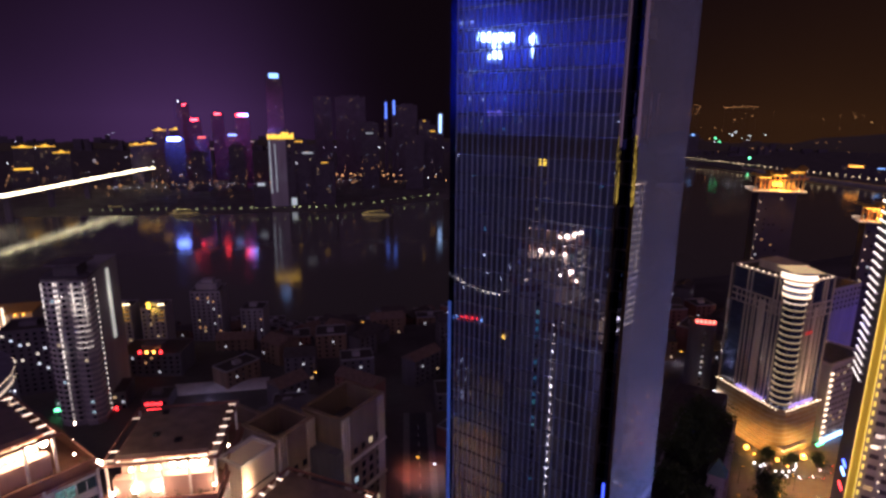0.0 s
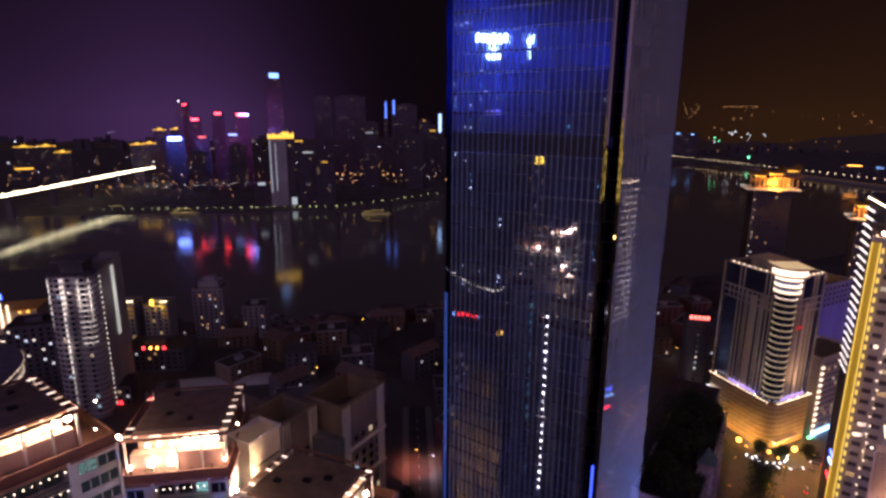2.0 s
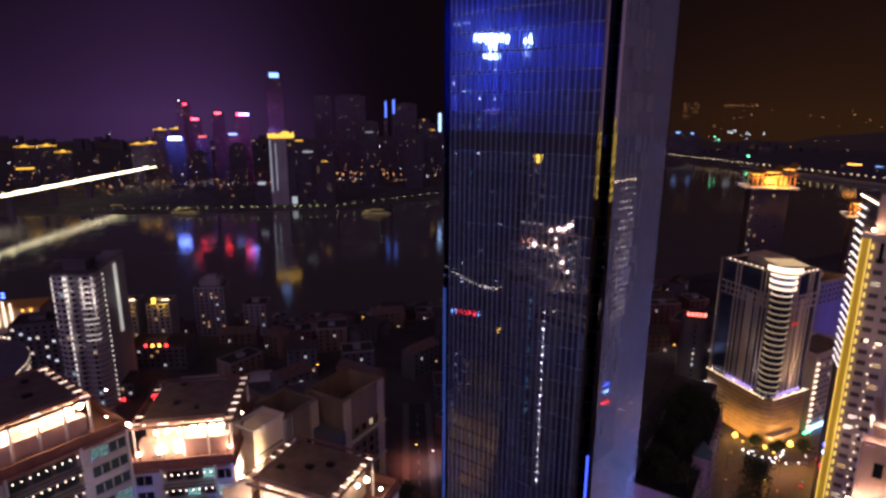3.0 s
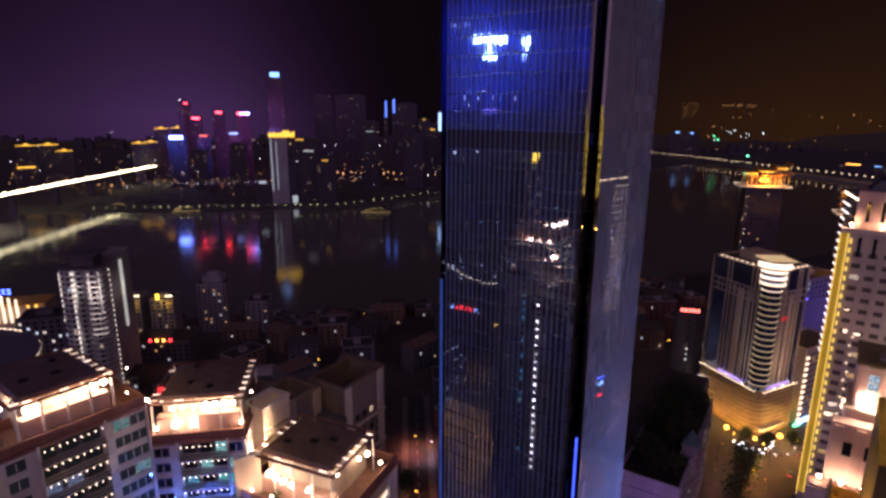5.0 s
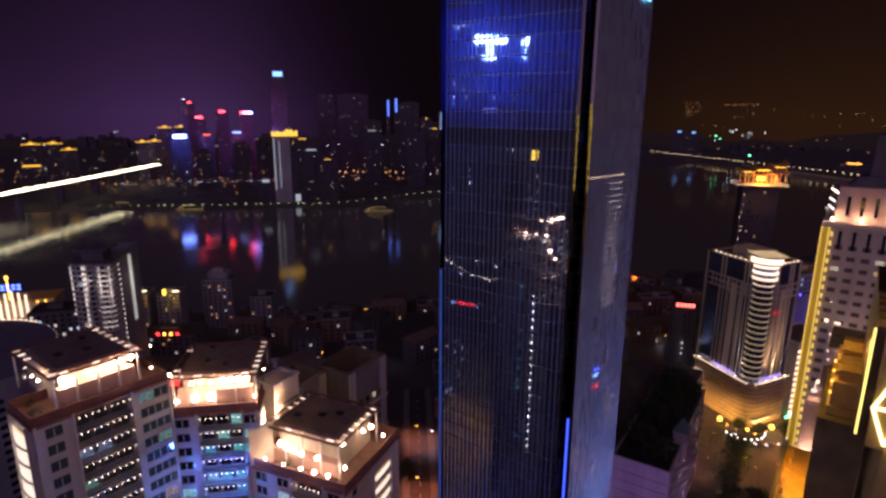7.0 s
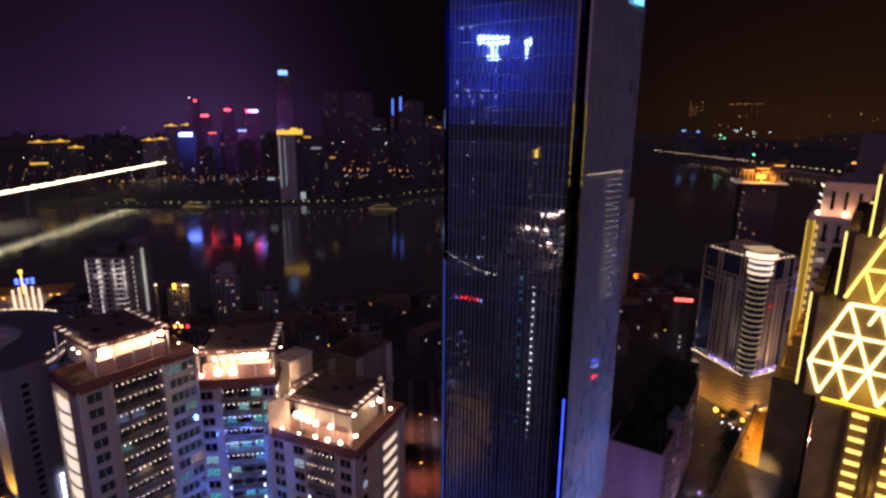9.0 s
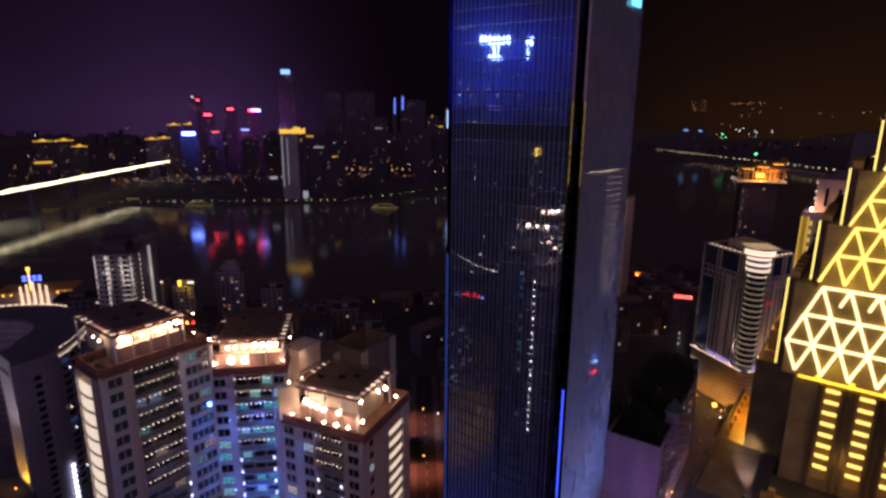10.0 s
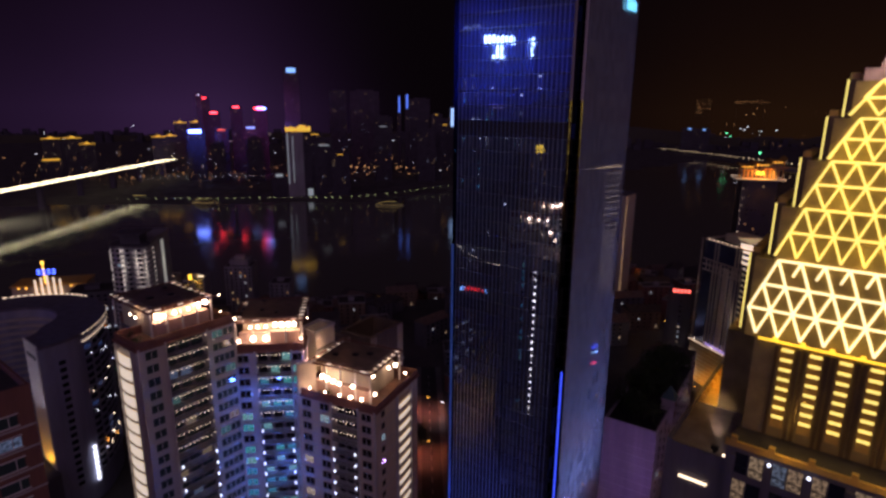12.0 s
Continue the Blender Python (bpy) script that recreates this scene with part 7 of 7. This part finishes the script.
def far_suburb():
    """Low dim roofs on the last rise, with a few lamps between them."""
    rnd = random.Random(71)
    walls, lights = Geo(), Geo()
    for i in range(420):
        x, y = rnd.uniform(-4550, 2500), rnd.uniform(3600, 4560)
        g0, w, h = ground_z(x, y) - 3, rnd.uniform(18, 70), rnd.choice((14, 22, 30, 42, 60)) * rnd.uniform(0.7, 1.3)
        walls.box(x - w / 2, x + w / 2, y, y + 20, g0, g0 + h)
        if rnd.random() < 0.4:
            lx, lz = x + rnd.uniform(-w / 2, w / 2), g0 + h * rnd.uniform(0.2, 0.95)
            lights.box(lx - 1.6, lx + 1.6, y - 3, y - 0.2, lz - 1.4, lz + 1.4)
    t = solo("far_suburb", walls, "far_wall", "low dark roofs of a distant suburb on the horizon", "buildings", kind="stuff")
    part("lights", lights, "pane_city", t, "scattered dim lights")


far_suburb()
far_tower(-593, 1952, 326, 52, sign=("sky_bright", 38, 18, -4), label="tall dark tower with a pale blue sign on top")
pink_tower, ph = far_tower(-738, 2035, 198, 49, sign=("pink_bright", 26, 9, 0), label="dark high-rise with a red, pink and blue roof sign")
part("sign_panel", Geo().box(-19.5, -11.0, -1.2, 0.2, ph - 7.6, ph), "red_bright", pink_tower, "red sign panel")
part("sign_panel", Geo().box(11.0, 19.5, -1.2, 0.2, ph - 7.6, ph), "blue_bright", pink_tower, "blue sign panel")
far_tower(-934, 2090, 179, 46, sign=("red_bright", 30, 6, 0), label="dark high-rise with a red roof sign")
far_tower(-860, 2121, 200, 44, sign=("red_bright", 26, 5, 0), label="dark high-rise with a red roof sign")
far_tower(-960, 2077, 231, 34, sign=("red_bright", 12, 4, 0), label="slim dark high-rise with a small red lamp sign")
far_tower(-892, 1836, 123, 60, sign=("blue_bright", 48, 12, 0), label="dark block with a large blue-white sign")
far_tower(-817, 1871, 124, 46, sign=("red_orange", 30, 4, 0), label="dark block with a red-orange sign line")
far_tower(-729, 1906, 132, 46, sign=("sky_bright", 34, 6, 0), label="dark block with a pale sign line")
far_tower(-800, 1790, 80, 46)
far_tower(-690, 1830, 100, 50)


for x, y, z, tone, w in ((-860, 1760, 150, (0.10, 0.16, 1.0), 420000), (-800, 1800, 215, (1.0, 0.06, 0.30), 260000), (-690, 1800, 210, (0.8, 0.10, 0.7), 300000), (-600, 1800, 150, (0.4, 0.2, 0.8), 160000)):
    lamp("sign_glow", (x, y, z), tone, w * 1.6, 5.0, (x, y + 100, z - 25), 130, 0.8)


def crowned(x, y, top, w):
    t, H = far_tower(x, y, top, w, label="dark distant high-rise with a gold-lit crown")
    part("gold_crown", Geo().box(-w / 2 - 1, w / 2 + 1, -2, 0, H - 2, H).box(-w * 0.22, w * 0.22, -2, 0, H, H + 2).box(-w * 0.08, w * 0.08, -2, 0, H + 2, H + 6), "gold_far", t, "gold lit crown")


for x, y, top, w in ((-1041, 2041, 141, 42), (-992, 2065, 143, 42), (-1109, 2005, 91, 44), (-1074, 2024, 94, 42), (-1383, 1828, 90, 54), (-1335, 1864, 91, 54), (-1300, 1888, 70, 46)):
    crowned(x, y, top, w)
far_tower(-1386, 1820, 22, 70, sign=("gold_far", 62, 6, 0), label="low far block with a gold roof line")


def gold_top_tower():
    x, y = -455, 1524
    t, H = far_tower(x, y, 136, 66, 40, label="far office tower with a gold-lit top and white edge lights", lit=False)
    rnd = random.Random(4)
    for i in range(11):
        part("gold_pier", Geo().box(-34 + i * 6.2, -29 + i * 6.2, -2.5, 0, H - 2, H + rnd.uniform(8, 17)), "gold_mottled", t, "gold pier of the top storeys, its floodlight put in as glow")
    part("edge_strip", Geo().box(-31, -28.6, -1, 0, 40, H - 6), "white_far", t, "white edge light")
    part("edge_strip", Geo().box(-17, -15.4, -1, 0, 44, H - 14), "white_far", t, "white edge light")
    part("foot_light", Geo().box(20, 34, -1, 0, 0, 26), "white_far", t, "pale green-white foot light")
    win = Geo()
    for k in range(4):
        for i in range(3):
            win.box(2 + i * 9, 4 + i * 9, -0.6, 0, H - 24 - k * 18, H - 16 - k * 18)
    tagged(part("glazing", win, "pane_city", t), kind="stuff")
    part("pale_facade", Geo().box(-33, 12, -0.8, -0.1, 0, H - 3), "grey_wall", t, "pale front washed by edge lamps")
    lamp("facade_wash", (-470, 1490, 0), (0.6, 1.0, 0.98), 2500, 1.0, (-455, 1524, 70), 90)
    s, H2 = far_tower(-509, 1506, 14, 42, 20, sign=("white_far", 24, 9, -4), label="low far block with a white sign", lit=False)
    far_tower(-390, 1545, 112, 54, 30, sign=("white_far", 34, 4, 14), label="far dark office slab with a pale roof line")
    far_tower(-344, 1540, 74, 54, 30, sign=("gold_far", 20, 2, 2), label="far dark office slab across the river")


# gold floodlighting of the top is painted as emission on the piers
M["gold_mottled"] = light("gold_glowing_top", (1.0, 0.60, 0.06), 1.1)
gold_top_tower()
for x, y, top, w, s in ((-245, 2176, 245, 13, ("blue_soft", 6, 70, 2)), (-215, 2179, 250, 16, ("blue_soft", 7, 60, 0)), (-41, 2189, 203, 26, ("blue_white", 12, 80, 2)), (-69, 2185, 158, 33, ("gold_far", 22, 3, 18)),
                        (-167, 2183, 234, 77, None), (-374, 2150, 262, 110, None), (-474, 2138, 260, 64, None), (-270, 1900, 170, 60, ("white_far", 30, 3, 30)), (-120, 1880, 130, 60, None), (-90, 1930, 180, 40, ("gold_far", 8, 3, 0)),
                        (-560, 1850, 150, 60, None), (-480, 1800, 120, 50, ("gold_far", 30, 3, 4)), (60, 2050, 190, 60, None),
                        (-940, 1990, 240, 20, ("lamp_white", 4, 3, 0))):
    far_tower(x, y, top, w, 26, s)


def far_lamps(name, rows, material, label, size=1.6):
    """A chain of far lamps on posts, too many to count one by one."""
    ob = thing(name, (0, 0, 0), 0, label, "lamps", kind="stuff")
    g, posts = Geo(), Geo()
    for x, y, z, s in rows:
        z = max(z, ground_z(x, y) + 6)
        g.ball((x, y, z), size * s, 5, 4)
        posts.rod((x, y, ground_z(x, y) - 1), (x, y, z - size * s), 0.15, 4)
    tagged(part("lamp_glow", g, material, ob), kind="stuff")
    tagged(part("posts", posts, "dark_metal", ob), kind="stuff")


rnd = random.Random(31)
far_lamps("shore_lamps", [(-900 + i * 22 + rnd.uniform(-6, 6), shore_far(-900 + i * 22) - 6 + rnd.uniform(-3, 3), -40, rnd.uniform(0.6, 1.1)) for i in range(40)], "lamp_green", "yellow-green promenade lamps on the far bank", 1.3)
far_lamps("road_lamps", [(-420 + i * 24 + rnd.uniform(-8, 8), 2080 + rnd.uniform(-10, 10), -20 + rnd.uniform(0, 8), rnd.uniform(0.9, 2.0)) for i in range(12)], "lamp_far", "orange road lamps on the far bank", 1.7)
far_lamps("road_lamps", [(-1350 + i * 26 + rnd.uniform(-9, 9), 1760 + 0.25 * i * 26 + rnd.uniform(-30, 30), ground_z(-1350 + i * 26, 1900) + rnd.uniform(5, 22), rnd.uniform(0.6, 1.6)) for i in range(58)], "lamp_far", "scattered warm lamps of the far city", 1.5)
far_lamps("city_lamps", [(-1500 + rnd.uniform(0, 1300), 1500 + rnd.uniform(0, 900), rnd.uniform(-25, 60), rnd.uniform(0.4, 1.2)) for i in range(130)], "lamp_far", "scattered warm lamps of the far city", 1.3)
far_lamps("city_lamps", [(-1500 + rnd.uniform(0, 1500), 1500 + rnd.uniform(0, 1100), rnd.uniform(-25, 120), rnd.uniform(0.4, 1.1)) for i in range(60)], "lamp_white", "scattered white lamps of the far city", 1.2)
chain = [(1335 + i * 8.5 + rnd.uniform(-3, 3), 3100 - i * 33 + rnd.uniform(-6, 6)) for i in range(-14, 34)]
far_lamps("east_road_lamps", [(x + 20, y, -26, rnd.uniform(0.7, 1.2)) for x, y in chain], "lamp_road", "chain of road lamps along the eastern bank", 2.1)
far_lamps("hill_lamps", [(1400 + rnd.uniform(0, 1500), 3200 + rnd.uniform(0, 700), rnd.uniform(-20, 230), rnd.uniform(0.4, 1.1)) for i in range(46)], "lamp_far", "scattered lamps on the dark eastern hills", 2.2)
far_lamps("hill_lamps", [(1350 + rnd.uniform(0, 500), 3250 + rnd.uniform(0, 300), rnd.uniform(40, 110), rnd.uniform(0.6, 1.2)) for i in range(9)], "lamp_white", "scattered cool lamps on the dark eastern hills", 2.6)
far_lamps("green_lamps", [(1560, 3000, -10, 1.5), (1500, 3280, 80, 1.0), (1520, 3270, 62, 0.9)], "green", "green lamps on the eastern bank", 3.4)
far_lamps("embankment_lamps", [(-1000 + i * 17 + rnd.uniform(-5, 5), 1640 + i * 6.5 + rnd.uniform(-8, 8), -20 + rnd.uniform(0, 6), rnd.uniform(0.5, 1.0)) for i in range(44)], "lamp_white", "row of small white lamps along the far embankment road", 0.9)
far_lamps("embankment_lamps", [(-1330 + rnd.uniform(0, 900), 1560 + rnd.uniform(0, 260), rnd.uniform(-38, 10), rnd.uniform(0.4, 0.9)) for i in range(110)], "lamp_far", "small warm lamps of the far riverside", 1.1)
far_lamps("hill_lamps", [(1440 + (k % 6) * 17 + rnd.uniform(-5, 5), 3600, 262 - (k // 6) * 22 + rnd.uniform(-6, 6), rnd.uniform(0.4, 0.9)) for k in range(22)], "lamp_far", "lit rooms of a dim eastern hill block", 2.0)
far_lamps("hill_lamps", [(1680 + k * 12 + rnd.uniform(-5, 5), 3600, 258 + rnd.uniform(-6, 6), rnd.uniform(0.4, 0.9)) for k in range(18)], "lamp_far", "faint row of lamps along the eastern ridge", 2.0)
far_tower(1400, 3560, 96, 90, 30, sign=("sky_bright", 26, 7, 0), label="low eastern block with a blue-white sign")
far_tower(1480, 3540, 92, 70, 30, sign=("sky_bright", 22, 7, 0), label="low eastern block with a blue-white sign")
t, H = far_tower(1640, 2320, 10, 100, 30, sign=("orange", 60, 3, 2), label="low eastern riverside hall with a red-gold sign")
t, H = far_tower(1720, 2290, 4, 66, 30, sign=("sky_bright", 30, 3, 2), label="low eastern riverside hall with a white-blue sign")
quay = thing("quay", (1480, 2640, -50), -80, "lit quay wall on the eastern bank", "quay", kind="structure")
part("wall", Geo().box(-200, 700, -3, 3, -8, 6), "grey_wall", quay)
part("lamp_line", Geo().box(-100, 640, -3.6, -3.1, 5.5, 6.3), "dim_gold", quay, "line of gold quay lamps")


M["boat_line"] = light("boat_outline_lamps", (1.0, 0.75, 0.2), 0.9)


def boat(x, y, turn, length, label):
    t = thing("river_boat", (x, y, WATER), turn, label, "boat", "moored river boats")
    L = length / 2
    hull = Geo().prism([(-L, -5), (L * 0.8, -5), (L, 0), (L * 0.8, 5), (-L, 5)], -1, 3.4)
    part("hull", hull, "dark_wall", t)
    part("cabin", Geo().box(-L * 0.8, L * 0.6, -4, 4, 3.4, 9).box(-L * 0.5, L * 0.4, -3.2, 3.2, 9, 13), "louvre", t)
    part("deck_lights", Geo().box(-L, L * 0.85, -5.3, -5.05, 3.2, 3.5).box(-L * 0.5, L * 0.4, -3.5, -3.25, 12.7, 13.0).box(-L * 0.8, -L * 0.5, -4.4, -3.9, 9, 9.5), "boat_line", t, "gold outline lamps")


boat(-190, 1432, 5, 76, "moored river boat outlined in gold lamps")
boat(-686, 1430, 8, 74, "moored pontoon with a line of gold lamps")
boat(-890, 1470, 8, 68, "moored pontoon with a line of dim lamps")

# ---- the tall tower west of the flats, which the mirror glass shows ----
WEST = (-225.0, 30.0)
WEST_TURN = 97.8

M["white_dim"] = light("pale_sign_line", (0.6, 0.75, 1.0), 1.2)


def west_tower():
    t = thing("west_tower", (*WEST, GROUND), WEST_TURN, "tall tower with a blue-white sign, its wall widened as blue glow backdrop", "skyscraper")
    H = 300 - GROUND
    # own axes: the front looks along -y, towards the glass tower
    # wall widened beyond any real tower, a backdrop for the sign's blue haze
    part("wall", Geo().box(-112, 40, 0, 30, 84, H), "glow_backdrop", t)
    part("tower_base", Geo().box(-70, 30, 2, 28, 0, 84), "dark_wall", t)
    part("roof", Geo().box(-111, 39, 1, 29, H, H + 2), "roof", t)
    line = Geo().box(-112, 40, -0.12, 0, 0, 0.3).mesh("floor_line")
    for k in range(19, 60):
        part("floor_line", line, "dark_wall", t, m=pose(0, 0, k * 4.5))
    z = 244 - GROUND
    sign = Geo().box(-11, 11, -1.8, -0.6, z + 0.6, z + 5.6).box(-2.4, -1.2, -1.8, -0.6, z - 7, z + 1).box(0.8, 2.0, -1.8, -0.6, z - 7, z + 1).box(-4.6, 5.0, -1.8, -0.6, z - 9.6, z - 7)
    part("sign", sign, "west_sign", t, "blue-white block sign", pose(-11.5, 0, 0))
    part("sign", Geo().box(-26.6, -24.8, -1.8, -0.6, z, z + 5.6).box(-23.8, -22.2, -1.8, -0.6, z + 0.6, z + 3.8).box(-24.7, -24.2, -1.6, -0.6, z - 9, z - 1), "west_sign", t, "blue-white block sign", pose(-11.5, 0, 0))
    part("sign", Geo().box(20, 26, -1.4, -0.6, z + 10, z + 11).box(14, 19, -1.4, -0.6, z + 11.5, z + 12.3), "white_dim", t, "thin pale sign line", pose(-11.5, 0, 0))
    part("sign", bars(Geo(), -6, 4, z - 45, z - 42, -0.3, 5, 9), "violet", t, "small violet sign drawn as bars", pose(-11.5, 0, 0))
    # shop signs low on the base, and a gold-lit entrance
    for u, w, z0, mat in ((12, 3, 36, "sky_blue"), (8, 2.6, 35.5, "red"), (4.6, 3.0, 35, "red"), (0.5, 3.4, 34, "red"), (-3.5, 3.0, 33, "red"), (-7, 2, 32, "sky_blue"), (-24, 7, 19, "gold_light"), (-32, 4, 21, "gold_light")):
        part("shop_sign", bars(Geo(), u - w / 2, u + w / 2, z0, z0 + 2.4, 1.2, 3, int(u) + 90), mat, t, "small glowing shop sign drawn as bars")
    rnd = random.Random(17)
    # lit rooms and stair lamps in loose columns under the sign
    for col in (-100, -92, -66, -60, -44, -31, -27, -20, -14, -9, -5, 1, 5, 12, 18, 27, 33):
        for k in range(34):
            if rnd.random() < (0.5 if k < 12 and -32 < col < 14 else 0.15):
                piece("window", 0.5, 0.7, 0.2, "white_led" if rnd.random() < 0.6 else "cyan", t, pose(col + rnd.choice((0, 1.2)), -0.25, z - 17 - k * 4.5))


M["glow_backdrop"] = surface("blue_glow_backdrop", (0.11, 0.14, 0.24), 0.6, 0.2, 0.2)
M["west_sign"] = light("blue_white_sign", (0.45, 0.66, 1.0), 17)
west_tower()
# added blue spots on that wall stand for haze glowing round the sign
for u, z, w in ((0, 242, 84000), (-24, 246, 42000), (28, 250, 22000), (4, 268, 15000), (-50, 250, 13000), (-8, 214, 26000), (-40, 214, 16000), (24, 214, 20000), (-72, 240, 16000), (-98, 244, 15000)):
    lamp("blue_sign_glow", along(*WEST, WEST_TURN, u - 10, -20, z), (0.035, 0.10, 1.0), w, 1.0, along(*WEST, WEST_TURN, u - 10, 0, z), 150, 1.0)


def west_hall():
    t = thing("west_hall", (-200.3, -6.8, GROUND), 53, "high-rise with a yellow-lit sign crown", "building")
    H = 168 - GROUND
    part("wall", Geo().box(-14, 14, 0.6, 12, 0, H), "dark_wall", t)
    part("yellow_sign", bars(Geo(), -6, 6, H, H + 6, 0.5, 3, 4, 0.6), "yellow_bright", t, "yellow sign drawn as bars")
    for k in range(30):
        for i in range(6):
            piece("window", 1.8, 1.6, 0.14, "pane_far", t, pose(-11 + i * 4.4, 0.5, H - 5 - k * 3.8))


west_hall()


# ---- the lower city to the west, which shows in the mirror glass ----
M["pane_west"] = window_glass("west_window", 0.30, ((1.0, 0.75, 0.4), (0.85, 0.92, 1.0), (0.7, 0.8, 1.0)), 0.7, island=True)


def west_block(x, y, w, d, top, seed, wall="dark_wall"):
    rnd = random.Random(seed)
    t = thing("west_block", (x, y, GROUND), 53 + rnd.uniform(-6, 6), "dark city block with scattered lit windows", "building", "western city blocks")
    H = top - GROUND
    part("wall", Geo().box(-w / 2, w / 2, 0, d, 0, H), wall, t)
    part("parapet", Geo().ring([(-w / 2, 0), (w / 2, 0), (w / 2, d), (-w / 2, d)], H, H + 1.0, 0.4), wall, t)
    part("roof_house", Geo().box(-3, 4, d * 0.3, d * 0.6, H, H + 3.4), wall, t)
    g = Geo()
    for k in range(int((H - 3) / 3.6)):
        for i in range(int(w / 3.8)):
            a = -w / 2 + 1.2 + i * 3.8
            g.box(a, a + 1.7, -0.12, 0.05, H - 3.2 - k * 3.6, H - 1.6 - k * 3.6)
        for i in range(int(d / 3.8)):
            a = 1.2 + i * 3.8
            g.box(w / 2 - 0.05, w / 2 + 0.12, a, a + 1.7, H - 3.2 - k * 3.6, H - 1.6 - k * 3.6)
    tagged(part("glazing", g, "pane_west", t), kind="stuff")
    return t, H


for k, (x, y, w, d, top) in enumerate(((-140, 20, 26, 16, 62), (-118, -12, 24, 16, 74), (-168, 62, 30, 16, 58), (-96, -40, 26, 18, 66), (-150, -30, 34, 18, 92), (-128, -70, 28, 18, 84), (-176, -70, 34, 20, 104),
                                       (-104, -96, 30, 18, 70), (-70, -90, 24, 16, 60), (-230, -30, 40, 20, 88), (-140, 78, 26, 14, 46), (-60, -140, 34, 18, 96), (-118, -140, 34, 18, 80))):
    t, H = west_block(x, y, w, d, top, 60 + k, ("dark_wall", "grey_wall", "red_paint")[k % 3])
    if k in (0, 5, 9):
        sign_bars(t, -8, 8, H - 5, H - 2, -0.2, 6, ("red", "sky_blue", "red")[k // 4], 70 + k)
street("road", (-200, 110), (-70, -70), 14, "orange-lit avenue through the western blocks")
for x, y in ((-192, 36), (-125, 66), (-80, 90), (-284, 22), (-205, 52), (-140, 58), (-96, 84)):
    street_lamp(x, y, 20, "orange", (1.0, 0.42, 0.06), 7500, tall=13, head=0.4)
for x, y, s in ((-106, 66, 1), (-112, 58, 2), (-100, 76, 3)):
    street_lamp(x, y, 0, "gold_light", AMBER, 2500, head=0.4)


def garland(name, a, b, sag, count, material, label):
    """Small lamps on a slack cable between two roofs."""
    t = thing(name, a, 0, label, "lights")
    a, b = Vector(a), Vector(b)
    cable, bulbs = Geo(), Geo()
    pts = []
    for i in range(count + 1):
        k = i / count
        p = a.lerp(b, k) - a
        p.z -= sag * 4 * k * (1 - k)
        pts.append(p)
        bulbs.ball(p - Vector((0, 0, 0.4)), 0.24, 6, 4)
    for p, q in zip(pts, pts[1:]):
        cable.rod(p, q, 0.05, 4)
    part("cable", cable, "dark_metal", t)
    tagged(part("bulb_row", bulbs, material, t, "row of small lamps"), kind="stuff")


garland("light_garland", (-172.6, 67.4, 112), (-175.8, 32.7, 93.2), 2.5, 40, "bulb", "slack string of small white lamps between two roofs")
garland("light_garland", (-175.8, 32.7, 93.2), (-172.1, 18.5, 103.4), 1.0, 18, "bulb", "short string of small white lamps up to a roof edge")
garland("light_garland", (-172.1, 18.5, 103.4), (-172.8, 20.0, 60.0), 0.1, 22, "bulb", "string of small white lamps down a house corner")
